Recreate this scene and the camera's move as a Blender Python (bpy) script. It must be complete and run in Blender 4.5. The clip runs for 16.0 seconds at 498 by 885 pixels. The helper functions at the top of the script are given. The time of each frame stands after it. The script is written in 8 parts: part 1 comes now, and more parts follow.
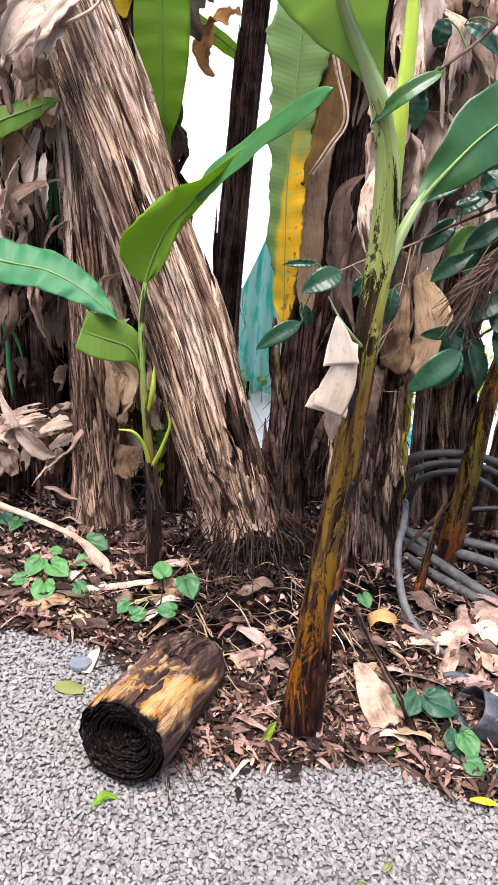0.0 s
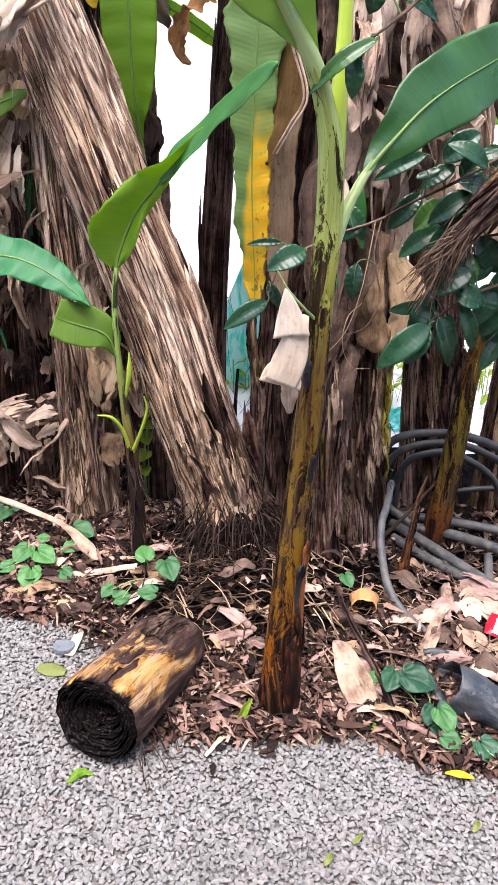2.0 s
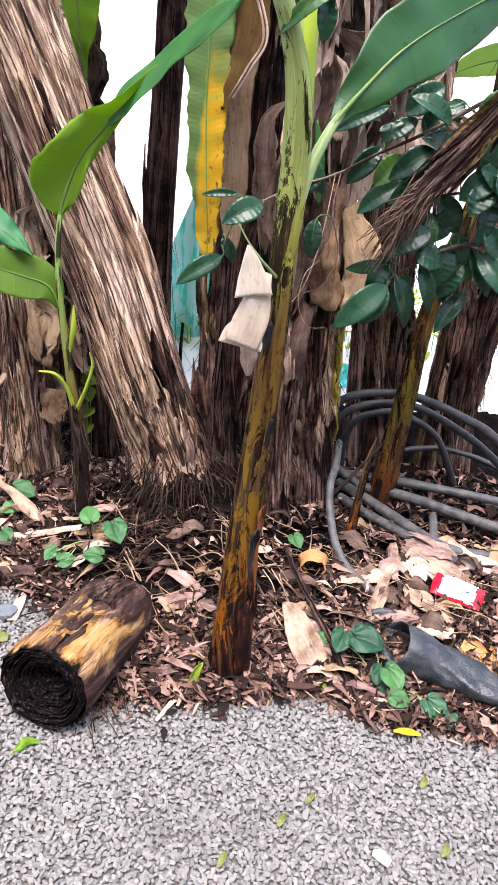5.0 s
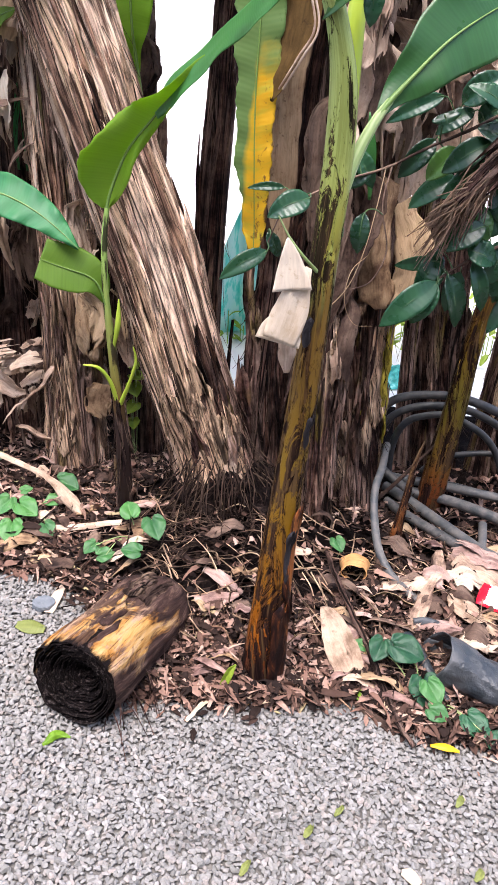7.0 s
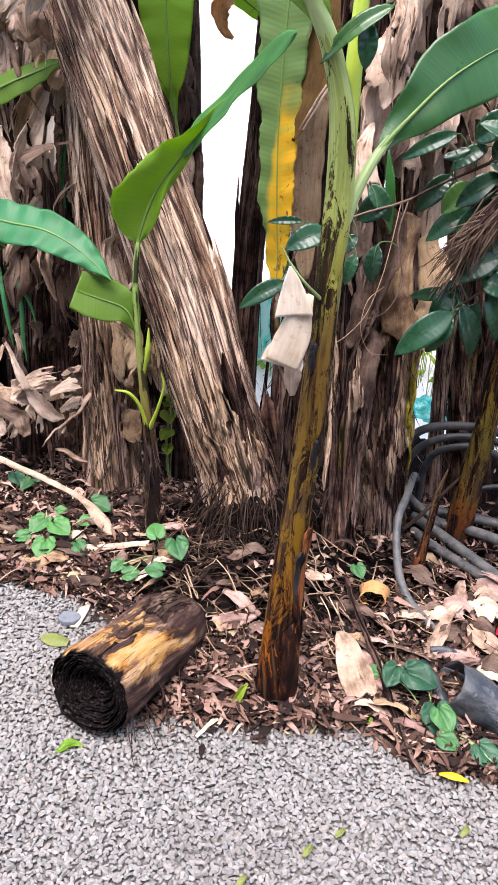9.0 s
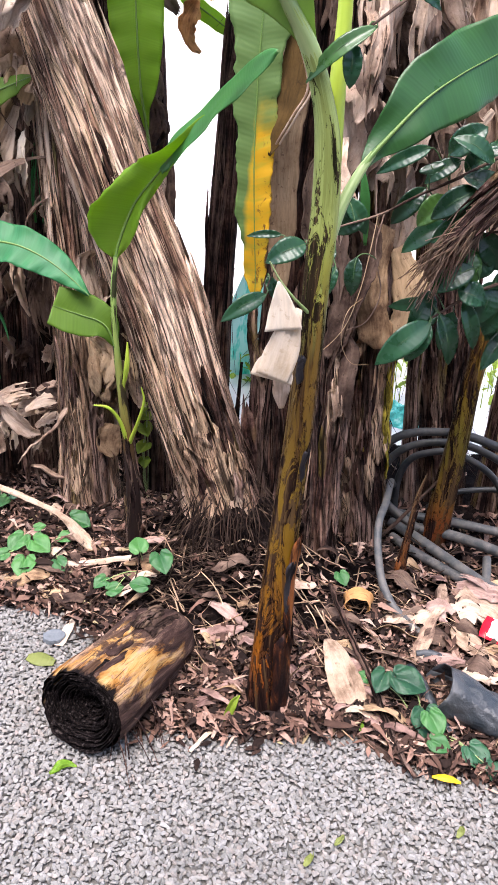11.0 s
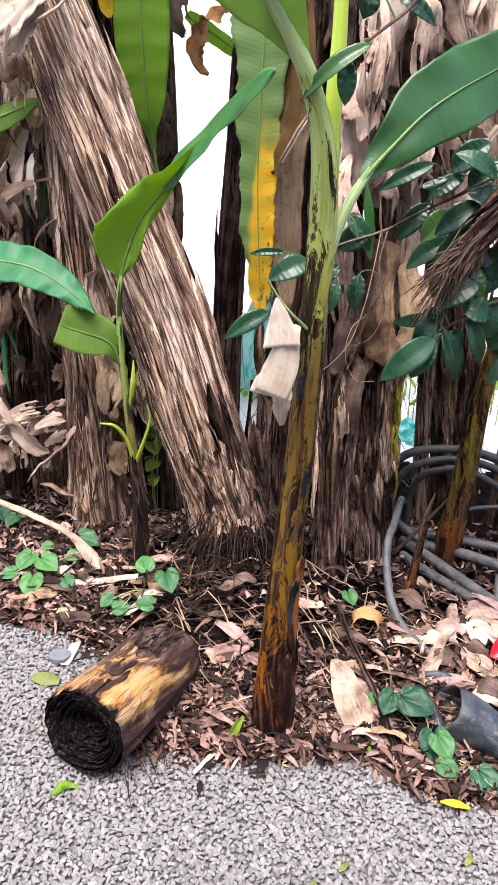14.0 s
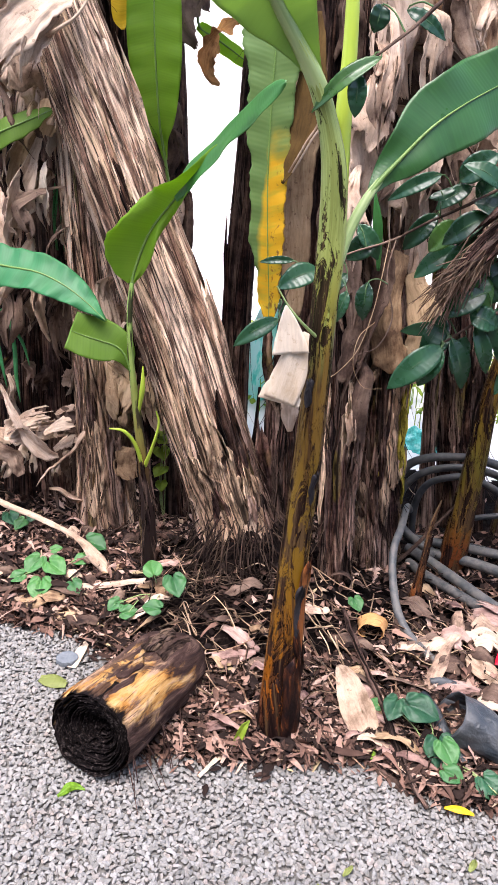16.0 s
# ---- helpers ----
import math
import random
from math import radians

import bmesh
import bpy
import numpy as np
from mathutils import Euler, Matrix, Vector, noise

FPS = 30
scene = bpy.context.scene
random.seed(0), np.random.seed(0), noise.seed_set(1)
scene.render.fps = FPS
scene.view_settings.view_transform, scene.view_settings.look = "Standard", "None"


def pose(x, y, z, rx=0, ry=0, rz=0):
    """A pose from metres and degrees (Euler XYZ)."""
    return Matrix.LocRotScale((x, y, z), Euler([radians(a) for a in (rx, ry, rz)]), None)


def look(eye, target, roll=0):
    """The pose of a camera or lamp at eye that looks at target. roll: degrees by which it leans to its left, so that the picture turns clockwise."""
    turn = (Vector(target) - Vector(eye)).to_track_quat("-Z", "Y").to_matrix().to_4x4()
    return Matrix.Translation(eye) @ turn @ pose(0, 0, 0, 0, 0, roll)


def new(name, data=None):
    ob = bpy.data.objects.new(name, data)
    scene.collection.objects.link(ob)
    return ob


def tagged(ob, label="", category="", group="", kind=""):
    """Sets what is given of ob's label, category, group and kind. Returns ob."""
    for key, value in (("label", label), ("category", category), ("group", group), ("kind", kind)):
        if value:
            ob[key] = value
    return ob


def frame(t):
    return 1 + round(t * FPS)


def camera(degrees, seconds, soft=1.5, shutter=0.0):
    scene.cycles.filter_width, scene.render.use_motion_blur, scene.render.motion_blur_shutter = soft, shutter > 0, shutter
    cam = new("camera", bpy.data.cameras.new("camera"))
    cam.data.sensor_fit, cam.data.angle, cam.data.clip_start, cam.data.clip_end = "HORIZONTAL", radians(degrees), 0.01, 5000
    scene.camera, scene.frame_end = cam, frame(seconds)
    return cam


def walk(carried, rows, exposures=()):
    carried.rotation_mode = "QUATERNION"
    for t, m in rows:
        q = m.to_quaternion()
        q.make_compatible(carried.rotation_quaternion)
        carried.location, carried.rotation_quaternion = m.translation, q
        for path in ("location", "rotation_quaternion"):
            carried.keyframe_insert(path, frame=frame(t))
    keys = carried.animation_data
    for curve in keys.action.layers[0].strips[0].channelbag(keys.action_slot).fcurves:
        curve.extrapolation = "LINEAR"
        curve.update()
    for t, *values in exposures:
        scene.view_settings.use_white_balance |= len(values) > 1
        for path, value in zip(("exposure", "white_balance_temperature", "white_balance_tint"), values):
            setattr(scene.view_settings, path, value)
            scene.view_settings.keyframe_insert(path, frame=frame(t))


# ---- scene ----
import itertools

cam = camera(36.7, 16.0, soft=1.1)
METRES, EYE, TILT, LEAN, TURN = 0.96, 1.46, -23.0, -3.0, 0.0
ROWS = [
    (0.0, 0.0, 0.0, 0.0, 0.0, 0.0, -0.0),
    (0.5, 0.0556, -0.0255, -0.0201, 0.35, 0.62, 0.06),
    (1.0, 0.0976, -0.042, -0.0418, 0.92, 0.89, 0.34),
    (1.5, 0.1217, -0.0242, -0.048, 1.42, 0.59, 0.81),
    (2.0, 0.1372, -0.0097, -0.0521, 1.71, -0.09, 1.44),
    (2.5, 0.1475, 0.0009, -0.0573, 1.22, -0.89, 2.03),
    (3.0, 0.1638, 0.0137, -0.0626, -0.08, -1.78, 2.42),
    (3.5, 0.1414, 0.0233, -0.0384, -2.08, -2.54, 2.35),
    (6.0, 0.0607, 0.0694, -0.016, -3.25, -4.22, 0.35),
    (6.5, 0.0462, 0.0925, -0.0286, -2.54, -4.12, 0.13),
    (7.0, 0.1323, 0.0853, -0.0313, 1.12, -3.93, -0.62),
    (7.5, 0.2156, 0.0756, -0.0487, 3.6, -3.29, -1.24),
    (8.0, 0.2487, 0.0596, -0.0532, 5.69, -2.48, -1.73),
    (10.5, 0.2317, 0.0069, -0.07, 4.89, -0.27, -0.27),
    (11.0, 0.185, 0.0148, -0.0511, 2.71, -0.56, -0.1),
    (11.5, 0.1192, 0.0323, -0.0373, 0.93, -0.82, -0.37),
    (12.0, 0.0746, 0.0505, -0.0335, 0.35, -0.6, -0.84),
    (12.5, 0.0848, 0.0417, -0.0301, 1.19, -0.26, -1.04),
    (13.0, 0.1423, 0.0297, -0.038, 2.31, 0.29, -0.85),
    (13.5, 0.192, 0.0245, -0.0447, 3.55, 0.66, -0.39),
    (14.0, 0.2263, 0.0276, -0.0537, 4.24, 0.85, 0.1),
    (14.5, 0.2338, 0.0257, -0.0568, 4.53, 0.92, 0.3),
    (15.0, 0.2376, 0.0201, -0.0587, 4.62, 1.08, 0.16),
    (15.5, 0.2312, 0.0152, -0.0583, 4.64, 1.26, -0.19),
    (16.0, 0.2231, 0.0081, -0.0584, 4.7, 1.43, -0.42),
]
walk(cam, [(t, pose(0, 0, EYE, TILT, LEAN, TURN) @ pose(METRES * x, METRES * y, METRES * z, 90 + pitch, roll, yaw)) for t, x, y, z, yaw, pitch, roll in ROWS], [(0.0, 2.04, 6380, 17.0)])

# ---- world, sun, exposure ----
SUN_ELEV, SUN_AZ = 72.0, 200.0
world = bpy.data.worlds.new("overcast")
scene.world = world
world.use_nodes = True
_wt = world.node_tree
_sky = _wt.nodes.new("ShaderNodeTexSky")
_sky.sky_type = "NISHITA"
_sky.sun_disc = False
_sky.sun_elevation, _sky.sun_rotation = radians(SUN_ELEV), radians(SUN_AZ)
_sky.air_density, _sky.dust_density, _sky.ozone_density = 1.0, 3.0, 1.0
_wt.links.new(_sky.outputs[0], _wt.nodes["Background"].inputs[0])
_wt.nodes["Background"].inputs[1].default_value = 0.125
sun = new("sun", bpy.data.lights.new("sun", "SUN"))
sun.data.energy, sun.data.angle, sun.data.color = 1.75, radians(40), (1.0, 0.97, 0.93)
sun.matrix_world = look((0, 0, 0), (-math.sin(radians(SUN_AZ)) * math.cos(radians(SUN_ELEV)), -math.cos(radians(SUN_AZ)) * math.cos(radians(SUN_ELEV)), -math.sin(radians(SUN_ELEV))))


# ---- materials ----
class Mat:
    """A short way to wire a Principled material."""

    def __init__(self, name, rough=0.7, spec=0.4):
        self.m = bpy.data.materials.new(name)
        self.m.use_nodes = True
        self.t = self.m.node_tree
        self.b = self.t.nodes["Principled BSDF"]
        self.out = self.t.nodes["Material Output"]
        self.b.inputs["Roughness"].default_value = rough
        self.b.inputs["Specular IOR Level"].default_value = spec

    def put(self, socket, value):
        if hasattr(value, "is_output"):
            self.t.links.new(value, socket)
        elif isinstance(value, (tuple, list)) and len(value) == 3 and socket.type == "RGBA":
            socket.default_value = (*value, 1)
        else:
            socket.default_value = value

    def uv(self, sx=1, sy=1):
        n = self.t.nodes.new("ShaderNodeUVMap")
        return self.scaled(n.outputs[0], (sx, sy, 1))

    def place(self, s=1.0):
        n = self.t.nodes.new("ShaderNodeTexCoord")
        return self.scaled(n.outputs["Object"], (s, s, s))

    def scaled(self, vec, s):
        n = self.t.nodes.new("ShaderNodeMapping")
        self.put(n.inputs[0], vec)
        n.inputs["Scale"].default_value = s
        return n.outputs[0]

    def noise(self, vec, scale=1.0, detail=4.0, rough=0.6, dist=0.0):
        n = self.t.nodes.new("ShaderNodeTexNoise")
        self.put(n.inputs["Vector"], vec)
        n.inputs["Scale"].default_value, n.inputs["Detail"].default_value = scale, detail
        n.inputs["Roughness"].default_value, n.inputs["Distortion"].default_value = rough, dist
        return n.outputs[0]

    def voronoi(self, vec, scale=1.0, out=0):
        n = self.t.nodes.new("ShaderNodeTexVoronoi")
        self.put(n.inputs["Vector"], vec)
        n.inputs["Scale"].default_value = scale
        return n.outputs[out]

    def wave(self, vec, scale=1.0, dist=0.0, axis="Y"):
        n = self.t.nodes.new("ShaderNodeTexWave")
        n.bands_direction = axis
        self.put(n.inputs["Vector"], vec)
        n.inputs["Scale"].default_value, n.inputs["Distortion"].default_value = scale, dist
        n.inputs["Detail"].default_value = 1.0
        return n.outputs[1]

    def edge(self, vec):
        n = self.t.nodes.new("ShaderNodeTexVoronoi")
        n.feature = "DISTANCE_TO_EDGE"
        self.put(n.inputs["Vector"], vec)
        n.inputs["Scale"].default_value = 1.0
        return n.outputs[0]

    def join(self, x, y, z=0.0):
        n = self.t.nodes.new("ShaderNodeCombineXYZ")
        self.put(n.inputs[0], x), self.put(n.inputs[1], y), self.put(n.inputs[2], z)
        return n.outputs[0]

    def axis(self, vec, i):
        n = self.t.nodes.new("ShaderNodeSeparateXYZ")
        self.put(n.inputs[0], vec)
        return n.outputs[i]

    def ramp(self, fac, stops):
        n = self.t.nodes.new("ShaderNodeValToRGB")
        self.put(n.inputs[0], fac)
        e = n.color_ramp.elements
        while len(e) < len(stops):
            e.new(0.5)
        for el, (p, c) in zip(e, stops):
            el.position, el.color = p, ((c, c, c, 1) if isinstance(c, (int, float)) else (*c, 1))
        return n.outputs[0]

    def mix(self, fac, a, b, mode="MIX"):
        n = self.t.nodes.new("ShaderNodeMix")
        n.data_type, n.blend_type = "RGBA", mode
        self.put(n.inputs[0], fac), self.put(n.inputs[6], a), self.put(n.inputs[7], b)
        return n.outputs[2]

    def calc(self, op, a, b=0.0):
        n = self.t.nodes.new("ShaderNodeMath")
        n.operation = op
        self.put(n.inputs[0], a), self.put(n.inputs[1], b)
        return n.outputs[0]

    def island(self):
        return self.t.nodes.new("ShaderNodeNewGeometry").outputs["Random Per Island"]

    def each(self):
        return self.t.nodes.new("ShaderNodeObjectInfo").outputs["Random"]

    def hue(self, colour, hue=0.5, sat=1.0, val=1.0):
        n = self.t.nodes.new("ShaderNodeHueSaturation")
        self.put(n.inputs["Hue"], hue), self.put(n.inputs["Saturation"], sat), self.put(n.inputs["Value"], val)
        self.put(n.inputs["Color"], colour)
        return n.outputs[0]

    def bump(self, height, strength=0.5, dist=0.002):
        n = self.t.nodes.new("ShaderNodeBump")
        n.inputs["Strength"].default_value, n.inputs["Distance"].default_value = strength, dist
        self.put(n.inputs["Height"], height)
        self.t.links.new(n.outputs[0], self.b.inputs["Normal"])
        return n.outputs[0]

    def colour(self, c):
        self.put(self.b.inputs["Base Color"], c)
        return self

    def rough(self, v):
        self.put(self.b.inputs["Roughness"], v)
        return self

    def thin(self, colour, share=0.35):
        """Lets part of the light through, as a leaf does."""
        tr = self.t.nodes.new("ShaderNodeBsdfTranslucent")
        self.put(tr.inputs[0], colour)
        mx = self.t.nodes.new("ShaderNodeMixShader")
        mx.inputs[0].default_value = share
        self.t.links.new(self.b.outputs[0], mx.inputs[1])
        self.t.links.new(tr.outputs[0], mx.inputs[2])
        self.t.links.new(mx.outputs[0], self.out.inputs[0])
        return self


def bark(name, pale, mid, dark, lean=0.5, moss=0.0, rust=0.0, olive=0.0):
    """Fibrous dead leaf sheaths of a banana stem: torn strips of uneven tone, long grain, cracks, stains."""
    k = Mat(name, 0.9, 0.06)
    uv = k.uv()
    wob = k.calc("MULTIPLY", k.calc("SUBTRACT", k.noise(k.uv(7, 1.1), 1.0, 5, 0.6), 0.5), 0.03)
    u, v = k.calc("ADD", k.axis(uv, 0), wob), k.axis(uv, 1)
    wide = k.join(k.calc("MULTIPLY", u, 36.0), k.calc("MULTIPLY", v, 1.7))
    thin = k.join(k.calc("MULTIPLY", u, 95.0), k.calc("MULTIPLY", v, 2.2))
    grain = k.noise(k.uv(230, 4), 1.0, 8, 0.8)
    fine = k.noise(k.uv(130, 12), 1.0, 8, 0.8, 0.15)
    patch = k.noise(k.place(6), 1.0, 6, 0.68)
    band = k.noise(k.uv(30, 1.3), 1.0, 6, 0.7, 0.2)
    f = k.calc("ADD", k.calc("MULTIPLY", k.axis(k.voronoi(wide, 1.0, 1), 0), 0.2), k.calc("MULTIPLY", k.axis(k.voronoi(thin, 1.0, 1), 0), 0.09))
    f = k.calc("ADD", f, k.calc("ADD", k.calc("MULTIPLY", band, 0.75), k.calc("MULTIPLY", patch, 0.75)))
    f = k.calc("ADD", f, k.calc("MULTIPLY", k.calc("SUBTRACT", k.each(), 0.5), 0.14))
    f = k.calc("SUBTRACT", f, 0.89 + lean - 0.47)
    base = k.ramp(k.calc("ADD", f, 0.5), [(0.27, dark), (0.37, mid), (0.52, pale), (0.7, tuple(min(1, c * 1.3) for c in pale))])
    c = k.mix(0.9, base, k.ramp(grain, [(0.34, 0.45), (0.45, 0.88), (0.6, 1.28)]), "MULTIPLY")
    c = k.mix(k.ramp(fine, [(0.6, 0.0), (0.64, 0.85)]), c, tuple(d * 0.6 for d in dark))
    if rust:
        r = k.noise(k.uv(19, 1.3), 1.0, 6, 0.7, 0.2)
        c = k.mix(k.calc("MULTIPLY", k.ramp(r, [(0.475, 0.0), (0.525, 1.0)]), rust), c, k.ramp(k.calc("ADD", grain, k.calc("MULTIPLY", k.calc("SUBTRACT", patch, 0.5), 0.9)), [(0.34, (0.025, 0.01, 0.009)), (0.46, (0.11, 0.045, 0.032)), (0.56, (0.26, 0.12, 0.075)), (0.66, (0.46, 0.25, 0.15))]))
    if moss:
        g = k.noise(k.uv(34, 1.6), 1.0, 4, 0.55)
        c = k.mix(k.calc("MULTIPLY", k.ramp(g, [(0.64, 0.0), (0.7, 1.0)]), moss), c, (0.14, 0.14, 0.02))
    if olive:
        o = k.noise(k.uv(12, 2.2), 1.0, 4, 0.55, 0.4)
        c = k.mix(k.calc("MULTIPLY", k.ramp(o, [(0.54, 0.0), (0.62, 1.0)]), olive), c, (0.22, 0.16, 0.025))
    gap = k.calc("MULTIPLY", k.ramp(k.edge(wide), [(0.025, 1.0), (0.07, 0.0)]), k.ramp(band, [(0.42, 0.2), (0.54, 1.0)]))
    split = k.calc("MULTIPLY", k.ramp(k.edge(thin), [(0.05, 0.8), (0.16, 0.0)]), k.ramp(fine, [(0.48, 0.0), (0.58, 1.0)]))
    cut = k.calc("MAXIMUM", gap, split)
    k.colour(k.mix(k.calc("MULTIPLY", cut, 0.94), c, tuple(d * 0.25 for d in dark)))
    h = k.calc("ADD", k.calc("MULTIPLY", grain, 0.5), k.calc("MULTIPLY", k.ramp(fine, [(0.5, 1.0), (0.62, 0.3)]), 0.4))
    k.bump(k.calc("SUBTRACT", k.calc("ADD", h, f), cut), 1.0, 0.009)
    return k.m


def leaf(name, top, vein, back, gloss=0.35, pleat=70.0, share=0.4, blotch=0.15):
    """A banana blade: side veins along v, a paler midrib, soft blotches."""
    k = Mat(name, gloss, 0.35)
    lines = k.wave(k.uv(0, 1), pleat, 0.6)
    spots = k.noise(k.place(9), 1.0, 4, 0.6)
    c = k.mix(k.calc("MULTIPLY", lines, 0.35), top, vein)
    fine = k.noise(k.uv(6, 160), 1.0, 4, 0.6)
    c = k.mix(0.5, c, k.ramp(fine, [(0.35, 0.72), (0.65, 1.25)]), "MULTIPLY")
    c = k.mix(k.calc("MULTIPLY", k.ramp(spots, [(0.35, 0.0), (0.75, 1.0)]), blotch), c, back)
    k.colour(c).rough(k.ramp(spots, [(0.3, gloss - 0.06), (0.7, gloss + 0.14)]))
    k.bump(k.calc("ADD", lines, k.calc("MULTIPLY", k.noise(k.uv(14, 50), 1.0, 4), 2.0)), 0.14, 0.0008)
    return k.thin(back, share).m


def dry(name, pale, mid, dark, share=0.15, vein=0.6):
    """Dead leaf blade, papery, with long veins, stains and torn dark specks."""
    k = Mat(name, 0.8, 0.1)
    veins = k.noise(k.uv(150, 14), 1.0, 5, 0.7, 0.3)
    wide = k.noise(k.uv(40, 9), 1.0, 5, 0.65, 0.6)
    stain = k.noise(k.place(13), 1.0, 7, 0.7)
    c = k.ramp(k.calc("ADD", k.calc("ADD", k.calc("MULTIPLY", stain, 0.6), k.calc("MULTIPLY", wide, 0.4)), k.calc("MULTIPLY", k.calc("SUBTRACT", k.each(), 0.5), 0.16)), [(0.34, dark), (0.45, mid), (0.58, pale)])
    c = k.mix(vein, c, k.ramp(veins, [(0.36, 0.5), (0.5, 0.95), (0.64, 1.2)]), "MULTIPLY")
    c = k.mix(k.ramp(k.noise(k.place(46), 1.0, 5, 0.7), [(0.6, 0.0), (0.66, 0.7)]), c, dark)
    k.colour(c)
    k.bump(k.calc("ADD", k.calc("ADD", veins, wide), stain), 0.7, 0.003)
    return k.thin(mid, share).m


M_BARK = bark("pale_bark", (0.78, 0.555, 0.41), (0.54, 0.335, 0.225), (0.12, 0.062, 0.045), 0.3, 0.6, 0.85)
M_BARK2 = bark("brown_bark", (0.58, 0.4, 0.265), (0.38, 0.235, 0.15), (0.055, 0.03, 0.022), 0.38, 0.2, 0.5)
# Dark bark, taken darker still: shade deep in the clump is put in.
M_DARK = bark("dark_bark_and_shade", (0.12, 0.078, 0.062), (0.034, 0.02, 0.018), (0.005, 0.003, 0.003), 0.58, 0.0, 0.25)
M_MUD = bark("rotten_bark", (0.31, 0.205, 0.16), (0.11, 0.06, 0.05), (0.016, 0.009, 0.009), 0.52, 0.0, 0.3, 0.5)
M_FIBRE = bark("loose_fibre", (0.15, 0.1, 0.07), (0.07, 0.044, 0.034), (0.02, 0.012, 0.01), 0.55)
M_LEAF = leaf("fresh_leaf", (0.14, 0.27, 0.018), (0.18, 0.32, 0.03), (0.38, 0.58, 0.04), 0.45, 45, 0.45)
M_LEAF_SMALL = leaf("small_leaf", (0.085, 0.17, 0.012), (0.1, 0.19, 0.018), (0.2, 0.33, 0.025), 0.5, 30, 0.35)
M_LEAF_COOL = leaf("broad_leaf", (0.028, 0.095, 0.024), (0.034, 0.108, 0.03), (0.07, 0.2, 0.03), 0.3, 40, 0.22, 0.08)
M_LEAF_BLUE = leaf("waxy_leaf", (0.03, 0.17, 0.06), (0.036, 0.185, 0.07), (0.08, 0.3, 0.05), 0.5, 45, 0.3)
M_LEAF_MID = leaf("green_leaf", (0.045, 0.18, 0.045), (0.06, 0.21, 0.06), (0.16, 0.38, 0.07), 0.36, 45, 0.35)
M_LEAF_TOP = leaf("backlit_leaf", (0.16, 0.25, 0.08), (0.18, 0.28, 0.09), (0.42, 0.56, 0.18), 0.4, 40, 0.7)
M_DRY = dry("papery_dry_leaf", (0.63, 0.475, 0.36), (0.43, 0.295, 0.21), (0.1, 0.058, 0.044))
M_DRY_DARK = dry("brown_dry_leaf", (0.2, 0.135, 0.1), (0.09, 0.056, 0.042), (0.024, 0.015, 0.013))
M_CREAM = dry("bleached_dry_leaf", (0.68, 0.58, 0.46), (0.58, 0.47, 0.35), (0.44, 0.33, 0.22), 0.2, 0.25)
M_PAPER = dry("brown_papery_sheath", (0.47, 0.33, 0.2), (0.31, 0.2, 0.115), (0.1, 0.055, 0.034), 0.12)
M_ORANGE = dry("orange_dry_leaf", (0.62, 0.33, 0.13), (0.5, 0.24, 0.09), (0.2, 0.09, 0.04))
M_SMOOTH = dry("olive_dead_leaf", (0.1, 0.058, 0.018), (0.062, 0.035, 0.011), (0.025, 0.014, 0.006), 0.15)
M_STRIPE = bark("olive_sheath", (0.44, 0.34, 0.05), (0.26, 0.18, 0.03), (0.03, 0.018, 0.01), 0.36)
M_GOLD = leaf("yellow_leaf", (0.7, 0.45, 0.01), (0.75, 0.5, 0.03), (0.75, 0.5, 0.02), 0.45, 60, 0.3)
M_LIME = leaf("lime_leaf", (0.2, 0.29, 0.025), (0.26, 0.34, 0.045), (0.32, 0.42, 0.04), 0.45, 60, 0.3)
M_TAN = dry("tan_dry_leaf", (0.6, 0.46, 0.345), (0.46, 0.33, 0.235), (0.18, 0.115, 0.075), 0.15, 0.45)
M_PINK = dry("fallen_dry_leaf", (0.5, 0.36, 0.3), (0.32, 0.2, 0.165), (0.1, 0.055, 0.048))


# ---- mesh helpers ----
class Geo:
    """Vertices, faces and UVs of one mesh in the making."""

    def __init__(self):
        self.v, self.f, self.uv, self.n = [], [], [], 0

    def add(self, verts, faces, uvs):
        self.v.append(np.asarray(verts, float).reshape(-1, 3))
        self.uv.append(np.asarray(uvs, float).reshape(-1, 2))
        self.f += [tuple(i + self.n for i in f) for f in faces]
        self.n += len(self.v[-1])
        return self

    def grid(self, P, U, closed=False):
        """P: rows x columns x 3."""
        r, c = P.shape[:2]
        faces = []
        for i in range(r - 1):
            for j in range(c if closed else c - 1):
                a, b = i * c + j, i * c + (j + 1) % c
                faces.append((a, b, b + c, a + c))
        return self.add(P.reshape(-1, 3), faces, U.reshape(-1, 2))

    def mesh(self, name, materials, smooth=True):
        me = bpy.data.meshes.new(name)
        v = np.concatenate(self.v)
        me.from_pydata(v.tolist(), [], self.f)
        for m in materials if isinstance(materials, (list, tuple)) else [materials]:
            me.materials.append(m)
        uv = np.concatenate(self.uv)
        layer = me.uv_layers.new(name="UVMap")
        idx = np.empty(len(me.loops), dtype=np.int32)
        me.loops.foreach_get("vertex_index", idx)
        layer.data.foreach_set("uv", uv[idx].astype(np.float32).ravel())
        me.polygons.foreach_set("use_smooth", np.full(len(me.polygons), smooth))
        me.update()
        return me


def part(name, geo, material, parent=None, label="", smooth=True):
    ob = new(name, geo.mesh(name, material, smooth))
    if parent is not None:
        ob.parent = parent
        ob.matrix_parent_inverse = parent.matrix_world.inverted()
    return tagged(ob, label)


def thing(name, at, label, category, group="", kind=""):
    ob = new(name)
    ob.empty_display_size = 0.05
    ob.matrix_world = Matrix.Translation(at)
    return tagged(ob, label, category, group, kind)


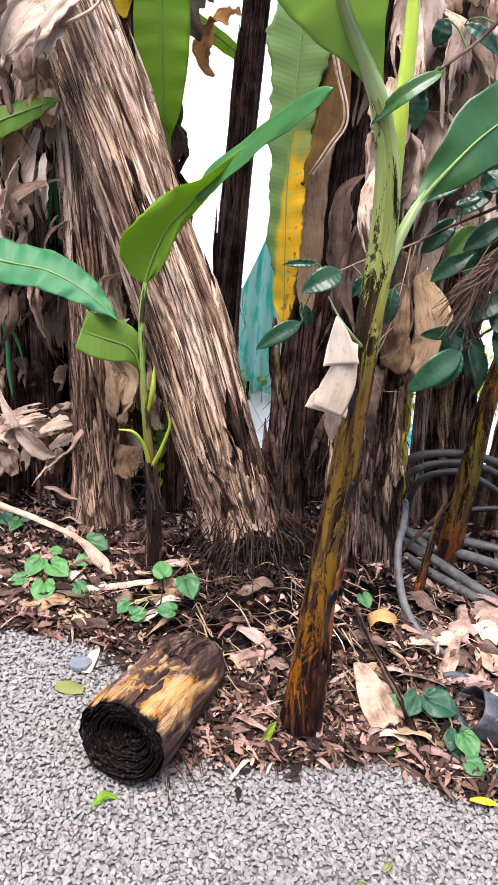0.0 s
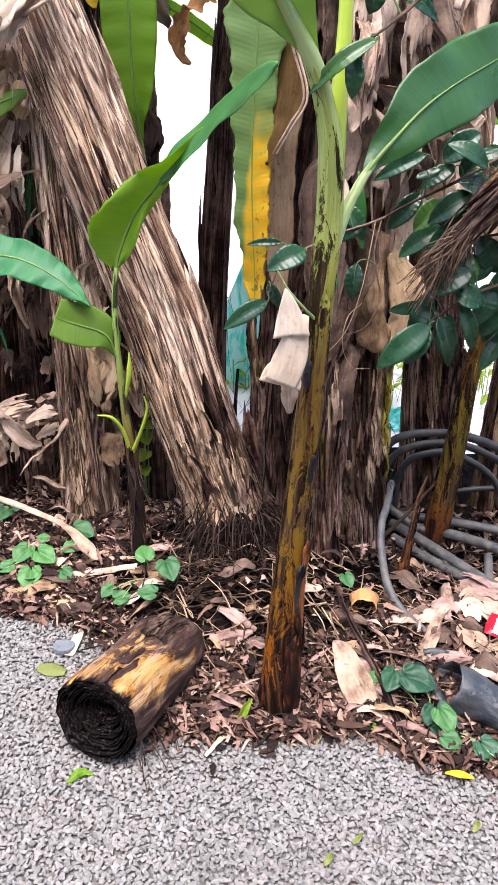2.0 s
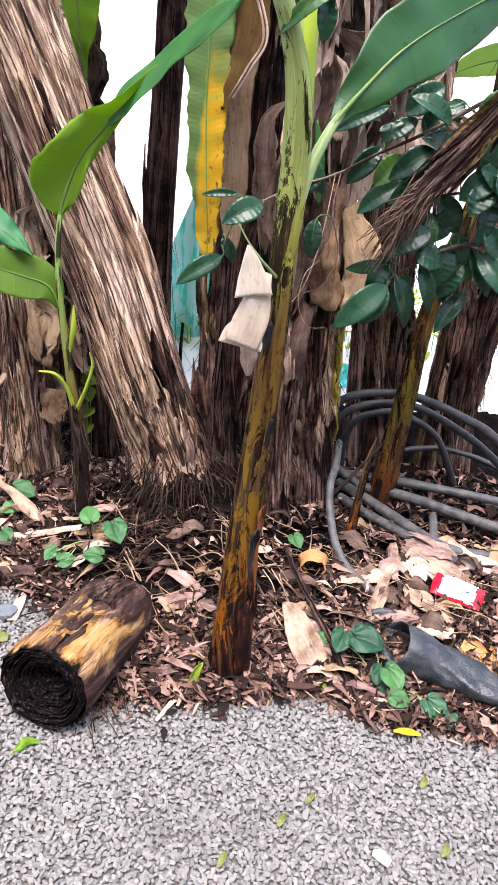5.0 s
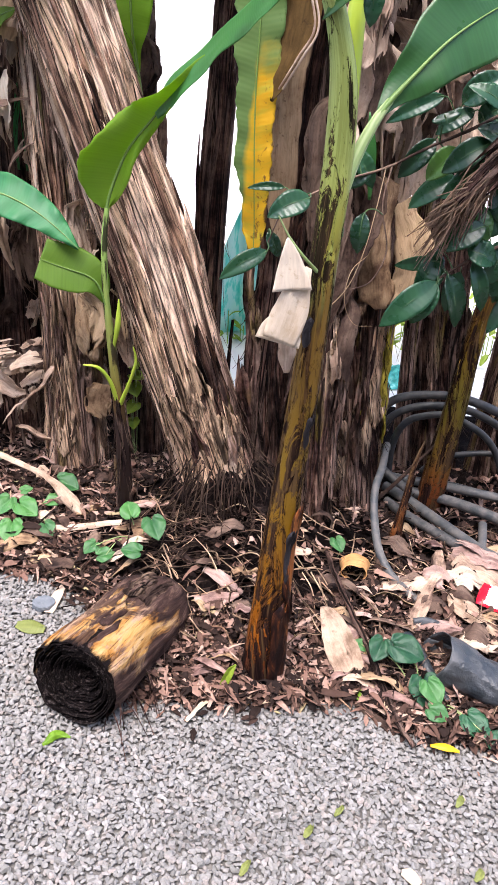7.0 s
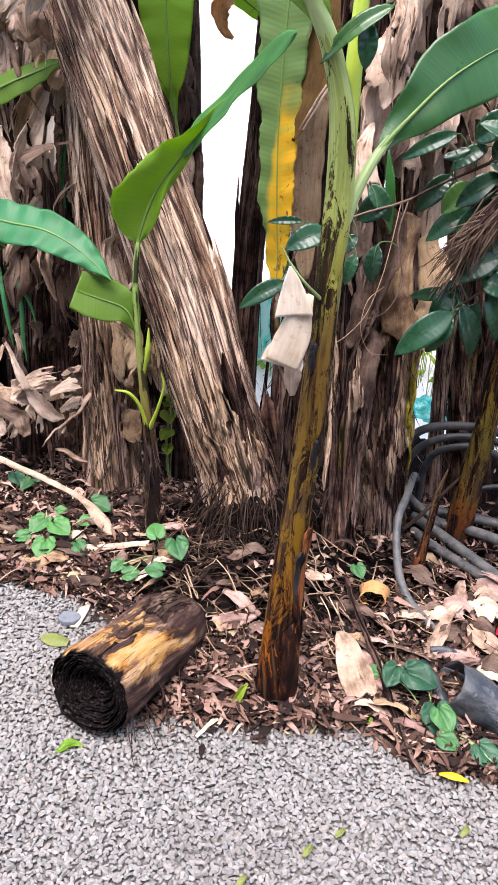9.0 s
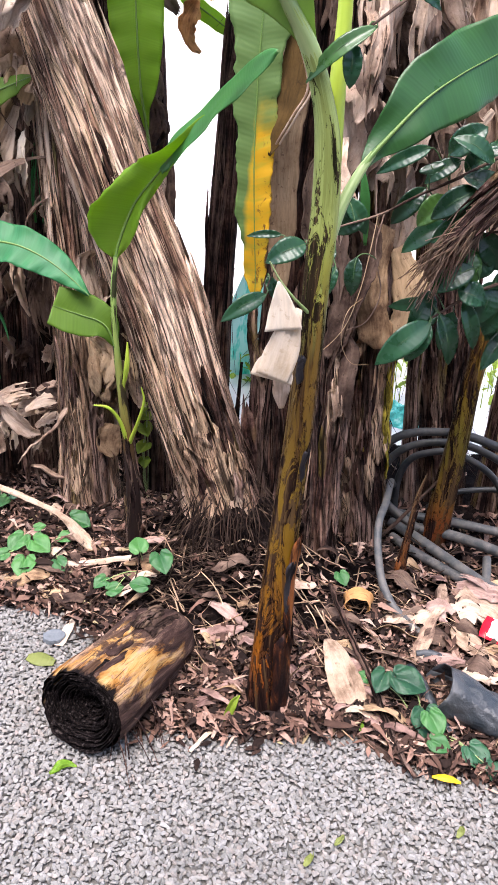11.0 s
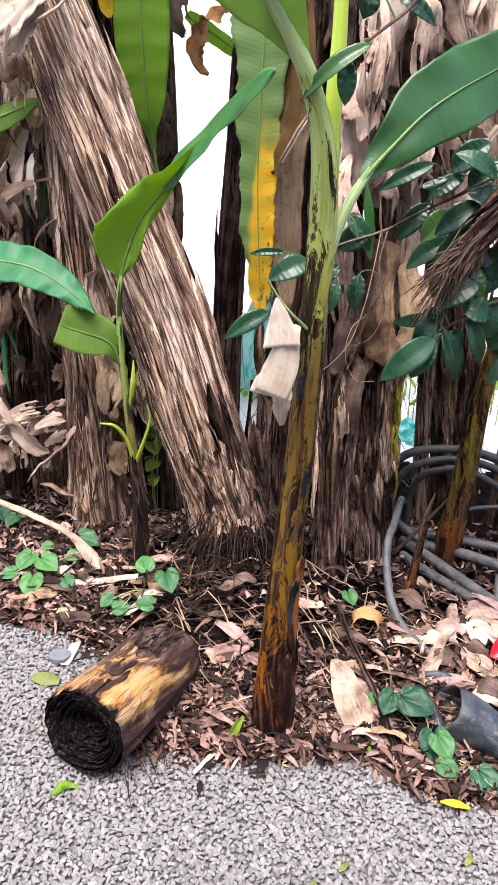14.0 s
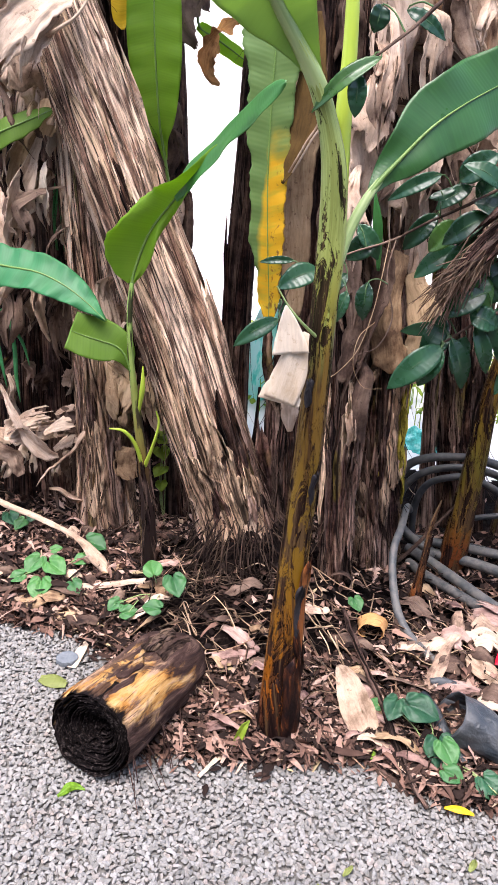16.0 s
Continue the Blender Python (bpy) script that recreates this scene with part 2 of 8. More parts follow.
def spline(pts, n):
    """Catmull-Rom through rows of numbers, n samples evenly in length."""
    p = np.asarray(pts, float)
    q = np.vstack([2 * p[0] - p[1], p, 2 * p[-1] - p[-2]])
    t = (np.arange(24) / 24)[None, :, None]
    a, b, c, d = q[:-3, None], q[1:-2, None], q[2:-1, None], q[3:, None]
    out = 0.5 * (2 * b + (c - a) * t + (2 * a - 5 * b + 4 * c - d) * t * t + (3 * b - a - 3 * c + d) * t ** 3)
    out = np.vstack([out.reshape(-1, p.shape[1]), p[-1:]])
    s = np.concatenate([[0], np.cumsum(np.linalg.norm(np.diff(out[:, :3], axis=0), axis=1))])
    want = np.linspace(0, s[-1], n)
    return np.stack([np.interp(want, s, out[:, k]) for k in range(out.shape[1])], 1), want


def unit(a):
    return a / np.maximum(np.linalg.norm(a, axis=-1, keepdims=True), 1e-9)


def frames(P, first=(0, 1, 0)):
    """Tangent and two cross directions along a line, the first one as near to `first` as can be."""
    T = unit(np.gradient(P, axis=0))
    A = np.tile(np.asarray(first, float), (len(P), 1))
    A = unit(A - T * np.sum(A * T, 1, keepdims=True))
    return T, A, np.cross(T, A)


def rough3(x, y, z):
    return noise.noise(Vector((x, y, z)))


def tube(geo, pts, n=40, seg=16, ridge=0.0, freq=3.0, slow=2.0, seed=0.0, squash=1.0, first=(0, 1, 0), close=True):
    """A round stem through (x, y, z, radius) rows, with long ridges."""
    S, s = spline(pts, n)
    P, R = S[:, :3], S[:, 3]
    T, A, B = frames(P, first)
    th = np.linspace(0, 2 * math.pi, seg + 1)
    W = np.zeros((n, seg + 1, 3))
    U = np.zeros((n, seg + 1, 2))
    rm = max(R.mean(), 1e-4)
    for i in range(n):
        for j in range(seg + 1):
            a = th[j % seg]
            m = 1.0
            if ridge:
                m += ridge * (rough3(math.cos(a) * freq + seed, math.sin(a) * freq, s[i] * slow) + 0.5 * rough3(math.cos(a) * freq * 2.7, math.sin(a) * freq * 2.7 + seed, s[i] * slow * 2.1))
            W[i, j] = P[i] + R[i] * m * (math.cos(a) * A[i] + squash * math.sin(a) * B[i])
            U[i, j] = (th[j] * rm + seed, s[i] + seed)
    geo.grid(W, U)
    if close:
        for i in (0, n - 1):
            ring = W[i, :seg]
            c = ring.mean(0)
            faces = [(0, k + 1, (k + 1) % seg + 1) if i else (0, (k + 1) % seg + 1, k + 1) for k in range(seg)]
            geo.add(np.vstack([c, ring]), faces, np.zeros((seg + 1, 2)) + seed)
    return geo


def sheath(geo, pts, a0, width, s0, s1, lift=0.006, curl=0.0, seed=0.0, n=22, m=5, ragged=0.25, thick=0.002, first=(0, 1, 0), jag=0.3):
    """A strip of dead sheath lying on a stem: angle a0, angular width, from s0 to s1 of its length; its upper end may curl off."""
    S, s = spline(pts, 120)
    T, A, B = frames(S[:, :3], first)
    W = np.zeros((n, m, 3))
    U = np.zeros((n, m, 2))
    tear = random.Random(int(seed * 100) + 7)
    cut = [1.0 - jag * tear.random() for _ in range(m)]
    for i, j0 in itertools.product(range(n), range(m)):
        u = i / (n - 1)
        f = (s0 + (s1 - s0) * u * cut[j0]) * 119
        k = min(118, max(0, int(f)))
        w = min(1.0, max(0.0, f - k))
        p, a, b, r = [(1 - w) * q[k] + w * q[k + 1] for q in (S[:, :3], A, B, S[:, 3])]
        half = width / 2 * (1 - ragged * (0.5 + 0.5 * rough3(u * 5, seed, 3))) * (0.08 + 0.92 * min(1, 5 * u, 9 * (1 - u) + 0.25) ** 0.6)
        for j in (j0,):
            c = (j / (m - 1) * 2 - 1)
            an = a0 + half * c + 0.12 * rough3(u * 3, seed, 1)
            off = r * 1.0 + lift * (0.5 + abs(rough3(u * 4, c * 1.5, seed))) + curl * max(0, u - 0.55) ** 2 * 5 - (thick * 2 if abs(c) == 1 else 0)
            W[i, j] = p + off * (math.cos(an) * a + math.sin(an) * b)
            U[i, j] = (an * r + seed, s[k])
    geo.grid(W, U)


def blade(geo, pts, side, fold=20.0, n=40, m=13, wave=0.004, freq=25.0, seed=0.0, notch=0.0, droop=0.0, share=(1.0, 1.0)):
    """A leaf blade along (x, y, z, half width) rows. side: the way its width lies, one vector or a row each; fold: degrees each half rises
    (a pair: left and right)."""
    S, s = spline(pts, n)
    P, H = S[:, :3], np.maximum(S[:, 3], 0.0005)
    T = unit(np.gradient(P, axis=0))
    side = np.asarray(side, float)
    if side.ndim == 1:
        side = np.tile(side, (2, 1))
    k = np.linspace(0, 1, len(side))
    A = np.stack([np.interp(np.linspace(0, 1, n), k, side[:, c]) for c in range(3)], 1)
    A = unit(A - T * np.sum(A * T, 1, keepdims=True))
    N = np.cross(A, T)
    fl, fr = (fold, fold) if isinstance(fold, (int, float)) else fold
    W = np.zeros((n, m, 3))
    U = np.zeros((n, m, 2))
    for i in range(n):
        for j in range(m):
            c = j / (m - 1) * 2 - 1
            f = radians(fl if c < 0 else fr)
            h = H[i] * (1 + notch * (rough3(s[i] * 11, (c > 0) * 9.0 + seed, 2) + 0.45 * rough3(s[i] * 47, (c > 0) * 9.0 + seed, 5)) * abs(c))
            d = abs(c) * h * share[c > 0]
            up = math.sin(f) * d - droop * d * d / max(h, 1e-4) + wave * abs(c) * (math.sin(s[i] * freq * 6.28 + seed + abs(c)) + 1.5 * rough3(s[i] * 9, c * 1.3, seed))
            W[i, j] = P[i] + A[i] * math.copysign(math.cos(f) * d, c) + N[i] * up
            U[i, j] = (c * H[i] + seed, s[i] + abs(c) * H[i] * 0.25)
    geo.grid(W, U)
    return S


def thicken(geo, t=0.0012):
    """Gives a single sheet a back side."""
    v = np.concatenate(geo.v)
    uv = np.concatenate(geo.uv)
    nrm = np.zeros_like(v)
    fa = np.array(geo.f)
    q = np.cross(v[fa[:, 1]] - v[fa[:, 0]], v[fa[:, 2]] - v[fa[:, 0]])
    for i in range(fa.shape[1]):
        np.add.at(nrm, fa[:, i], q)
    nrm = unit(nrm)
    edges = {}
    for f in geo.f:
        for a, b in zip(f, f[1:] + f[:1]):
            edges[(a, b)] = edges.get((a, b), 0) + 1
    rim = [(a, b) for (a, b) in edges if (b, a) not in edges]
    k = len(v)
    out = Geo()
    faces = list(geo.f) + [tuple(i + k for i in reversed(f)) for f in geo.f] + [(b, a, a + k, b + k) for a, b in rim]
    out.add(np.vstack([v, v - nrm * t]), faces, np.vstack([uv, uv]))
    return out


# ---- ground ----
def smooth(a, b, v):
    u = min(1.0, max(0.0, (v - a) / (b - a)))
    return u * u * (3 - 2 * u)


def gravel_edge(x):
    return float(np.interp(x, [-1.2, -0.65, -0.41, -0.28, -0.13, 0.1, 0.3, 0.42, 0.49, 0.55, 0.72, 0.82, 1.2], [1.87, 1.87, 1.84, 1.74, 1.4, 1.4, 1.42, 1.45, 1.41, 1.365, 1.335, 1.3, 1.26]))


def height(x, y):
    g = 0.012 - 0.028 * max(-1.5, min(1.5, x))
    e = gravel_edge(x)
    return g + 0.06 * smooth(e, e + 0.4, y) * (1 - 0.8 * smooth(2.3, 2.8, y)) + 0.14 * math.exp(-((x - 0.12) / 0.33) ** 2 - ((y - 2.1) / 0.34) ** 2) - 0.03 * smooth(2.2, 2.9, y)


def ground_sheet():
    xs = np.concatenate([[-600, -200, -60, -20, -8, -4, -2.4], np.arange(-1.7, 2.2, 0.025), [2.6, 4, 8, 20, 60, 200, 600]])
    ys = np.concatenate([[-600, -200, -60, -20, -8, -3, -1, 0, 0.5], np.arange(0.8, 3.8, 0.025), [4, 4.4, 5, 6, 8, 12, 20, 60, 200, 600]])
    P = np.zeros((len(ys), len(xs), 3))
    for i, y in enumerate(ys):
        for j, x in enumerate(xs):
            near = abs(x) < 2.5 and 0.4 < y < 4.1
            soil = smooth(gravel_edge(x) - 0.03, gravel_edge(x) + 0.1, y)
            P[i, j] = (x, y, height(x, y) + (soil * (0.02 * rough3(x * 9, y * 9, 0) + 0.012 * rough3(x * 26, y * 26, 4)) if near else 0.0) - (1 - soil) * 0.006)
    g = Geo().grid(P, P[:, :, :2])
    # Dark soil made near black: shade in the litter's gaps is put into it.
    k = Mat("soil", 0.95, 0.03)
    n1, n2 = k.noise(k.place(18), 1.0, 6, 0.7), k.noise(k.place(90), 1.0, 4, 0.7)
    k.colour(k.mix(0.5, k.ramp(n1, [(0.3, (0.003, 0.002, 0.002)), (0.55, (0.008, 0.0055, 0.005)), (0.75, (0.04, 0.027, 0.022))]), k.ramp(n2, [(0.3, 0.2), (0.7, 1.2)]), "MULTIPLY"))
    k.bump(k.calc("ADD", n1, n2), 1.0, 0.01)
    q = Mat("gravel_bed", 0.9, 0.08)
    cells = q.voronoi(q.place(), 70.0, 1)
    dist = q.voronoi(q.place(), 70.0, 0)
    q.colour(q.mix(q.ramp(dist, [(0.25, 0.0), (0.6, 0.8)]), q.ramp(q.axis(cells, 0), [(0.0, (0.1, 0.094, 0.087)), (0.6, (0.155, 0.146, 0.136)), (1.0, (0.2, 0.188, 0.176))]), (0.12, 0.113, 0.104)))
    q.bump(q.calc("MULTIPLY", dist, -1.0), 0.7, 0.006)
    y = Mat("pale_yard", 0.9, 0.2)
    y.colour(y.ramp(y.noise(y.place(1.5), 1.0, 5, 0.6), [(0.3, (0.6, 0.57, 0.53)), (0.7, (0.8, 0.78, 0.74))]))
    y.bump(y.noise(y.place(25), 1.0, 4), 0.4, 0.01)
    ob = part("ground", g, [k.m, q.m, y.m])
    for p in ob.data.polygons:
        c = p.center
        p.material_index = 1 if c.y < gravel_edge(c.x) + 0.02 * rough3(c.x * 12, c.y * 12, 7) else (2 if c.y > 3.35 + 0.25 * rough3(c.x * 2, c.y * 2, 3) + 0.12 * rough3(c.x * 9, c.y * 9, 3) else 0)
    return tagged(ob, "dark soil bank beside a grey gravel drive", "ground", kind="structure")


ground = ground_sheet()


def plain_wall(name, x0, x1, y, top, label, colours, thick=0.2):
    bm = bmesh.new()
    bmesh.ops.create_cube(bm, size=1)
    for v in bm.verts:
        v.co = Vector(((x0 + x1) / 2 + v.co.x * (x1 - x0), y + v.co.y * thick, top / 2 - 0.1 + v.co.z * (top + 0.2)))
    me = bpy.data.meshes.new(name)
    bm.to_mesh(me)
    bm.free()
    k = Mat(name, 0.9, 0.2)
    n1 = k.noise(k.place(1.3), 1.0, 5, 0.65)
    k.colour(k.ramp(n1, [(0.3, colours[0]), (0.7, colours[1])]))
    k.bump(k.noise(k.place(40), 1.0, 4), 0.3, 0.004)
    me.materials.append(k.m)
    return tagged(new(name, me), label, "wall", kind="structure")


# Added wall, never in view: keeps low sky light off the stems.
plain_wall("sky_blocker_south", -7, 7, -2.6, 3.3, "plain unseen wall added across the drive to block low sky", [(0.16, 0.15, 0.135), (0.24, 0.22, 0.2)])
# Added backdrop: its pale colour stands in for bright haze and hides the sky.
plain_wall("haze_backdrop", -45, 45, 34, 10, "pale backdrop wall added for the bright haze beyond the yard", [(0.68, 0.66, 0.62), (0.76, 0.75, 0.72)], 0.4)


# ---- banana stems ----
STEMS = []
FRONT = -math.pi  # the angle on a stem that faces the drive


def strips(pts, count, seed, widths, spans, lift, curl, lo=0.0, hi=0.95, spread=1.7, **kw):
    rnd = random.Random(seed)
    for i in range(count):
        g = Geo()
        s0 = rnd.uniform(lo, max(lo + 0.02, hi - 0.1))
        sheath(g, pts, FRONT + rnd.uniform(-spread, spread), rnd.uniform(*widths), s0, min(0.97, s0 + rnd.uniform(*spans)), rnd.uniform(*lift), rnd.uniform(*curl), seed * 7.1 + i * 3.3, **kw)
        yield g


def fibres(geo, pts, count, seed, length=(0.06, 0.3), out=0.012, radius=0.0012, lo=0.0, hi=1.0):
    """Loose threads of sheath hanging along a stem."""
    rnd = random.Random(seed)
    S, s = spline(pts, 100)
    T, A, B = frames(S[:, :3])
    up = 1 if S[-1, 2] > S[0, 2] else -1
    for i in range(count):
        k = int(rnd.uniform(lo, hi) * 99)
        a = FRONT + rnd.uniform(-1.7, 1.7)
        o = math.cos(a) * A[k] + math.sin(a) * B[k]
        p = S[k, :3] + o * S[k, 3] * 1.03
        d = -up * T[k]
        L = rnd.uniform(*length)
        w = np.array([rnd.uniform(-1, 1), rnd.uniform(-1, 0.2), 0]) * 0.25
        q = [(*(p + d * L * u + (o * out * 2 + w * L * 0.5) * u * u + o * out * u), radius * (1 - 0.6 * u)) for u in (0, 0.35, 0.7, 1.0)]
        tube(geo, q, 6, 4, seed=seed + i, close=False)


def old_stem(pts, label, mat, seed, n=80, seg=40, ridge=0.07, freq=3.2, count=12, widths=(0.25, 0.7), spans=(0.15, 0.5), lift=(0.002, 0.008), curl=(0, 0.02), threads=40, strip_mat=None, group="banana stems", lo=0.0, hi=0.95):
    ob = thing("banana_plant", pts[0][:3] if pts[0][2] < pts[-1][2] else pts[-1][:3], label, "banana plant", group)
    part("trunk", tube(Geo(), pts, n, seg, ridge, freq, 1.6, seed), mat, ob)
    for i, g in enumerate(strips(pts, count, int(seed * 10), widths, spans, lift, curl, lo, hi)):
        part("leaf_sheath", thicken(g), (strip_mat or [mat])[i % len(strip_mat or [mat])], ob)
    if threads:
        g = Geo()
        fibres(g, pts, threads, int(seed * 10) + 3)
        tagged(part("fibre", g, M_FIBRE, ob), kind="stuff")
    STEMS.append((ob, pts))
    return ob


LEAN_T = [(0.065, 2.16, 0.06, 0.15), (0.052, 2.16, 0.14, 0.138), (0.012, 2.18, 0.326, 0.126), (-0.073, 2.2, 0.589, 0.125), (-0.163, 2.22, 0.878, 0.125), (-0.276, 2.24, 1.169, 0.119), (-0.378, 2.26, 1.451, 0.115), (-0.484, 2.28, 1.727, 0.104), (-0.59, 2.3, 2.0, 0.096), (-0.7, 2.32, 2.3, 0.09)]
LEFT_T = [(-0.46, 2.42, 0.0, 0.11), (-0.465, 2.43, 0.224, 0.099), (-0.468, 2.46, 0.684, 0.09), (-0.499, 2.5, 1.13, 0.083), (-0.552, 2.58, 1.584, 0.078), (-0.59, 2.62, 1.8, 0.074), (-0.66, 2.68, 2.3, 0.07)]
BACK_T = [(-0.064, 3.0, -0.06, 0.066), (-0.064, 3.05, 0.328, 0.062), (-0.058, 3.12, 0.849, 0.06), (-0.034, 3.18, 1.287, 0.057), (-0.006, 3.22, 1.694, 0.053), (0.016, 3.25, 2.0, 0.051), (0.04, 3.28, 2.4, 0.05)]
BEHIND_T = [(-0.25, 2.6, -0.02, 0.065), (-0.25, 2.65, 0.298, 0.064), (-0.25, 2.67, 0.732, 0.058), (-0.275, 2.7, 1.212, 0.052), (-0.3, 2.72, 1.564, 0.048), (-0.31, 2.75, 1.906, 0.046), (-0.32, 2.8, 2.3, 0.045)]
MID_T = [(0.17, 2.22, 0.08, 0.075), (0.18, 2.25, 0.543, 0.063), (0.198, 2.26, 0.907, 0.057), (0.219, 2.28, 1.326, 0.055), (0.245, 2.3, 1.615, 0.054), (0.252, 2.3, 1.83, 0.052), (0.27, 2.32, 2.3, 0.05)]
RIGHT_T = [(0.49, 2.27, 0.03, 0.1), (0.477, 2.28, 0.343, 0.086), (0.475, 2.3, 0.671, 0.075), (0.482, 2.36, 1.136, 0.068), (0.487, 2.4, 1.554, 0.065), (0.481, 2.42, 1.85, 0.062), (0.48, 2.45, 2.3, 0.06)]
THIN_T = [(0.357, 2.1, 0.08, 0.053), (0.354, 2.16, 0.51, 0.05), (0.354, 2.2, 0.858, 0.045), (0.359, 2.22, 1.331, 0.037), (0.363, 2.25, 1.818, 0.032), (0.37, 2.28, 2.3, 0.03)]
FAR_T = [(0.75, 2.73, -0.02, 0.036), (0.728, 2.72, 0.3, 0.029), (0.712, 2.71, 0.55, 0.026), (0.7, 2.7, 0.97, 0.036), (0.68, 2.7, 1.488, 0.05), (0.65, 2.7, 1.882, 0.055), (0.62, 2.7, 2.3, 0.055)]
POST_T = [(0.91, 2.83, -0.08, 0.1), (0.878, 2.82, 0.25, 0.093), (0.852, 2.84, 0.55, 0.086), (0.84, 2.92, 1.2, 0.075), (0.83, 3.0, 2.2, 0.068)]
STOUT_T = [(1.15, 2.76, -0.1, 0.13), (1.138, 2.75, 0.2, 0.107), (1.148, 2.75, 0.55, 0.101), (1.162, 2.76, 0.85, 0.1), (1.185, 2.78, 1.3, 0.104), (1.2, 2.8, 2.3, 0.1)]
EDGE_T = [(-0.9, 2.8, -0.02, 0.11), (-0.88, 2.85, 0.649, 0.101), (-0.84, 2.9, 1.282, 0.094), (-0.81, 2.95, 1.906, 0.088), (-0.79, 3.0, 2.3, 0.085)]

old_stem(LEAN_T, "thick leaning banana trunk with pale fibrous bark", M_BARK, 1.3, 190, 96, 0.07, 4.5, 40, (0.08, 0.42), (0.08, 0.4), (0.002, 0.008), (0, 0.02), 110, [M_BARK, M_BARK, M_BARK2])
old_stem(LEFT_T, "upright old banana trunk with stringy brown bark", M_BARK, 2.7, 140, 64, 0.07, 4.5, 24, (0.1, 0.4), (0.15, 0.5), (0.002, 0.008), (0, 0.02), 110, [M_BARK2, M_BARK])
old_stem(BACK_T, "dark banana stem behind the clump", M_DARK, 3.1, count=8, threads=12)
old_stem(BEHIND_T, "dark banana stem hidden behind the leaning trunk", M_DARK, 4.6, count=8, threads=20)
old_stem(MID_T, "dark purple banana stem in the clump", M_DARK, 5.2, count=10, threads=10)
right_stem = old_stem(RIGHT_T, "stout banana stem wrapped in torn brown sheaths", M_MUD, 6.4, count=14, threads=60)
thin_stem = old_stem(THIN_T, "slender dark banana stem with loose sheaths", M_DARK, 7.9, count=10, threads=30)
old_stem(FAR_T, "dead banana stem hung with dry leaves", M_MUD, 8.3, count=10, threads=40)
old_stem(POST_T, "dark banana stem behind the coiled hose", M_DARK, 9.1, count=14, threads=50, strip_mat=[M_DARK, M_DARK, M_MUD, M_BARK2])
old_stem(STOUT_T, "stout dark banana stem beside the hose coil", M_MUD, 10.7, count=16, threads=60, strip_mat=[M_MUD, M_BARK2, M_DARK])
old_stem(EDGE_T, "old banana stem with deep shade put into its bark", M_DARK, 11.9, 60, 28, count=10, threads=30)
# Extra stems fill the hollow; its shade is put into their bark colour.
old_stem([(-0.66, 2.95, -0.02, 0.09), (-0.67, 2.97, 0.7, 0.085), (-0.68, 3.0, 1.4, 0.08), (-0.69, 3.02, 2.3, 0.075)], "old banana stem with deep shade put into its bark", M_DARK, 12.7, 60, 28, count=8, threads=20)
old_stem([(-1.12, 2.55, -0.02, 0.1), (-1.1, 2.55, 0.7, 0.09), (-1.08, 2.56, 1.4, 0.085), (-1.06, 2.58, 2.3, 0.08)], "old banana stem with deep shade put into its bark", M_DARK, 13.7, 60, 28, count=8, threads=20)
old_stem([(0.35, 3.0, -0.02, 0.08), (0.35, 3.0, 0.7, 0.08), (0.36, 3.0, 1.4, 0.075), (0.37, 3.0, 2.3, 0.07)], "old banana stem with deep shade put into its bark", M_DARK, 15.7, 60, 28, count=8, threads=20)
old_stem([(-0.8, 3.3, -0.02, 0.1), (-0.79, 3.3, 0.7, 0.1), (-0.78, 3.3, 1.4, 0.1), (-0.77, 3.3, 2.3, 0.1)], "old banana stem with deep shade put into its bark", M_DARK, 16.7, 60, 28, count=6, threads=0)
old_stem([(-0.48, 3.25, -0.02, 0.09), (-0.49, 3.25, 0.7, 0.09), (-0.5, 3.25, 1.4, 0.085), (-0.51, 3.25, 2.3, 0.08)], "old banana stem with deep shade put into its bark", M_DARK, 17.7, 60, 28, count=6, threads=0)
old_stem([(-1.0, 3.2, -0.02, 0.11), (-1.0, 3.2, 0.7, 0.1), (-0.99, 3.2, 1.4, 0.1), (-0.98, 3.2, 2.3, 0.1)], "old banana stem with deep shade put into its bark", M_DARK, 18.7, 60, 28, count=6, threads=0)
old_stem([(-0.62, 3.5, -0.02, 0.1), (-0.62, 3.5, 0.7, 0.1), (-0.63, 3.5, 1.4, 0.1), (-0.64, 3.5, 2.3, 0.1)], "old banana stem with deep shade put into its bark", M_DARK, 20.7, 60, 28, count=6, threads=0)
old_stem([(-0.36, 3.45, -0.02, 0.07), (-0.37, 3.45, 0.7, 0.07), (-0.39, 3.45, 1.4, 0.07), (-0.42, 3.45, 2.3, 0.065)], "old banana stem with deep shade put into its bark", M_DARK, 21.7, 60, 28, count=6, threads=0)

old_stem([(-1.2, 2.95, -0.02, 0.12), (-1.19, 2.95, 0.7, 0.11), (-1.18, 2.96, 1.4, 0.1), (-1.16, 2.98, 2.3, 0.1)], "old banana stem with deep shade put into its bark", M_DARK, 22.7, 60, 28, count=6, threads=0)
old_stem([(-1.3, 3.4, -0.02, 0.13), (-1.29, 3.4, 0.7, 0.12), (-1.28, 3.4, 1.4, 0.12), (-1.26, 3.4, 2.3, 0.12)], "old banana stem with deep shade put into its bark", M_DARK, 23.7, 60, 28, count=6, threads=0)
old_stem([(-0.74, 2.78, -0.02, 0.06), (-0.74, 2.8, 0.7, 0.055), (-0.735, 2.82, 1.4, 0.052), (-0.73, 2.85, 2.3, 0.05)], "old banana stem with deep shade put into its bark", M_DARK, 24.7, 60, 28, count=8, threads=20)
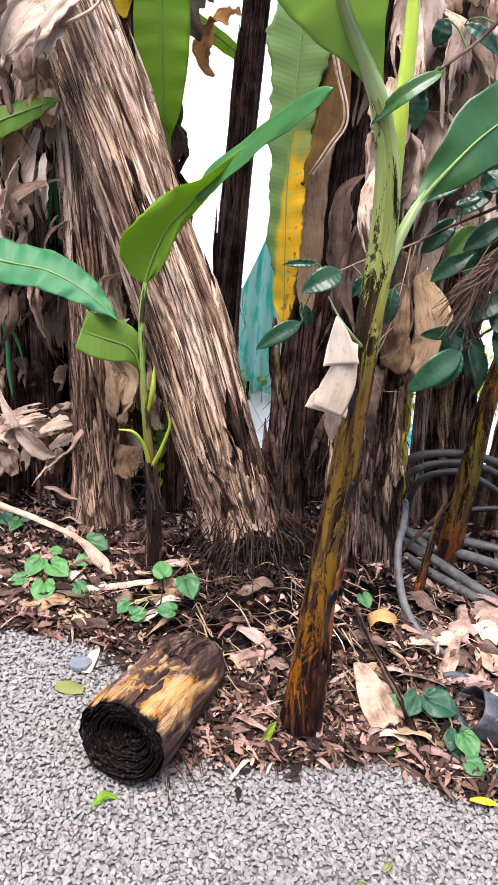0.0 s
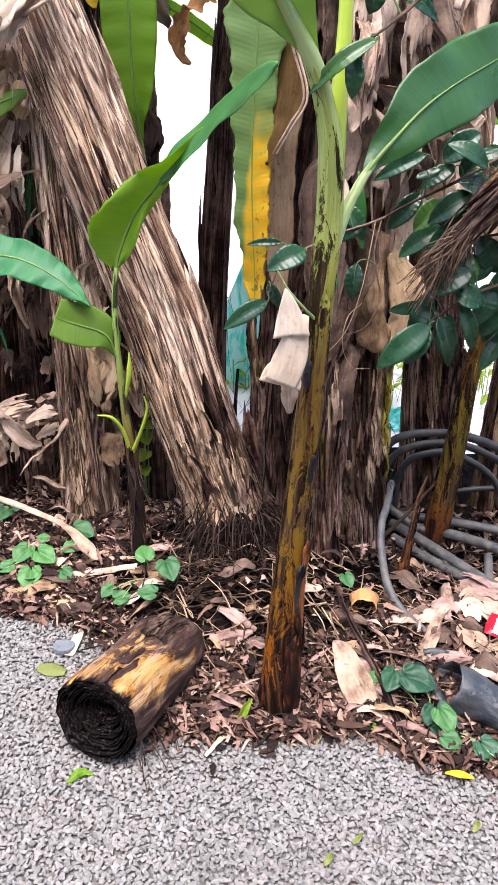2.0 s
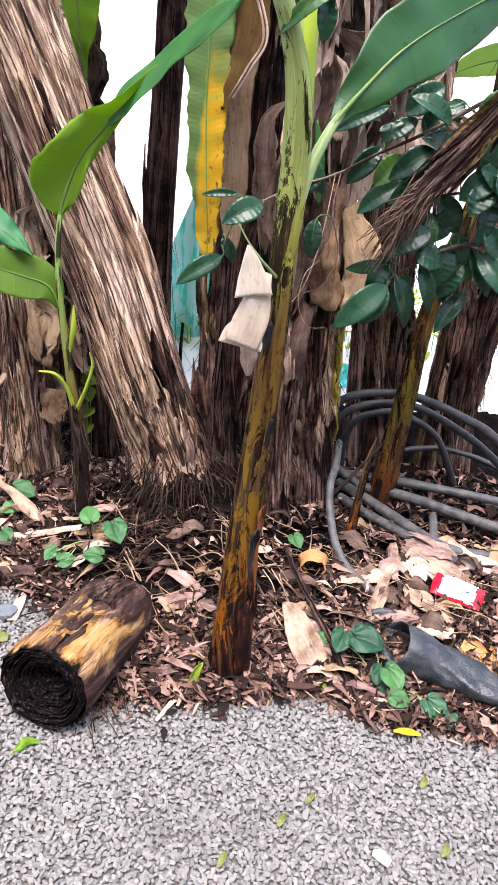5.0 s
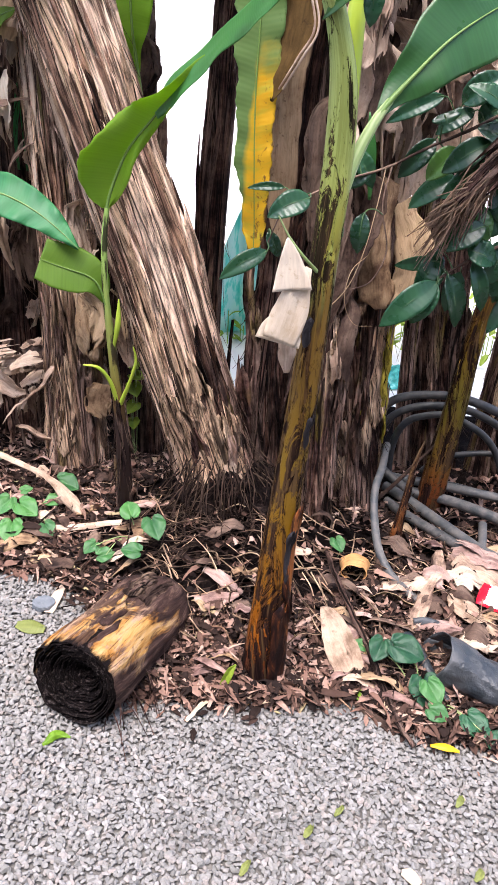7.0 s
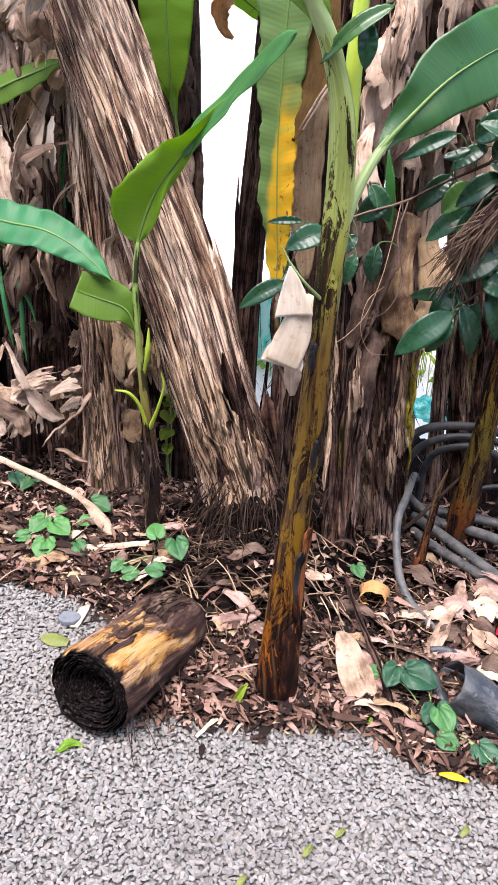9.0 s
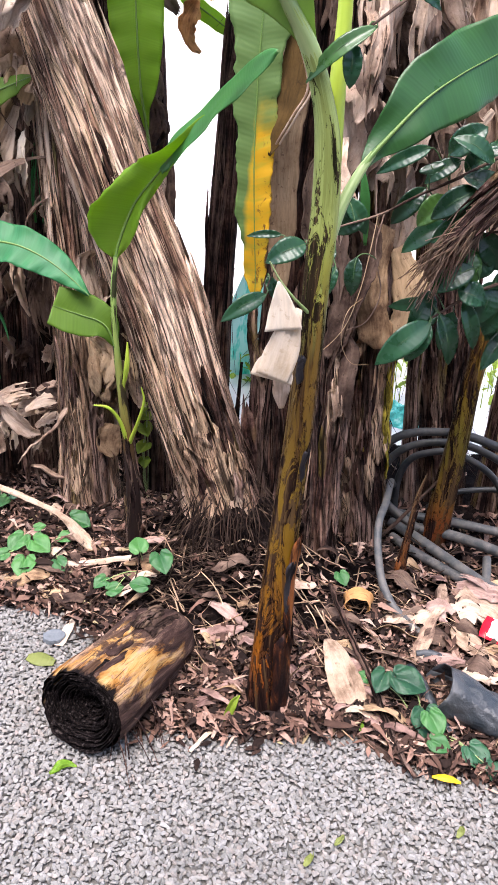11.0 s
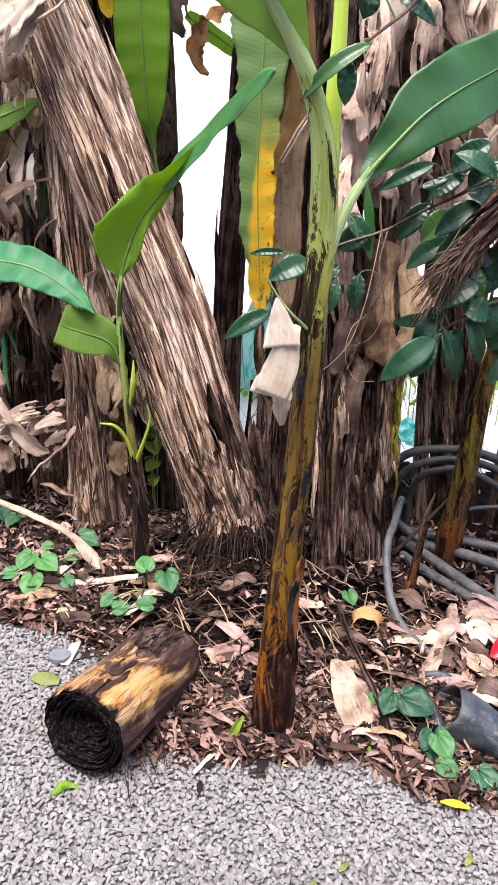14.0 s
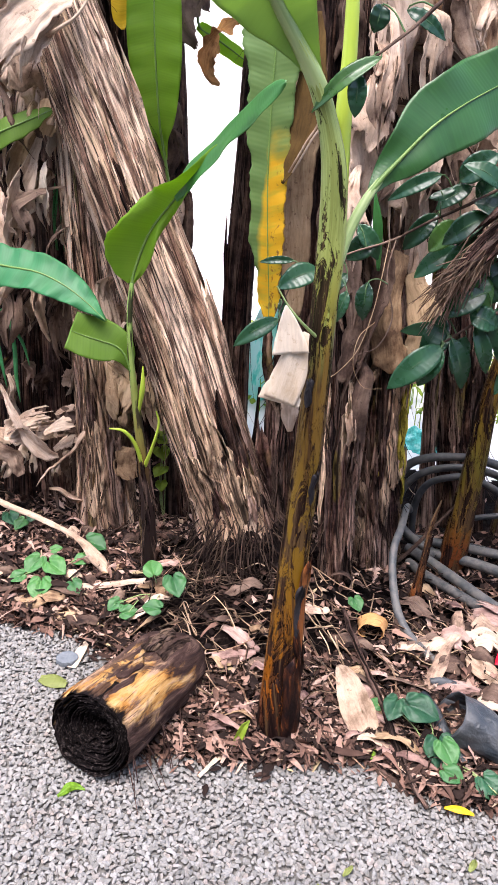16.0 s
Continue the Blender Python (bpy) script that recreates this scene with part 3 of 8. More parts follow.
old_stem([(-0.6, 2.82, -0.02, 0.055), (-0.605, 2.84, 0.7, 0.05), (-0.62, 2.86, 1.4, 0.05), (-0.64, 2.9, 2.3, 0.05)], "old banana stem with deep shade put into its bark", M_DARK, 25.7, 60, 28, count=8, threads=20)


def torn_base(plant, pts, count, seed, hi=0.22, mats=(M_BARK2, M_MUD, M_DARK), lift=(0.004, 0.02), curl=(0.01, 0.05)):
    """Old sheaths that gape and fray round a stem's foot."""
    for i, g in enumerate(strips(pts, count, seed, (0.4, 1.1), (0.12, 0.28), lift, curl, 0.0, hi, 1.6, n=26, m=9, ragged=0.35)):
        for v in g.v:
            for q in v:
                q += 0.003 * np.array(noise.noise_vector(Vector(q * 24) + Vector((seed, i, 0))))
        part("leaf_sheath", thicken(g, 0.0025), mats[i % len(mats)], plant)
    g = Geo()
    fibres(g, pts, 70, seed + 5, (0.04, 0.14), 0.012, 0.0016, 0.0, hi + 0.06)
    tagged(part("fibre", g, M_FIBRE, plant), kind="stuff")


torn_base(right_stem, RIGHT_T, 14, 501, 0.26)
torn_base(thin_stem, THIN_T, 8, 502, 0.3)
torn_base(STEMS[0][0], LEAN_T, 16, 503, 0.1, (M_BARK2, M_MUD, M_DARK), (0.003, 0.012), (0.0, 0.03))
torn_base(STEMS[1][0], LEFT_T, 12, 504, 0.2, (M_BARK2, M_MUD), (0.003, 0.012), (0.0, 0.03))
torn_base(STEMS[4][0], MID_T, 8, 505, 0.3, (M_DARK, M_MUD))
torn_base(STEMS[9][0], STOUT_T, 10, 506, 0.4, (M_DARK, M_MUD))
torn_base(STEMS[8][0], POST_T, 8, 507, 0.4, (M_DARK, M_MUD))


# ---- young plants ----
def young_bark(name, low):
    """low: the colours from the foot to the olive middle."""
    k = Mat(name, 0.42, 0.22)
    v = k.axis(k.place(), 2)
    v = k.calc("ADD", v, k.calc("MULTIPLY", k.calc("SUBTRACT", k.noise(k.uv(20, 3), 1.0, 4, 0.6), 0.5), 0.22))
    base = k.ramp(k.calc("MULTIPLY", v, 0.625), [*low, (0.42, (0.145, 0.09, 0.02)), (0.54, (0.12, 0.07, 0.02)), (0.64, (0.135, 0.085, 0.026)), (0.71, (0.26, 0.25, 0.06)), (0.77, (0.33, 0.37, 0.12)), (0.95, (0.34, 0.42, 0.16))])
    blot = k.noise(k.uv(22, 6), 1.0, 9, 0.78, 1.3)
    run = k.noise(k.uv(60, 2.2), 1.0, 6, 0.68, 0.3)
    blot = k.calc("ADD", blot, k.ramp(k.calc("MULTIPLY", v, 0.7), [(0.05, 0.1), (0.12, 0.04), (0.2, 0.075), (0.3, 0.02), (0.42, 0.075), (0.5, 0.04), (0.6, 0.0), (0.7, 0.05), (0.76, 0.05), (0.82, -0.01), (0.95, -0.05)]))
    c = k.mix(k.ramp(run, [(0.44, 0.8), (0.52, 0.0)]), base, k.ramp(k.calc("MULTIPLY", v, 0.625), [(0.6, (0.035, 0.015, 0.009)), (0.7, (0.2, 0.23, 0.07))]))
    c = k.hue(c, 0.5, 1.1, k.ramp(k.each(), [(0.0, 0.85), (1.0, 1.2)]))
    c = k.mix(k.ramp(blot, [(0.54, 0.0), (0.57, 0.97)]), c, k.ramp(run, [(0.42, (0.004, 0.002, 0.002)), (0.52, (0.02, 0.01, 0.008)), (0.62, (0.085, 0.05, 0.022))]))
    k.put(k.b.inputs["Specular IOR Level"], k.ramp(blot, [(0.5, 0.22), (0.57, 0.05)]))
    k.colour(c).rough(k.ramp(blot, [(0.45, 0.34), (0.57, 0.8)]))
    k.bump(k.calc("ADD", run, k.calc("MULTIPLY", blot, 0.5)), 0.35, 0.003)
    return k.m


def petiole_skin():
    k = Mat("petiole", 0.4, 0.45)
    run = k.noise(k.uv(50, 3), 1.0, 3, 0.6)
    blot = k.noise(k.uv(26, 9), 1.0, 4, 0.6, 0.5)
    c = k.ramp(run, [(0.3, (0.17, 0.26, 0.08)), (0.7, (0.4, 0.47, 0.2))])
    c = k.mix(k.ramp(blot, [(0.62, 0.0), (0.66, 0.9)]), c, (0.04, 0.035, 0.02))
    k.colour(c)
    k.bump(run, 0.3, 0.002)
    return k.m


def yellow_skin():
    k = Mat("new_shoot", 0.4, 0.45)
    run = k.noise(k.uv(40, 3), 1.0, 3, 0.6)
    k.colour(k.ramp(run, [(0.3, (0.3, 0.42, 0.03)), (0.7, (0.5, 0.6, 0.08))]))
    k.bump(run, 0.3, 0.002)
    return k.thin((0.5, 0.6, 0.05), 0.2).m


def rib_skin():
    k = Mat("midrib", 0.45, 0.35)
    run = k.noise(k.uv(50, 6), 1.0, 3, 0.6)
    k.colour(k.ramp(run, [(0.3, (0.09, 0.17, 0.03)), (0.7, (0.16, 0.25, 0.06))]))
    k.bump(run, 0.3, 0.001)
    return k.m


RUSTY = [(0.02, (0.015, 0.007, 0.006)), (0.06, (0.07, 0.02, 0.01)), (0.13, (0.22, 0.075, 0.02)), (0.2, (0.2, 0.085, 0.02)), (0.3, (0.165, 0.09, 0.019))]
OLIVE = [(0.02, (0.05, 0.016, 0.01)), (0.09, (0.14, 0.045, 0.018)), (0.16, (0.12, 0.07, 0.02)), (0.3, (0.11, 0.09, 0.02))]
BROWN = [(0.02, (0.05, 0.018, 0.01)), (0.06, (0.13, 0.04, 0.016)), (0.16, (0.12, 0.06, 0.028)), (0.3, (0.14, 0.1, 0.06))]
M_OLIVE, M_SPIKE = young_bark("olive_stem", OLIVE), young_bark("rusty_shoot", BROWN)
M_YOUNG, M_PET, M_SHOOT, M_RIB = young_bark("young_stem", RUSTY), petiole_skin(), yellow_skin(), rib_skin()


def burnt_sheath():
    """Dead lower sheaths: near black with rusty orange runs."""
    k = Mat("burnt_sheath", 0.5, 0.12)
    run, wide = k.noise(k.uv(70, 3), 1.0, 6, 0.7, 0.3), k.noise(k.uv(22, 4), 1.0, 6, 0.7, 0.8)
    c = k.ramp(wide, [(0.44, (0.008, 0.004, 0.004)), (0.52, (0.05, 0.016, 0.008)), (0.58, (0.22, 0.07, 0.02)), (0.66, (0.34, 0.13, 0.04))])
    k.colour(k.mix(k.ramp(run, [(0.42, 0.9), (0.5, 0.0)]), c, (0.01, 0.005, 0.005)))
    k.bump(k.calc("ADD", run, wide), 0.5, 0.004)
    return k.m


M_CHAR = burnt_sheath()


def young_stem():
    ob = thing("banana_plant", (0.21, 1.5, 0.02), "young banana plant with blotched green and rusty stem", "banana plant")
    P = [(0.205, 1.5, -0.01, 0.056), (0.208, 1.5, 0.07, 0.0535), (0.212, 1.49, 0.218, 0.046), (0.217, 1.49, 0.382, 0.039), (0.227, 1.49, 0.564, 0.0325), (0.243, 1.48, 0.791, 0.0298), (0.252, 1.47, 0.969, 0.0272), (0.257, 1.46, 1.11, 0.0262), (0.263, 1.46, 1.238, 0.0265), (0.26, 1.45, 1.358, 0.0245), (0.246, 1.442, 1.44, 0.0195), (0.215, 1.42, 1.524, 0.0155), (0.18, 1.4, 1.58, 0.0125)]
    part("stem", tube(Geo(), P, 130, 40, 0.05, 1.6, 1.2, 1.0), M_YOUNG, ob)
    for i, (a, w, s0, s1, lift, curl) in enumerate([(FRONT - 0.5, 1.3, 0.0, 0.2, 0.004, 0.0), (FRONT + 0.7, 1.2, 0.0, 0.28, 0.005, 0.012), (FRONT + 0.2, 1.6, 0.24, 0.64, 0.002, 0.0), (FRONT - 0.3, 1.5, 0.42, 0.68, 0.003, 0.0), (FRONT + 1.0, 1.0, 0.2, 0.42, 0.004, 0.01), (FRONT + 0.5, 1.4, 0.55, 0.84, 0.002, 0.0)]):
        g = Geo()
        sheath(g, P, a, w, s0 * 0.87, s1 * 0.87, lift, curl, 20.0 + i, n=26, m=9, ragged=0.1)
        part("leaf_sheath", thicken(g), M_CHAR if i in (1, 4) else M_YOUNG, ob)
    ink = Mat("blackened_sheath", 0.6, 0.12)
    sm = ink.noise(ink.uv(60, 12), 1.0, 5, 0.65)
    ink.colour(ink.ramp(sm, [(0.35, (0.008, 0.007, 0.008)), (0.6, (0.03, 0.027, 0.03)), (0.75, (0.14, 0.13, 0.125))]))
    ink.bump(sm, 0.5, 0.003)
    for i, (a, w, s0, s1, lift, curl) in enumerate([(FRONT - 0.6, 0.9, 0.66, 0.71, 0.003, 0.0), (FRONT + 0.6, 0.7, 0.5, 0.565, 0.003, 0.01), (FRONT + 0.6, 0.55, 0.25, 0.36, 0.004, 0.015)]):
        g = Geo()
        sheath(g, P, a, w, s0 * 0.87, s1 * 0.87, lift, curl, 50.0 + i, n=20, m=9, ragged=0.3)
        part("sheath_tip", thicken(g), ink.m, ob, "blackened sheath tip")
    top = [(0.25, 1.445, 1.43, 0.017), (0.236, 1.436, 1.475, 0.0178), (0.215, 1.42, 1.524, 0.0162), (0.18, 1.4, 1.58, 0.013), (0.152, 1.38, 1.622, 0.011), (0.119, 1.33, 1.673, 0.009), (0.05, 1.24, 1.74, 0.006)]
    part("petiole", tube(Geo(), top, 40, 14), M_PET, ob)
    g = Geo()
    blade(g, [(0.222, 1.425, 1.512, 0.01), (0.2, 1.41, 1.552, 0.024), (0.175, 1.395, 1.59, 0.046), (0.148, 1.375, 1.626, 0.072), (0.11, 1.33, 1.675, 0.095), (0.03, 1.23, 1.75, 0.1), (-0.08, 1.08, 1.82, 0.07), (-0.15, 0.98, 1.84, 0.004)], (1, 0.0, 0.45), 8, 50, 17, 0.003, 14, 1.0, 0.0, 0.0, (0.85, 1.0))
    part("leaf_blade", thicken(g, 0.0008), M_LEAF_TOP, ob)
    part("new_leaf", tube(Geo(), [(0.268, 1.46, 1.3, 0.02), (0.27, 1.47, 1.471, 0.0155), (0.274, 1.48, 1.578, 0.0135), (0.273, 1.49, 1.697, 0.011), (0.275, 1.5, 1.9, 0.004)], 30, 14), M_SHOOT, ob, "rolled yellow-green new leaf")
    pet = [(0.256, 1.452, 1.08, 0.012), (0.262, 1.455, 1.15, 0.014), (0.276, 1.462, 1.21, 0.0135), (0.296, 1.478, 1.268, 0.0115), (0.324, 1.5, 1.322, 0.0095), (0.349, 1.52, 1.357, 0.007)]
    part("petiole", tube(Geo(), pet, 30, 14), M_PET, ob)
    R = [(0.33, 1.505, 1.334, 0.006), (0.355, 1.52, 1.364, 0.02), (0.384, 1.535, 1.395, 0.04), (0.44, 1.56, 1.452, 0.064), (0.5, 1.6, 1.494, 0.073), (0.571, 1.66, 1.532, 0.072), (0.656, 1.72, 1.573, 0.056), (0.764, 1.8, 1.608, 0.004)]
    g = Geo()
    blade(g, R, [(0.55, 0.2, -0.8), (0.4, 0.3, -0.85)], (-16, 18), 60, 19, 0.006, 7, 2.0, 0.06)
    bl = part("leaf_blade", thicken(g, 0.0008), M_LEAF_COOL, ob)
    part("midrib", tube(Geo(), [(x, y - 0.002, z, max(0.0012, 0.006 - 0.009 * i / 8)) for i, (x, y, z, w) in enumerate(R)], 40, 8), M_RIB, bl)
    return ob


young = young_stem()


def sapling():
    ob = thing("banana_sapling", (-0.25, 2.12, 0.12), "thin banana sapling with bright green curled leaves", "banana plant")
    P = [(-0.23, 2.07, 0.06, 0.03), (-0.235, 2.08, 0.13, 0.027), (-0.238, 2.08, 0.323, 0.022), (-0.252, 2.08, 0.515, 0.0165), (-0.266, 2.07, 0.699, 0.0115), (-0.274, 2.06, 0.839, 0.0085), (-0.27, 2.05, 0.971, 0.008), (-0.261, 2.05, 1.049, 0.0065)]
    k = Mat("sapling_skin", 0.55, 0.2)
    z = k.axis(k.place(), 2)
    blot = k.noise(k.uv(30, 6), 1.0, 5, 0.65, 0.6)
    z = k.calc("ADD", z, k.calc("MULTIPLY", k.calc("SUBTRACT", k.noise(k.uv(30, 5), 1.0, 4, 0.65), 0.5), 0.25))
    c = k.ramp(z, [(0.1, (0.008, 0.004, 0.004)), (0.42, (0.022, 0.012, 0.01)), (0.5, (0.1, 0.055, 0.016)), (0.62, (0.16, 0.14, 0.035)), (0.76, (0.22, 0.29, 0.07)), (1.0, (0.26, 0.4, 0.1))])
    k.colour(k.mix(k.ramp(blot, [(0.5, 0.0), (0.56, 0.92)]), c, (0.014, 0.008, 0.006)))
    k.bump(blot, 0.5, 0.004)
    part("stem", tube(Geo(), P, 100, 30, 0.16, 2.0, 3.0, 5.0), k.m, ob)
    for i, g in enumerate(strips(P, 9, 511, (0.6, 1.4), (0.12, 0.3), (0.002, 0.006), (0, 0.02), 0.0, 0.45, n=20, m=6, ragged=0.5)):
        part("leaf_sheath", thicken(g), M_DARK if i % 3 else M_MUD, ob)
    g = Geo()
    fibres(g, P, 60, 512, (0.04, 0.15), 0.014, 0.0011, 0.0, 0.4)
    tagged(part("fibre", g, M_FIBRE, ob), kind="stuff")
    A = [(-0.261, 2.05, 1.045, 0.012), (-0.253, 2.05, 1.08, 0.072), (-0.229, 2.045, 1.141, 0.1), (-0.195, 2.03, 1.202, 0.08), (-0.134, 1.98, 1.27, 0.06), (-0.085, 1.93, 1.322, 0.036), (-0.04, 1.885, 1.364, 0.02), (0.0, 1.84, 1.4, 0.01)]
    g = Geo()
    blade(g, A, [(0.85, 0.0, -0.35), (0.7, 0.1, -0.6), (0.6, 0.3, -0.7)], (18, 34), 80, 19, 0.014, 4.4, 3.0, 0.16, 0.0, (1.0, 0.42))
    bl = part("leaf_blade", thicken(g, 0.0008), M_LEAF, ob)
    part("midrib", tube(Geo(), [(x, y - 0.001, z, max(0.001, 0.005 - 0.0006 * i)) for i, (x, y, z, w) in enumerate(A)], 40, 8), M_RIB, bl)
    g = Geo()
    blade(g, [(-0.125, 1.968, 1.285, 0.02), (-0.08, 1.922, 1.332, 0.038), (-0.009, 1.845, 1.397, 0.036), (0.05, 1.77, 1.45, 0.034), (0.105, 1.69, 1.49, 0.03), (0.14, 1.64, 1.517, 0.02), (0.158, 1.615, 1.53, 0.003)], [(-0.5, 0.2, 0.7), (-0.4, 0.5, 0.7), (-0.45, 0.3, 0.75)], (-18, 24), 60, 15, 0.004, 6.0, 6.0, 0.08, 0.0, (0.75, 1.0))
    # Cooler green than the rest of the leaf: sky sheen is put into it.
    part("rolled_tip", thicken(g, 0.0008), M_LEAF_MID, bl, "twisted leaf tip with sky sheen put into its green")
    B = [(-0.273, 2.06, 0.79, 0.004), (-0.29, 2.055, 0.843, 0.035), (-0.315, 2.05, 0.869, 0.052), (-0.36, 2.04, 0.886, 0.06), (-0.405, 2.03, 0.902, 0.06), (-0.434, 2.02, 0.916, 0.056)]
    g = Geo()
    blade(g, B, [(0.5, 0.25, 0.8), (0.2, 0.25, 0.95)], (20, -6), 44, 17, 0.005, 8, 4.0, 0.1)
    bl = part("leaf_blade", thicken(g, 0.0008), M_LEAF_SMALL, ob)
    part("midrib", tube(Geo(), [(x, y - 0.003, z, max(0.0008, 0.0035 - 0.0006 * i)) for i, (x, y, z, w) in enumerate(B)], 30, 8), M_RIB, bl)
    for q in ([(-0.252, 2.07, 0.5, 0.007), (-0.268, 2.05, 0.57, 0.006), (-0.295, 2.03, 0.615, 0.005), (-0.335, 2.02, 0.625, 0.002)], [(-0.242, 2.07, 0.49, 0.007), (-0.21, 2.04, 0.57, 0.005), (-0.187, 2.02, 0.645, 0.004), (-0.192, 2.01, 0.69, 0.002)], [(-0.258, 2.07, 0.66, 0.004), (-0.24, 2.05, 0.74, 0.008), (-0.236, 2.05, 0.81, 0.002)]):
        part("shoot", tube(Geo(), q, 20, 8), M_SHOOT, ob)
    return ob


sapling()


def side_leaf(name, pts, side, mat, fold, label, seed, pet=None, rib=0.005, n=50, wave=0.003, notch=0.0):
    ob = thing(name, pts[0][:3], label, "banana leaf", "banana leaves")
    g = Geo()
    blade(g, pts, side, fold, n, 17, wave, 14, seed, notch)
    part("leaf_blade", thicken(g, 0.0008), mat, ob)
    line = [(x, y - 0.002, z, max(0.0012, rib * (1 - i / len(pts)))) for i, (x, y, z, w) in enumerate(pts)]
    if pet:
        line = [*pet, *line]
    part("midrib", tube(Geo(), line, 50, 8), M_RIB, ob)
    return ob


side_leaf("banana_leaf", [(-0.86, 2.2, 1.02, 0.03), (-0.8, 2.17, 1.05, 0.06), (-0.739, 2.15, 1.075, 0.07), (-0.629, 2.12, 1.068, 0.064), (-0.54, 2.095, 1.06, 0.06), (-0.46, 2.075, 1.03, 0.05), (-0.392, 2.05, 0.99, 0.03), (-0.335, 2.03, 0.945, 0.003)], [(0.1, 0.4, 0.9), (0.5, 0.4, 0.75)], M_LEAF_BLUE, (-10, 14), "smooth blue-green banana leaf reaching out from the clump", 5.0, [(-0.88, 2.75, 0.85, 0.008), (-0.9, 2.5, 0.95, 0.008)], 0.005, 60, 0.007, 0.08)
side_leaf("banana_leaf", [(-0.249, 2.52, 1.36, 0.006), (-0.255, 2.5, 1.42, 0.02), (-0.259, 2.48, 1.48, 0.05), (-0.263, 2.46, 1.624, 0.077), (-0.263, 2.45, 1.768, 0.08), (-0.256, 2.45, 1.933, 0.063), (-0.25, 2.45, 2.1, 0.004)], (1, 0.15, 0.0), M_LEAF, (6, 6), "upright green banana leaf behind the leaning trunk", 6.0, [(-0.215, 2.62, 1.0, 0.007), (-0.235, 2.56, 1.2, 0.007)])


def yellowing():
    k = Mat("yellowing_leaf", 0.45, 0.4)
    uv = k.uv()
    u, z = k.axis(uv, 0), k.axis(k.place(), 2)
    lines = k.wave(k.uv(0, 1), 26, 0.4)
    wob = k.noise(k.uv(8, 14), 1.0, 4, 0.6)
    edge = k.calc("ADD", k.calc("ADD", u, k.calc("MULTIPLY", k.calc("SUBTRACT", 1.37, z), 0.1)), k.calc("MULTIPLY", k.calc("SUBTRACT", wob, 0.5), 0.03))
    green = k.mix(k.calc("MULTIPLY", lines, 0.4), (0.13, 0.22, 0.06), (0.17, 0.27, 0.08))
    low = k.ramp(k.calc("ADD", k.calc("MULTIPLY", z, 0.5), k.calc("MULTIPLY", k.calc("SUBTRACT", wob, 0.5), 0.12)), [(0.68, 1.0), (0.735, 0.0)])
    c = k.mix(k.calc("MULTIPLY", low, k.ramp(k.calc("ADD", edge, 0.5), [(0.492, 0.0), (0.504, 1.0)])), green, k.mix(k.ramp(k.noise(k.uv(10, 40), 1.0, 3), [(0.45, 0.0), (0.7, 0.8)]), (0.68, 0.4, 0.015), (0.42, 0.4, 0.04)))
    rag = k.noise(k.uv(40, 26), 1.0, 6, 0.7, 0.5)
    c = k.mix(k.calc("MULTIPLY", k.ramp(rag, [(0.56, 0.0), (0.61, 0.9)]), k.ramp(edge, [(0.018, 0.0), (0.034, 1.0)])), c, k.mix(low, (0.1, 0.16, 0.04), (0.22, 0.1, 0.02)))
    c = k.mix(k.calc("MULTIPLY", low, k.ramp(k.calc("ADD", edge, k.calc("MULTIPLY", k.calc("SUBTRACT", rag, 0.5), 0.09)), [(0.056, 0.0), (0.064, 1.0)])), c, (0.09, 0.045, 0.018))
    k.colour(c)
    k.bump(lines, 0.15, 0.001)
    return k.thin(c, 0.35).m


yellow_leaf = side_leaf("banana_leaf", [(0.135, 2.1, 1.95, 0.08), (0.13, 2.08, 1.85, 0.088), (0.12, 2.06, 1.713, 0.08), (0.11, 2.05, 1.529, 0.06), (0.106, 2.05, 1.333, 0.05), (0.112, 2.05, 1.164, 0.042), (0.119, 2.06, 1.04, 0.032), (0.121, 2.06, 0.98, 0.02), (0.119, 2.06, 0.935, 0.003)], (1, 0.1, 0), yellowing(), (4, -6), "long hanging banana leaf yellowing along one edge", 0.0, [(0.22, 2.24, 2.2, 0.008), (0.16, 2.16, 2.1, 0.007)], 0.003, 120, 0.002, 0.38)


def sucker(pts, label, seed, skin):
    ob = thing("banana_sucker", pts[0][:3], label, "banana plant")
    part("stem", tube(Geo(), pts, 80, 28, 0.05, 1.6, 1.2, seed), skin, ob)
    for i in range(5):
        g = Geo()
        sheath(g, pts, FRONT + (-0.8 + 0.5 * i), 1.2, 0.1 * i, 0.1 * i + 0.35, 0.003, 0.004, seed + i, n=20, m=7, ragged=0.1)
        part("leaf_sheath", thicken(g), skin, ob)
    return ob


sucker([(0.772, 2.31, 0.02, 0.05), (0.778, 2.3, 0.13, 0.046), (0.79, 2.3, 0.288, 0.041), (0.806, 2.3, 0.47, 0.035), (0.818, 2.3, 0.66, 0.03), (0.849, 2.3, 0.86, 0.026), (0.892, 2.28, 1.06, 0.022), (0.918, 2.25, 1.26, 0.018), (0.92, 2.2, 1.475, 0.014), (0.92, 2.15, 1.8, 0.01)], "leaning green banana sucker among hoses", 31.0, M_OLIVE)
sucker([(0.607, 2.02, 0.02, 0.026), (0.612, 2.025, 0.09, 0.024), (0.617, 2.03, 0.15, 0.016), (0.627, 2.04, 0.24, 0.0095), (0.642, 2.05, 0.36, 0.007), (0.66, 2.05, 0.44, 0.002)], "small pointed rusty banana shoot", 37.0, M_SPIKE)
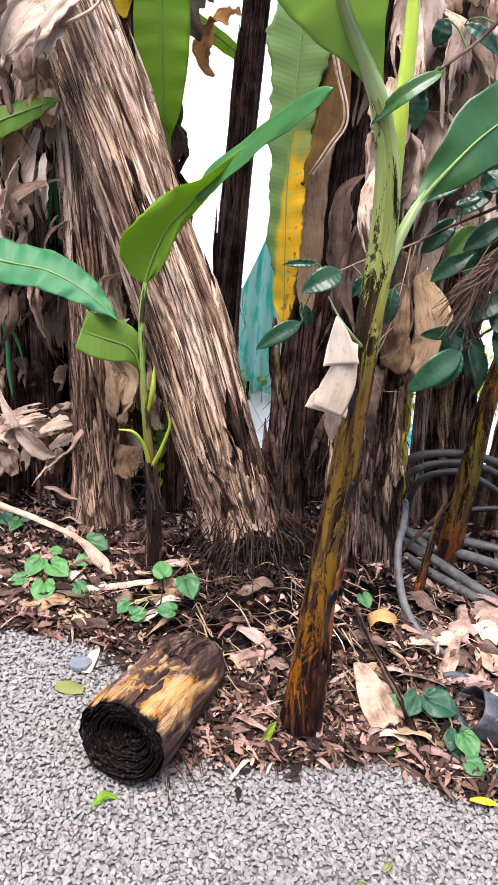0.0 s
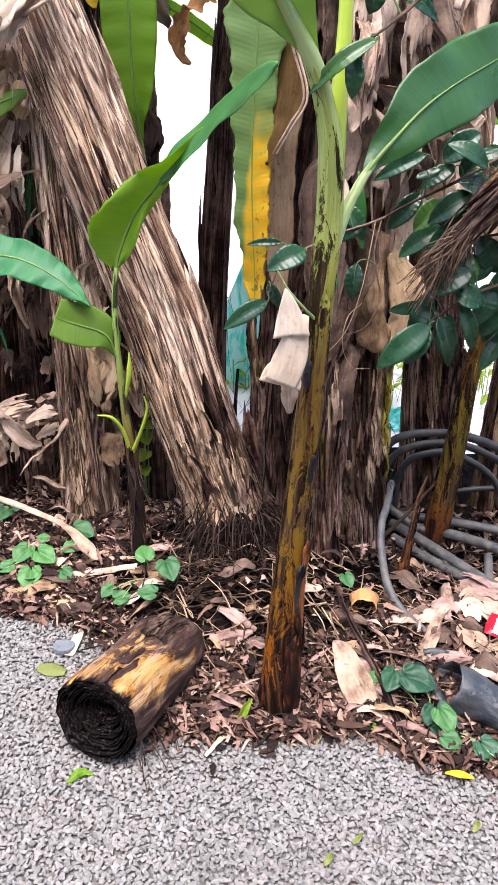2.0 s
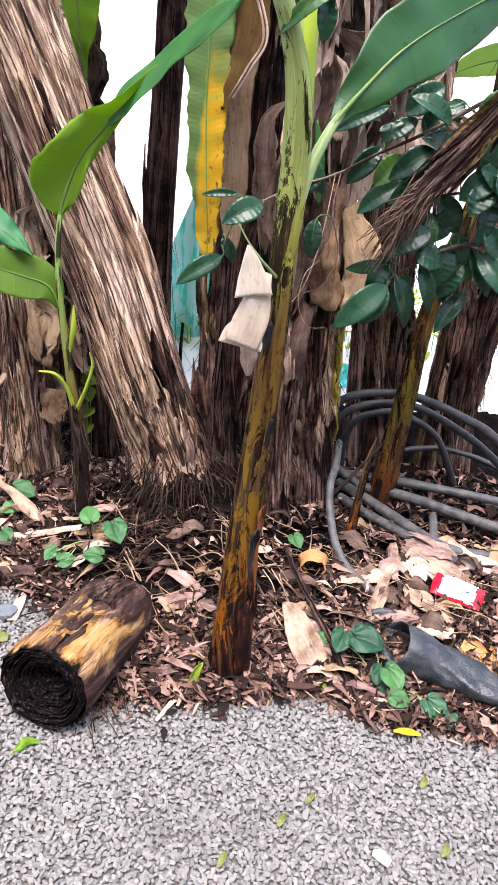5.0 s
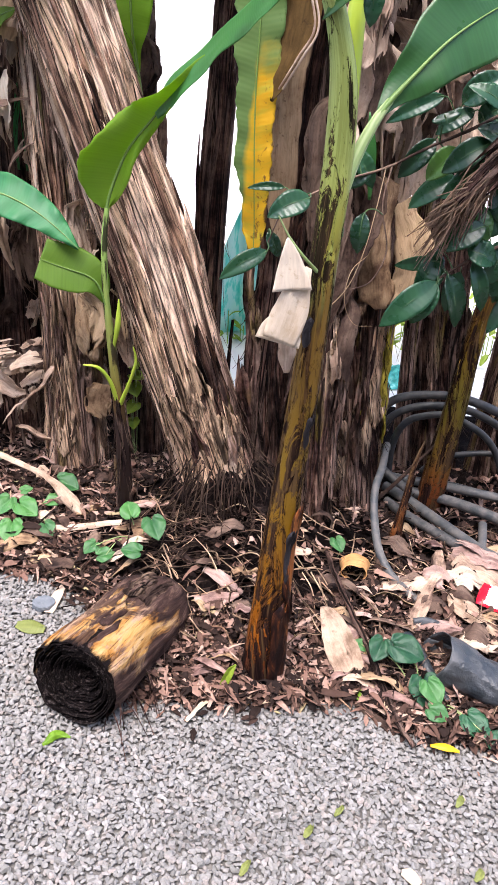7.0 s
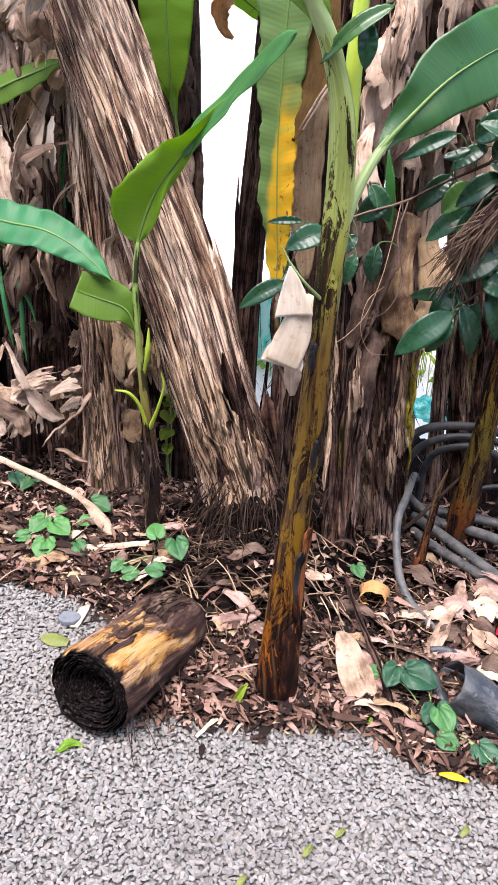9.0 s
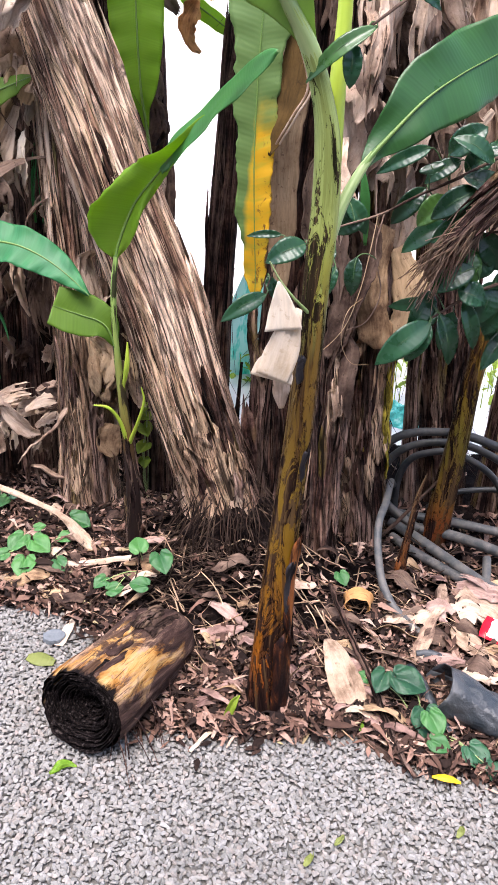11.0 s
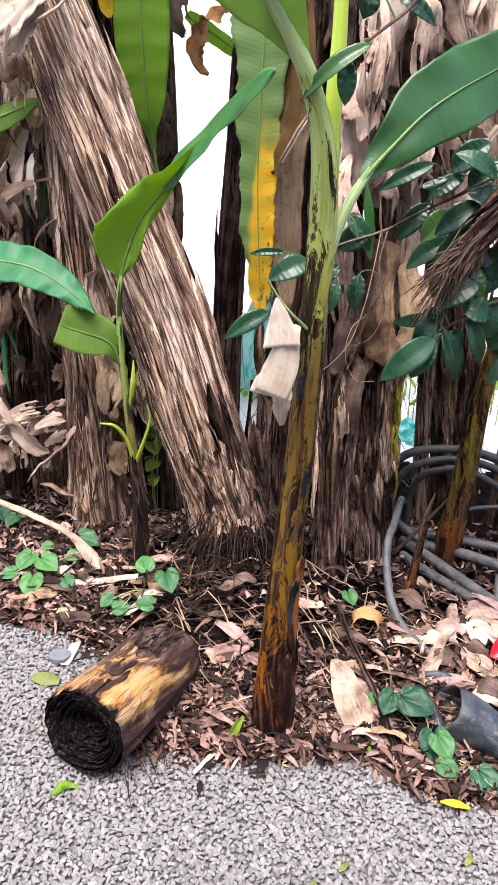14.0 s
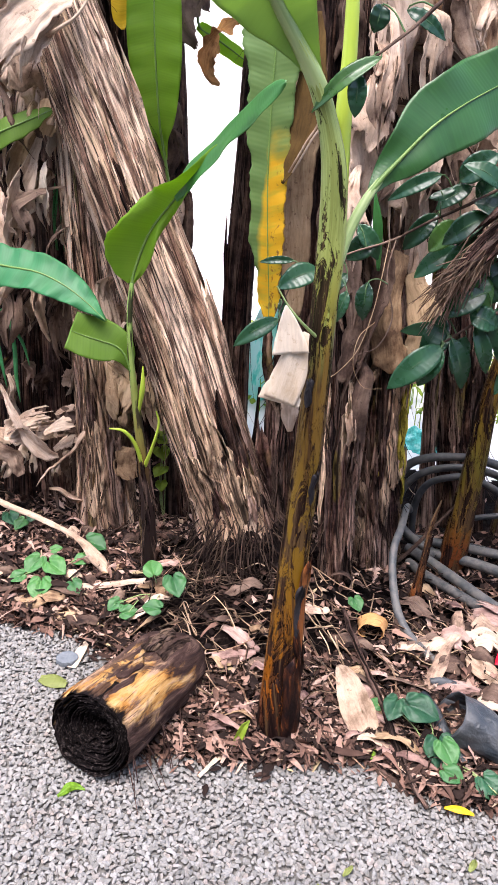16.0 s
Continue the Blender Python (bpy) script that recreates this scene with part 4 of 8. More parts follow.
side_leaf("banana_leaf", [(1.47, 3.5, 1.5, 0.03), (1.37, 3.45, 1.515, 0.06), (1.26, 3.41, 1.495, 0.062), (1.17, 3.4, 1.465, 0.045), (1.1, 3.4, 1.43, 0.003)], (0.3, 0.4, 0.85), M_LEAF_TOP, (14, 18), "sunlit banana leaf behind the clump", 14.0, [(1.2, 2.85, 2.2, 0.008), (1.42, 3.2, 1.85, 0.007)])
side_leaf("banana_leaf", [(1.25, 3.9, 1.5, 0.03), (1.15, 3.85, 1.42, 0.06), (1.05, 3.8, 1.3, 0.06), (0.97, 3.78, 1.17, 0.003)], (0.6, 0.3, 0.7), M_LEAF_TOP, (15, 15), "sunlit banana leaf behind the clump", 15.0, [(1.0, 3.0, 1.9, 0.008), (1.2, 3.5, 1.75, 0.007)])


# ---- dead leaves that still hang on the stems ----
def crumple(geo, amp, freq, seed):
    for v in geo.v:
        for i in range(len(v)):
            d = noise.noise_vector(Vector(v[i] * freq) + Vector((seed, seed * 1.7, 0)))
            e = noise.noise_vector(Vector(v[i] * freq * 2.9) + Vector((seed * 2.3, 0, seed)))
            v[i] += amp * np.array(d) + amp * 0.4 * np.array(e)
    return geo


def crease(geo, count, seed, steep=0.9):
    """Sharp folds across a dead leaf: one side of a random line is bent out."""
    rnd = random.Random(seed)
    for v in geo.v:
        lo, hi = v.min(axis=0), v.max(axis=0)
        size = np.linalg.norm(hi - lo)
        for c in range(count):
            p = v[rnd.randrange(len(v))]
            m = unit(np.array((rnd.gauss(0, 1), rnd.gauss(0, 0.3), rnd.gauss(0, 0.8))))
            out = unit(np.array((rnd.gauss(0, 0.35), rnd.choice((-1, 1, -1)), rnd.gauss(0, 0.35))))
            d = np.clip((v - p) @ m, 0, 0.3 * size)
            v += (steep * rnd.uniform(0.3, 1.0) * d)[:, None] * out
    return geo


def flap(geo, pts, side, seed, n=34, m=17, torn=0.3, deep=0.5, ragged=0.25):
    """A dead papery strip along (x, y, z, half width) rows: long sharp pleats and a torn lower end."""
    rnd = random.Random(seed)
    S, s = spline(pts, n)
    P, H = S[:, :3], np.maximum(S[:, 3], 0.0008)
    T = unit(np.gradient(P, axis=0))
    side = np.asarray(side, float)
    side = np.tile(side, (2, 1)) if side.ndim == 1 else side
    k = np.linspace(0, 1, len(side))
    A = np.stack([np.interp(np.linspace(0, 1, n), k, side[:, c]) for c in range(3)], 1)
    A = unit(A - T * np.sum(A * T, 1, keepdims=True))
    N = np.cross(A, T)
    bends = sorted(rnd.uniform(-0.9, 0.9) for _ in range(rnd.randint(2, 5)))
    way, slope = rnd.choice((-1, 1)), []
    for _ in range(len(bends) + 1):
        slope.append(way * rnd.uniform(0.2, 1.2) * deep)
        way = -way if rnd.random() < 0.85 else way
    cols = np.linspace(-1, 1, m)
    lift = np.zeros(m)
    for j in range(1, m):
        lift[j] = lift[j - 1] + slope[sum(b < cols[j] for b in bends)] * (cols[j] - cols[j - 1])
    lift -= lift.mean()
    jag, cut = 1.0, []
    for j in range(m):
        if rnd.random() < 0.4:
            jag = 1.0 - torn * rnd.random()
        cut.append(jag - 0.04 * rnd.random())
    W, U = np.zeros((n, m, 3)), np.zeros((n, m, 2))
    grow = rnd.uniform(0.4, 1.0)
    for j in range(m):
        f = np.linspace(0, 1, n) * cut[j] * (n - 1)
        i0 = np.minimum(f.astype(int), n - 2)
        w = (f - i0)[:, None]
        p, a, q = [(1 - w) * x[i0] + w * x[i0 + 1] for x in (P, A, N)]
        h = ((1 - w[:, 0]) * H[i0] + w[:, 0] * H[i0 + 1])
        edge = np.array([1 + ragged * abs(cols[j]) * (rough3(t * 7 / n, seed + 5 * (cols[j] > 0), 2.0) + 0.5 * rough3(t * 23 / n, seed + 5 * (cols[j] > 0), 4.0)) for t in range(n)])
        g = np.linspace(1 - grow * 0.5, 1 + grow * 0.4, n) + 0.3 * np.array([rough3(t * 5 / n, cols[j] * 0.8, seed) for t in range(n)])
        W[:, j] = p + a * (h * edge * cols[j])[:, None] + q * (h * lift[j] * g)[:, None]
        U[:, j, 0], U[:, j, 1] = cols[j] * h.mean() + seed * 0.37, s[i0] + seed
    geo.grid(W, U)
    return geo


PLANTS = {}


def nearest_plant(p):
    best = min(PLANTS, key=lambda k: min((q[0] - p[0]) ** 2 + (q[1] - p[1]) ** 2 + 0.05 * (q[2] - p[2]) ** 2 for q in PLANTS[k]))
    return best


for _ob, _pts in STEMS:
    PLANTS[_ob] = _pts


def hang(rows, mats, seed, amp=0.016, deep=1.0):
    """Dead blades that droop from the stems: start, way across, way down, half width."""
    rnd = random.Random(seed)
    for i, (x, y, z, dx, dz, half) in enumerate(rows):
        L = math.hypot(dx, dz)
        u = np.linspace(0, 1, 7)
        tip = rnd.uniform(0.15, 0.6)
        belly = rnd.uniform(-0.02, 0.035)
        pts = [(x + dx * t + 0.012 * math.sin(t * 5 + i), y - belly * math.sin(math.pi * t) * deep, z + dz * t, half * 1.25 * (0.55 + 0.6 * math.sin(math.pi * min(1, 0.15 + t * 0.8))) * (1 - (1 - tip) * max(0, t - 0.6) / 0.4)) for t in u]
        plant = nearest_plant((x, y, z))
        q = min(spline(PLANTS[plant], 40)[0], key=lambda s: (s[2] - z - 0.08) ** 2)
        if abs(dx) < 0.6 * abs(dz) and z > 0.6:
            pts = [(q[0], q[1] - q[3] * 0.6, z + 0.06, 0.004), ((q[0] + x) / 2, (q[1] - q[3] + y) / 2, z + 0.045, 0.008), *pts]
        a0 = rnd.uniform(-0.7, 0.7)
        a1 = a0 + rnd.uniform(-0.8, 0.8)
        if abs(dx) > abs(dz):
            side = [(0.1, 0.6, 0.8), (-0.1, 0.5, 0.85)]
        else:
            side = [(math.cos(a0), math.sin(a0), 0), (math.cos(a1), math.sin(a1), 0.1)]
        g = Geo()
        if abs(dx) > abs(dz):
            blade(g, pts, side, (rnd.uniform(-45, 55), rnd.uniform(-45, 55)), 44, 15, 0.0, 5.0, seed + i * 1.3, 0.85)
            crease(g, 4, seed * 31 + i)
        else:
            flap(g, pts, side, seed * 31 + i, 40, 19, 0.35, 0.8)
        crumple(g, amp * 0.55, 6.5, seed + i)
        crumple(g, amp * 0.2, 26.0, seed + i)
        part("dry_leaf", thicken(g, 0.001), mats[i % len(mats)], plant)


hang([(0.39, 2.1, 1.79, 0.01, -0.24, 0.042), (0.38, 2.05, 1.62, 0.01, -0.17, 0.024), (0.44, 2.18, 1.81, 0.01, -0.28, 0.031), (0.57, 2.2, 1.81, -0.01, -0.15, 0.035), (0.59, 2.2, 1.79, 0.05, -0.21, 0.032), (0.36, 2.1, 1.54, -0.01, -0.16, 0.035), (0.34, 2.12, 1.43, 0.0, -0.2, 0.029), (0.39, 2.16, 1.45, 0.02, -0.22, 0.033), (0.49, 2.2, 1.48, 0.02, -0.24, 0.06), (0.59, 2.25, 1.46, 0.03, -0.16, 0.054)], [M_DRY, M_DRY, M_DRY, M_DRY_DARK], 41)
hang([(0.64, 2.3, 1.83, 0.04, -0.35, 0.03), (0.56, 2.3, 1.51, 0.02, -0.36, 0.039), (0.49, 2.3, 1.28, 0.02, -0.38, 0.032), (0.36, 2.2, 1.24, 0.04, -0.25, 0.028), (0.38, 2.12, 0.72, -0.01, -0.16, 0.013), (0.23, 2.25, 1.82, -0.01, -0.25, 0.036), (0.7, 2.35, 1.54, 0.07, -0.4, 0.047)], [M_DRY, M_DRY_DARK], 43)
hang([(0.74, 2.4, 1.52, 0.03, -0.31, 0.04), (0.88, 2.5, 1.29, 0.02, -0.29, 0.044), (0.89, 2.8, 0.61, 0.03, -0.5, 0.045), (1.12, 2.68, 1.0, 0.01, -0.33, 0.04), (0.65, 2.3, 1.37, 0.01, -0.23, 0.048), (0.52, 2.3, 1.85, 0.02, -0.4, 0.05), (0.45, 2.25, 1.66, 0.0, -0.3, 0.045), (0.7, 2.5, 1.9, 0.03, -0.4, 0.06), (0.8, 2.6, 1.7, 0.02, -0.5, 0.06)], [M_DRY_DARK, M_DRY, M_DRY_DARK], 47)
hang([(-0.59, 2.5, 1.86, -0.11, -0.22, 0.035), (-0.6, 2.5, 1.54, -0.04, -0.14, 0.03), (-0.7, 2.5, 1.42, -0.04, -0.22, 0.025), (-0.62, 2.5, 1.32, -0.1, -0.12, 0.02), (-0.7, 2.4, 1.22, 0.01, -0.12, 0.025), (-0.39, 2.35, 0.68, 0.01, -0.14, 0.037), (-0.37, 2.4, 0.46, -0.01, -0.15, 0.039), (-0.39, 2.45, 0.85, -0.02, -0.2, 0.034)], [M_TAN, M_DRY_DARK, M_PAPER], 53)
hang([(-0.77, 2.45, 0.94, -0.01, -0.22, 0.03), (-0.37, 2.35, 0.7, -0.02, -0.18, 0.037), (-0.36, 2.35, 0.43, 0.01, -0.13, 0.034), (-0.6, 2.56, 0.95, -0.03, -0.35, 0.03)], [M_DRY_DARK, M_PAPER, M_PAPER, M_DRY_DARK], 59, 0.012)
hang([(-0.24, 2.6, 1.43, -0.02, -0.17, 0.035), (-0.205, 2.66, 1.25, 0.02, -0.3, 0.014), (-0.25, 2.62, 1.23, 0.0, -0.22, 0.03), (-0.18, 2.6, 1.84, 0.03, -0.16, 0.045), (-0.26, 2.62, 1.64, 0.0, -0.25, 0.03), (-0.29, 2.6, 1.61, 0.01, -0.2, 0.027), ], [M_DRY_DARK, M_DRY_DARK, M_DRY], 61)
# Back leaves in the dark bark: shade of the recess put into colour.
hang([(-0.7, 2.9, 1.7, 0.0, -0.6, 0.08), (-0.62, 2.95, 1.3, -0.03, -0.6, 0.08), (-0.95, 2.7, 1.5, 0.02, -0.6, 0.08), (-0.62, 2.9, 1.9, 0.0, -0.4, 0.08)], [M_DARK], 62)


def draped(name, rows, side, fold, mat, parent, label, seed, amp=0.01, n=40, m=15, notch=0.2):
    g = Geo()
    blade(g, rows, side, fold, n, m, 0.004, 6.0, seed, notch)
    crumple(g, amp, 14.0, seed)
    return part(name, thicken(g, 0.001), mat, parent, label)


right_plant, mid_plant = STEMS[5][0], STEMS[4][0]
hang([(0.41, 2.08, 1.7, -0.01, -0.3, 0.03), (0.5, 2.12, 1.72, 0.02, -0.26, 0.035), (0.54, 2.2, 1.62, 0.0, -0.3, 0.04), (0.43, 2.15, 1.42, 0.01, -0.3, 0.04), (0.33, 2.05, 1.32, 0.01, -0.22, 0.02), (0.63, 2.28, 1.66, 0.02, -0.36, 0.045), (0.3, 2.18, 1.75, 0.0, -0.3, 0.03), (0.55, 2.3, 1.3, 0.02, -0.3, 0.035)], [M_DRY, M_TAN, M_DRY_DARK, M_DRY], 67)
hang([(-0.66, 2.46, 1.7, -0.03, -0.3, 0.022), (-0.63, 2.44, 1.1, -0.04, -0.28, 0.02), (-0.78, 2.45, 1.6, 0.02, -0.35, 0.025), (-0.85, 2.4, 1.25, 0.02, -0.3, 0.025), (-0.66, 2.42, 0.3, 0.0, -0.2, 0.012), (-0.4, 2.3, 1.0, 0.0, -0.3, 0.02)], [M_TAN, M_DRY_DARK, M_DRY], 71, 0.012)
draped("dry_leaf", [(0.485, 2.24, 1.14, 0.035), (0.465, 2.2, 1.03, 0.042), (0.46, 2.17, 0.93, 0.05), (0.485, 2.16, 0.84, 0.05), (0.5, 2.17, 0.79, 0.02)], (1, 0.2, 0), (25, 20), M_PAPER, right_plant, "broad papery brown dry leaf", 3.1)
draped("dry_leaf", [(0.53, 2.25, 1.08, 0.03), (0.56, 2.2, 0.99, 0.055), (0.575, 2.17, 0.91, 0.065), (0.56, 2.16, 0.83, 0.06), (0.53, 2.17, 0.79, 0.03)], (1, -0.2, 0.1), (30, -25), M_PAPER, right_plant, "broad papery brown dry leaf", 4.1, 0.008)
draped("dry_leaf", [(0.195, 2.2, 1.62, 0.05), (0.195, 2.17, 1.5, 0.056), (0.185, 2.15, 1.35, 0.05), (0.185, 2.15, 1.2, 0.046), (0.19, 2.16, 1.05, 0.04), (0.195, 2.17, 0.95, 0.01)], (1, 0.1, 0), (-20, 25), M_PAPER, mid_plant, "smooth brown dead sheath", 5.1, 0.006)

draped("dry_leaf", [(0.205, 2.09, 1.72, 0.02), (0.208, 2.06, 1.6, 0.04), (0.2, 2.045, 1.49, 0.046), (0.172, 2.04, 1.39, 0.026), (0.145, 2.05, 1.32, 0.004)], (1, 0.1, 0), (30, -35), M_SMOOTH, mid_plant, "smooth olive-brown folded dead leaf", 6.1, 0.004)
g = Geo()
blade(g, [(0.415, 2.1, 1.1, 0.004), (0.41, 2.09, 1.16, 0.01), (0.4, 2.08, 1.23, 0.014), (0.388, 2.08, 1.31, 0.002)], (1, 0.1, 0), 25, 20, 7, 0.001, 6.0, 2.0)
part("leaf_blade", thicken(g, 0.0007), M_LEAF_MID, right_plant, "narrow upright green leaf")
for i, (a0, w, s0, s1) in enumerate([(FRONT + 1.1, 0.45, 0.13, 0.36), (FRONT + 0.85, 0.25, 0.2, 0.34), (FRONT + 0.1, 0.25, 0.16, 0.24)]):
    g = Geo()
    sheath(g, RIGHT_T, a0, w, s0, s1, 0.012 if i == 2 else 0.026, 0.0, 610.0 + i, n=26, m=9, ragged=0.3)
    part("leaf_sheath", thicken(g), M_STRIPE, right_plant, "olive-yellow strip of living sheath")
lean_plant = STEMS[0][0]
for a0, w, s0, s1, lift, mat in [(FRONT + 0.17, 0.24, 0.49, 0.575, 0.004, M_DARK), (FRONT + 0.35, 0.12, 0.44, 0.53, 0.005, M_DARK), (FRONT + 0.55, 0.55, 0.05, 0.115, 0.016, M_TAN), (FRONT - 0.05, 0.7, 0.03, 0.09, 0.014, M_DARK), (FRONT - 0.9, 0.35, 0.2, 0.75, 0.005, M_TAN), (FRONT - 0.62, 0.16, 0.42, 0.8, 0.005, M_BARK), (FRONT - 1.0, 0.2, 0.08, 0.34, 0.006, M_BARK2), (FRONT - 0.45, 0.2, 0.16, 0.36, 0.005, M_BARK2)]:
    g = Geo()
    sheath(g, LEAN_T, a0, w, s0, s1, lift, 0.0, 640.0 + s0 * 40, n=40, m=9, ragged=0.35)
    part("leaf_sheath", thicken(g), mat, lean_plant)
for a0, w, s0, s1, mat in [(FRONT - 0.75, 0.3, 0.4, 0.78, M_TAN), (FRONT - 0.35, 0.22, 0.5, 0.85, M_TAN), (FRONT + 0.05, 0.18, 0.38, 0.6, M_BARK), (FRONT - 0.5, 0.3, 0.1, 0.36, M_BARK2), (FRONT + 0.35, 0.25, 0.08, 0.3, M_BARK), (FRONT - 0.1, 0.2, 0.06, 0.26, M_PAPER)]:
    g = Geo()
    sheath(g, LEFT_T, a0, w, s0, s1, 0.004, 0.0, 660.0 + s0 * 40, n=40, m=9, ragged=0.35)
    part("leaf_sheath", thicken(g), mat, STEMS[1][0])
# dead leaves folded over the leaning trunk and the stem beside it
for i, (row, side, mat, plant) in enumerate([
    ([(-0.4, 2.16, 1.78, 0.02), (-0.47, 2.09, 1.73, 0.045), (-0.54, 2.07, 1.67, 0.05), (-0.6, 2.08, 1.61, 0.035), (-0.63, 2.12, 1.57, 0.015)], [(0.5, -0.3, -0.8), (0.3, 0.5, -0.8)], M_TAN, lean_plant),
    ([(-0.5, 2.14, 1.78, 0.03), (-0.57, 2.1, 1.72, 0.035), (-0.63, 2.1, 1.66, 0.035), (-0.67, 2.12, 1.6, 0.02)], [(0.6, 0.2, -0.7), (0.2, 0.6, -0.7)], M_DRY, lean_plant),
    ([(-0.45, 2.13, 1.71, 0.015), (-0.49, 2.09, 1.66, 0.03), (-0.52, 2.08, 1.6, 0.026), (-0.54, 2.1, 1.55, 0.01)], [(0.9, 0.2, -0.3), (0.8, 0.4, 0.2)], M_DRY, lean_plant),
    ([(-0.56, 2.46, 1.6, 0.02), (-0.59, 2.43, 1.53, 0.04), (-0.605, 2.42, 1.47, 0.045), (-0.61, 2.43, 1.41, 0.02)], [(1, 0.2, 0), (0.9, 0.4, 0.1)], M_PAPER, STEMS[1][0]),
    ([(-0.64, 2.48, 1.42, 0.01), (-0.67, 2.44, 1.33, 0.02), (-0.7, 2.42, 1.23, 0.045), (-0.73, 2.42, 1.13, 0.035), (-0.74, 2.44, 1.07, 0.01)], [(0.9, 0.3, 0.3), (0.7, 0.6, 0.3)], M_TAN, STEMS[1][0]),
    ([(-0.8, 2.44, 1.32, 0.012), (-0.78, 2.41, 1.22, 0.035), (-0.76, 2.4, 1.12, 0.04), (-0.72, 2.4, 1.04, 0.02)], [(0.9, 0.3, 0.2), (0.8, 0.5, 0.2)], M_DRY, STEMS[1][0]),
]):
    g = Geo()
    flap(g, row, side, 680 + i, 36, 17, 0.3, 0.9, 0.3)
    part("dry_leaf", thicken(crumple(g, 0.008, 14, 5.0 + i), 0.001), mat, plant)
part("dry_stalk", tube(Geo(), [(-0.47, 2.1, 1.66, 0.006), (-0.43, 2.07, 1.672, 0.005), (-0.38, 2.06, 1.7, 0.004), (-0.34, 2.08, 1.76, 0.003)], 24, 8), M_TAN, lean_plant, "bent pale dead leaf stalk")

# curled leaves over the dark hollow
left_plant = STEMS[1][0]
for i, (row, side, fold, mat) in enumerate([
    ([(-0.83, 2.4, 0.6, 0.008), (-0.753, 2.36, 0.52, 0.02), (-0.69, 2.33, 0.45, 0.036), (-0.64, 2.32, 0.412, 0.036), (-0.592, 2.32, 0.415, 0.008)], (0.3, 0.5, 0.8), (30, -45), M_DRY),
    ([(-0.506, 2.33, 0.555, 0.016), (-0.541, 2.3, 0.474, 0.02), (-0.578, 2.28, 0.418, 0.01), (-0.631, 2.28, 0.361, 0.006), (-0.687, 2.28, 0.293, 0.002)], (0.7, 0.4, -0.6), (50, 40), M_DRY),
    ([(-0.695, 2.36, 0.241, 0.004), (-0.641, 2.34, 0.254, 0.018), (-0.592, 2.34, 0.232, 0.022), (-0.54, 2.36, 0.203, 0.014)], (0.2, 0.5, 0.8), (60, 50), M_DRY),
    ([(-0.646, 2.46, 0.5, 0.012), (-0.596, 2.44, 0.5, 0.03), (-0.537, 2.44, 0.48, 0.028), (-0.49, 2.45, 0.46, 0.01)], (0.2, 0.6, 0.8), (25, -35), M_DRY_DARK),
    ([(-0.66, 2.36, 0.41, 0.014), (-0.665, 2.35, 0.33, 0.014), (-0.67, 2.36, 0.25, 0.012), (-0.675, 2.38, 0.17, 0.006)], (1, 0.3, 0), (40, 30), M_MUD),
    ([(-0.88, 2.4, 0.48, 0.03), (-0.82, 2.37, 0.44, 0.04), (-0.77, 2.36, 0.38, 0.03), (-0.75, 2.36, 0.3, 0.01)], (0.6, 0.4, 0.5), (30, -30), M_DRY),
]):
    g = Geo()
    blade(g, row, side, fold, 40, 15, 0.003, 6.0, 90.0 + i, 0.5)
    crease(g, 3, 900 + i, 0.6)
    part("dry_leaf", thicken(crumple(g, 0.007, 20, 3.0 + i), 0.001), mat, left_plant)
for i, row in enumerate([[(-0.802, 2.5, 0.84, 0.006), (-0.785, 2.48, 0.727, 0.008), (-0.78, 2.46, 0.631, 0.007), (-0.769, 2.45, 0.539, 0.001)], [(-0.83, 2.5, 0.86, 0.005), (-0.757, 2.45, 0.785, 0.006), (-0.737, 2.45, 0.737, 0.005), (-0.725, 2.45, 0.677, 0.001)], [(-0.86, 2.5, 0.86, 0.006), (-0.83, 2.44, 0.78, 0.008), (-0.81, 2.42, 0.68, 0.006), (-0.8, 2.42, 0.6, 0.001)]]):
    g = Geo()
    blade(g, row, (1, 0.3, 0.2), 25, 24, 7, 0.001, 6.0, i)
    part("leaf_blade", thicken(g, 0.0007), M_LEAF_BLUE, STEMS[10][0], "narrow drooping green leaf")
for i, row in enumerate([[(-0.655, 2.62, 1.05, 0.004), (-0.652, 2.6, 1.144, 0.006), (-0.64, 2.6, 1.24, 0.009), (-0.632, 2.6, 1.29, 0.008), (-0.621, 2.6, 1.34, 0.001)], [(-0.619, 2.6, 1.05, 0.006), (-0.621, 2.6, 1.15, 0.009), (-0.624, 2.6, 1.22, 0.007), (-0.626, 2.6, 1.27, 0.001)]]):
    g = Geo()
    blade(g, row, (1, 0.2, 0.0), 20, 24, 7, 0.001, 6.0, i)
    part("leaf_blade", thicken(g, 0.0007), M_LEAF_BLUE, left_plant, "narrow upright green leaf")
g = Geo()
blade(g, [(-0.05, 3.1, 1.83, 0.012), (-0.093, 3.02, 1.81, 0.02), (-0.143, 3.0, 1.775, 0.036), (-0.184, 3.0, 1.718, 0.034), (-0.175, 3.0, 1.645, 0.022), (-0.138, 3.0, 1.61, 0.004)], [(0.2, 0.3, 0.9), (1, 0.2, 0.2)], (25, -20), 50, 15, 0.004, 6.0, 8.0, 1.1)
part("dry_leaf", thicken(crumple(crease(g, 3, 77, 0.5), 0.008, 24, 9.0), 0.001), M_ORANGE, STEMS[2][0], "torn orange-brown dead leaf")

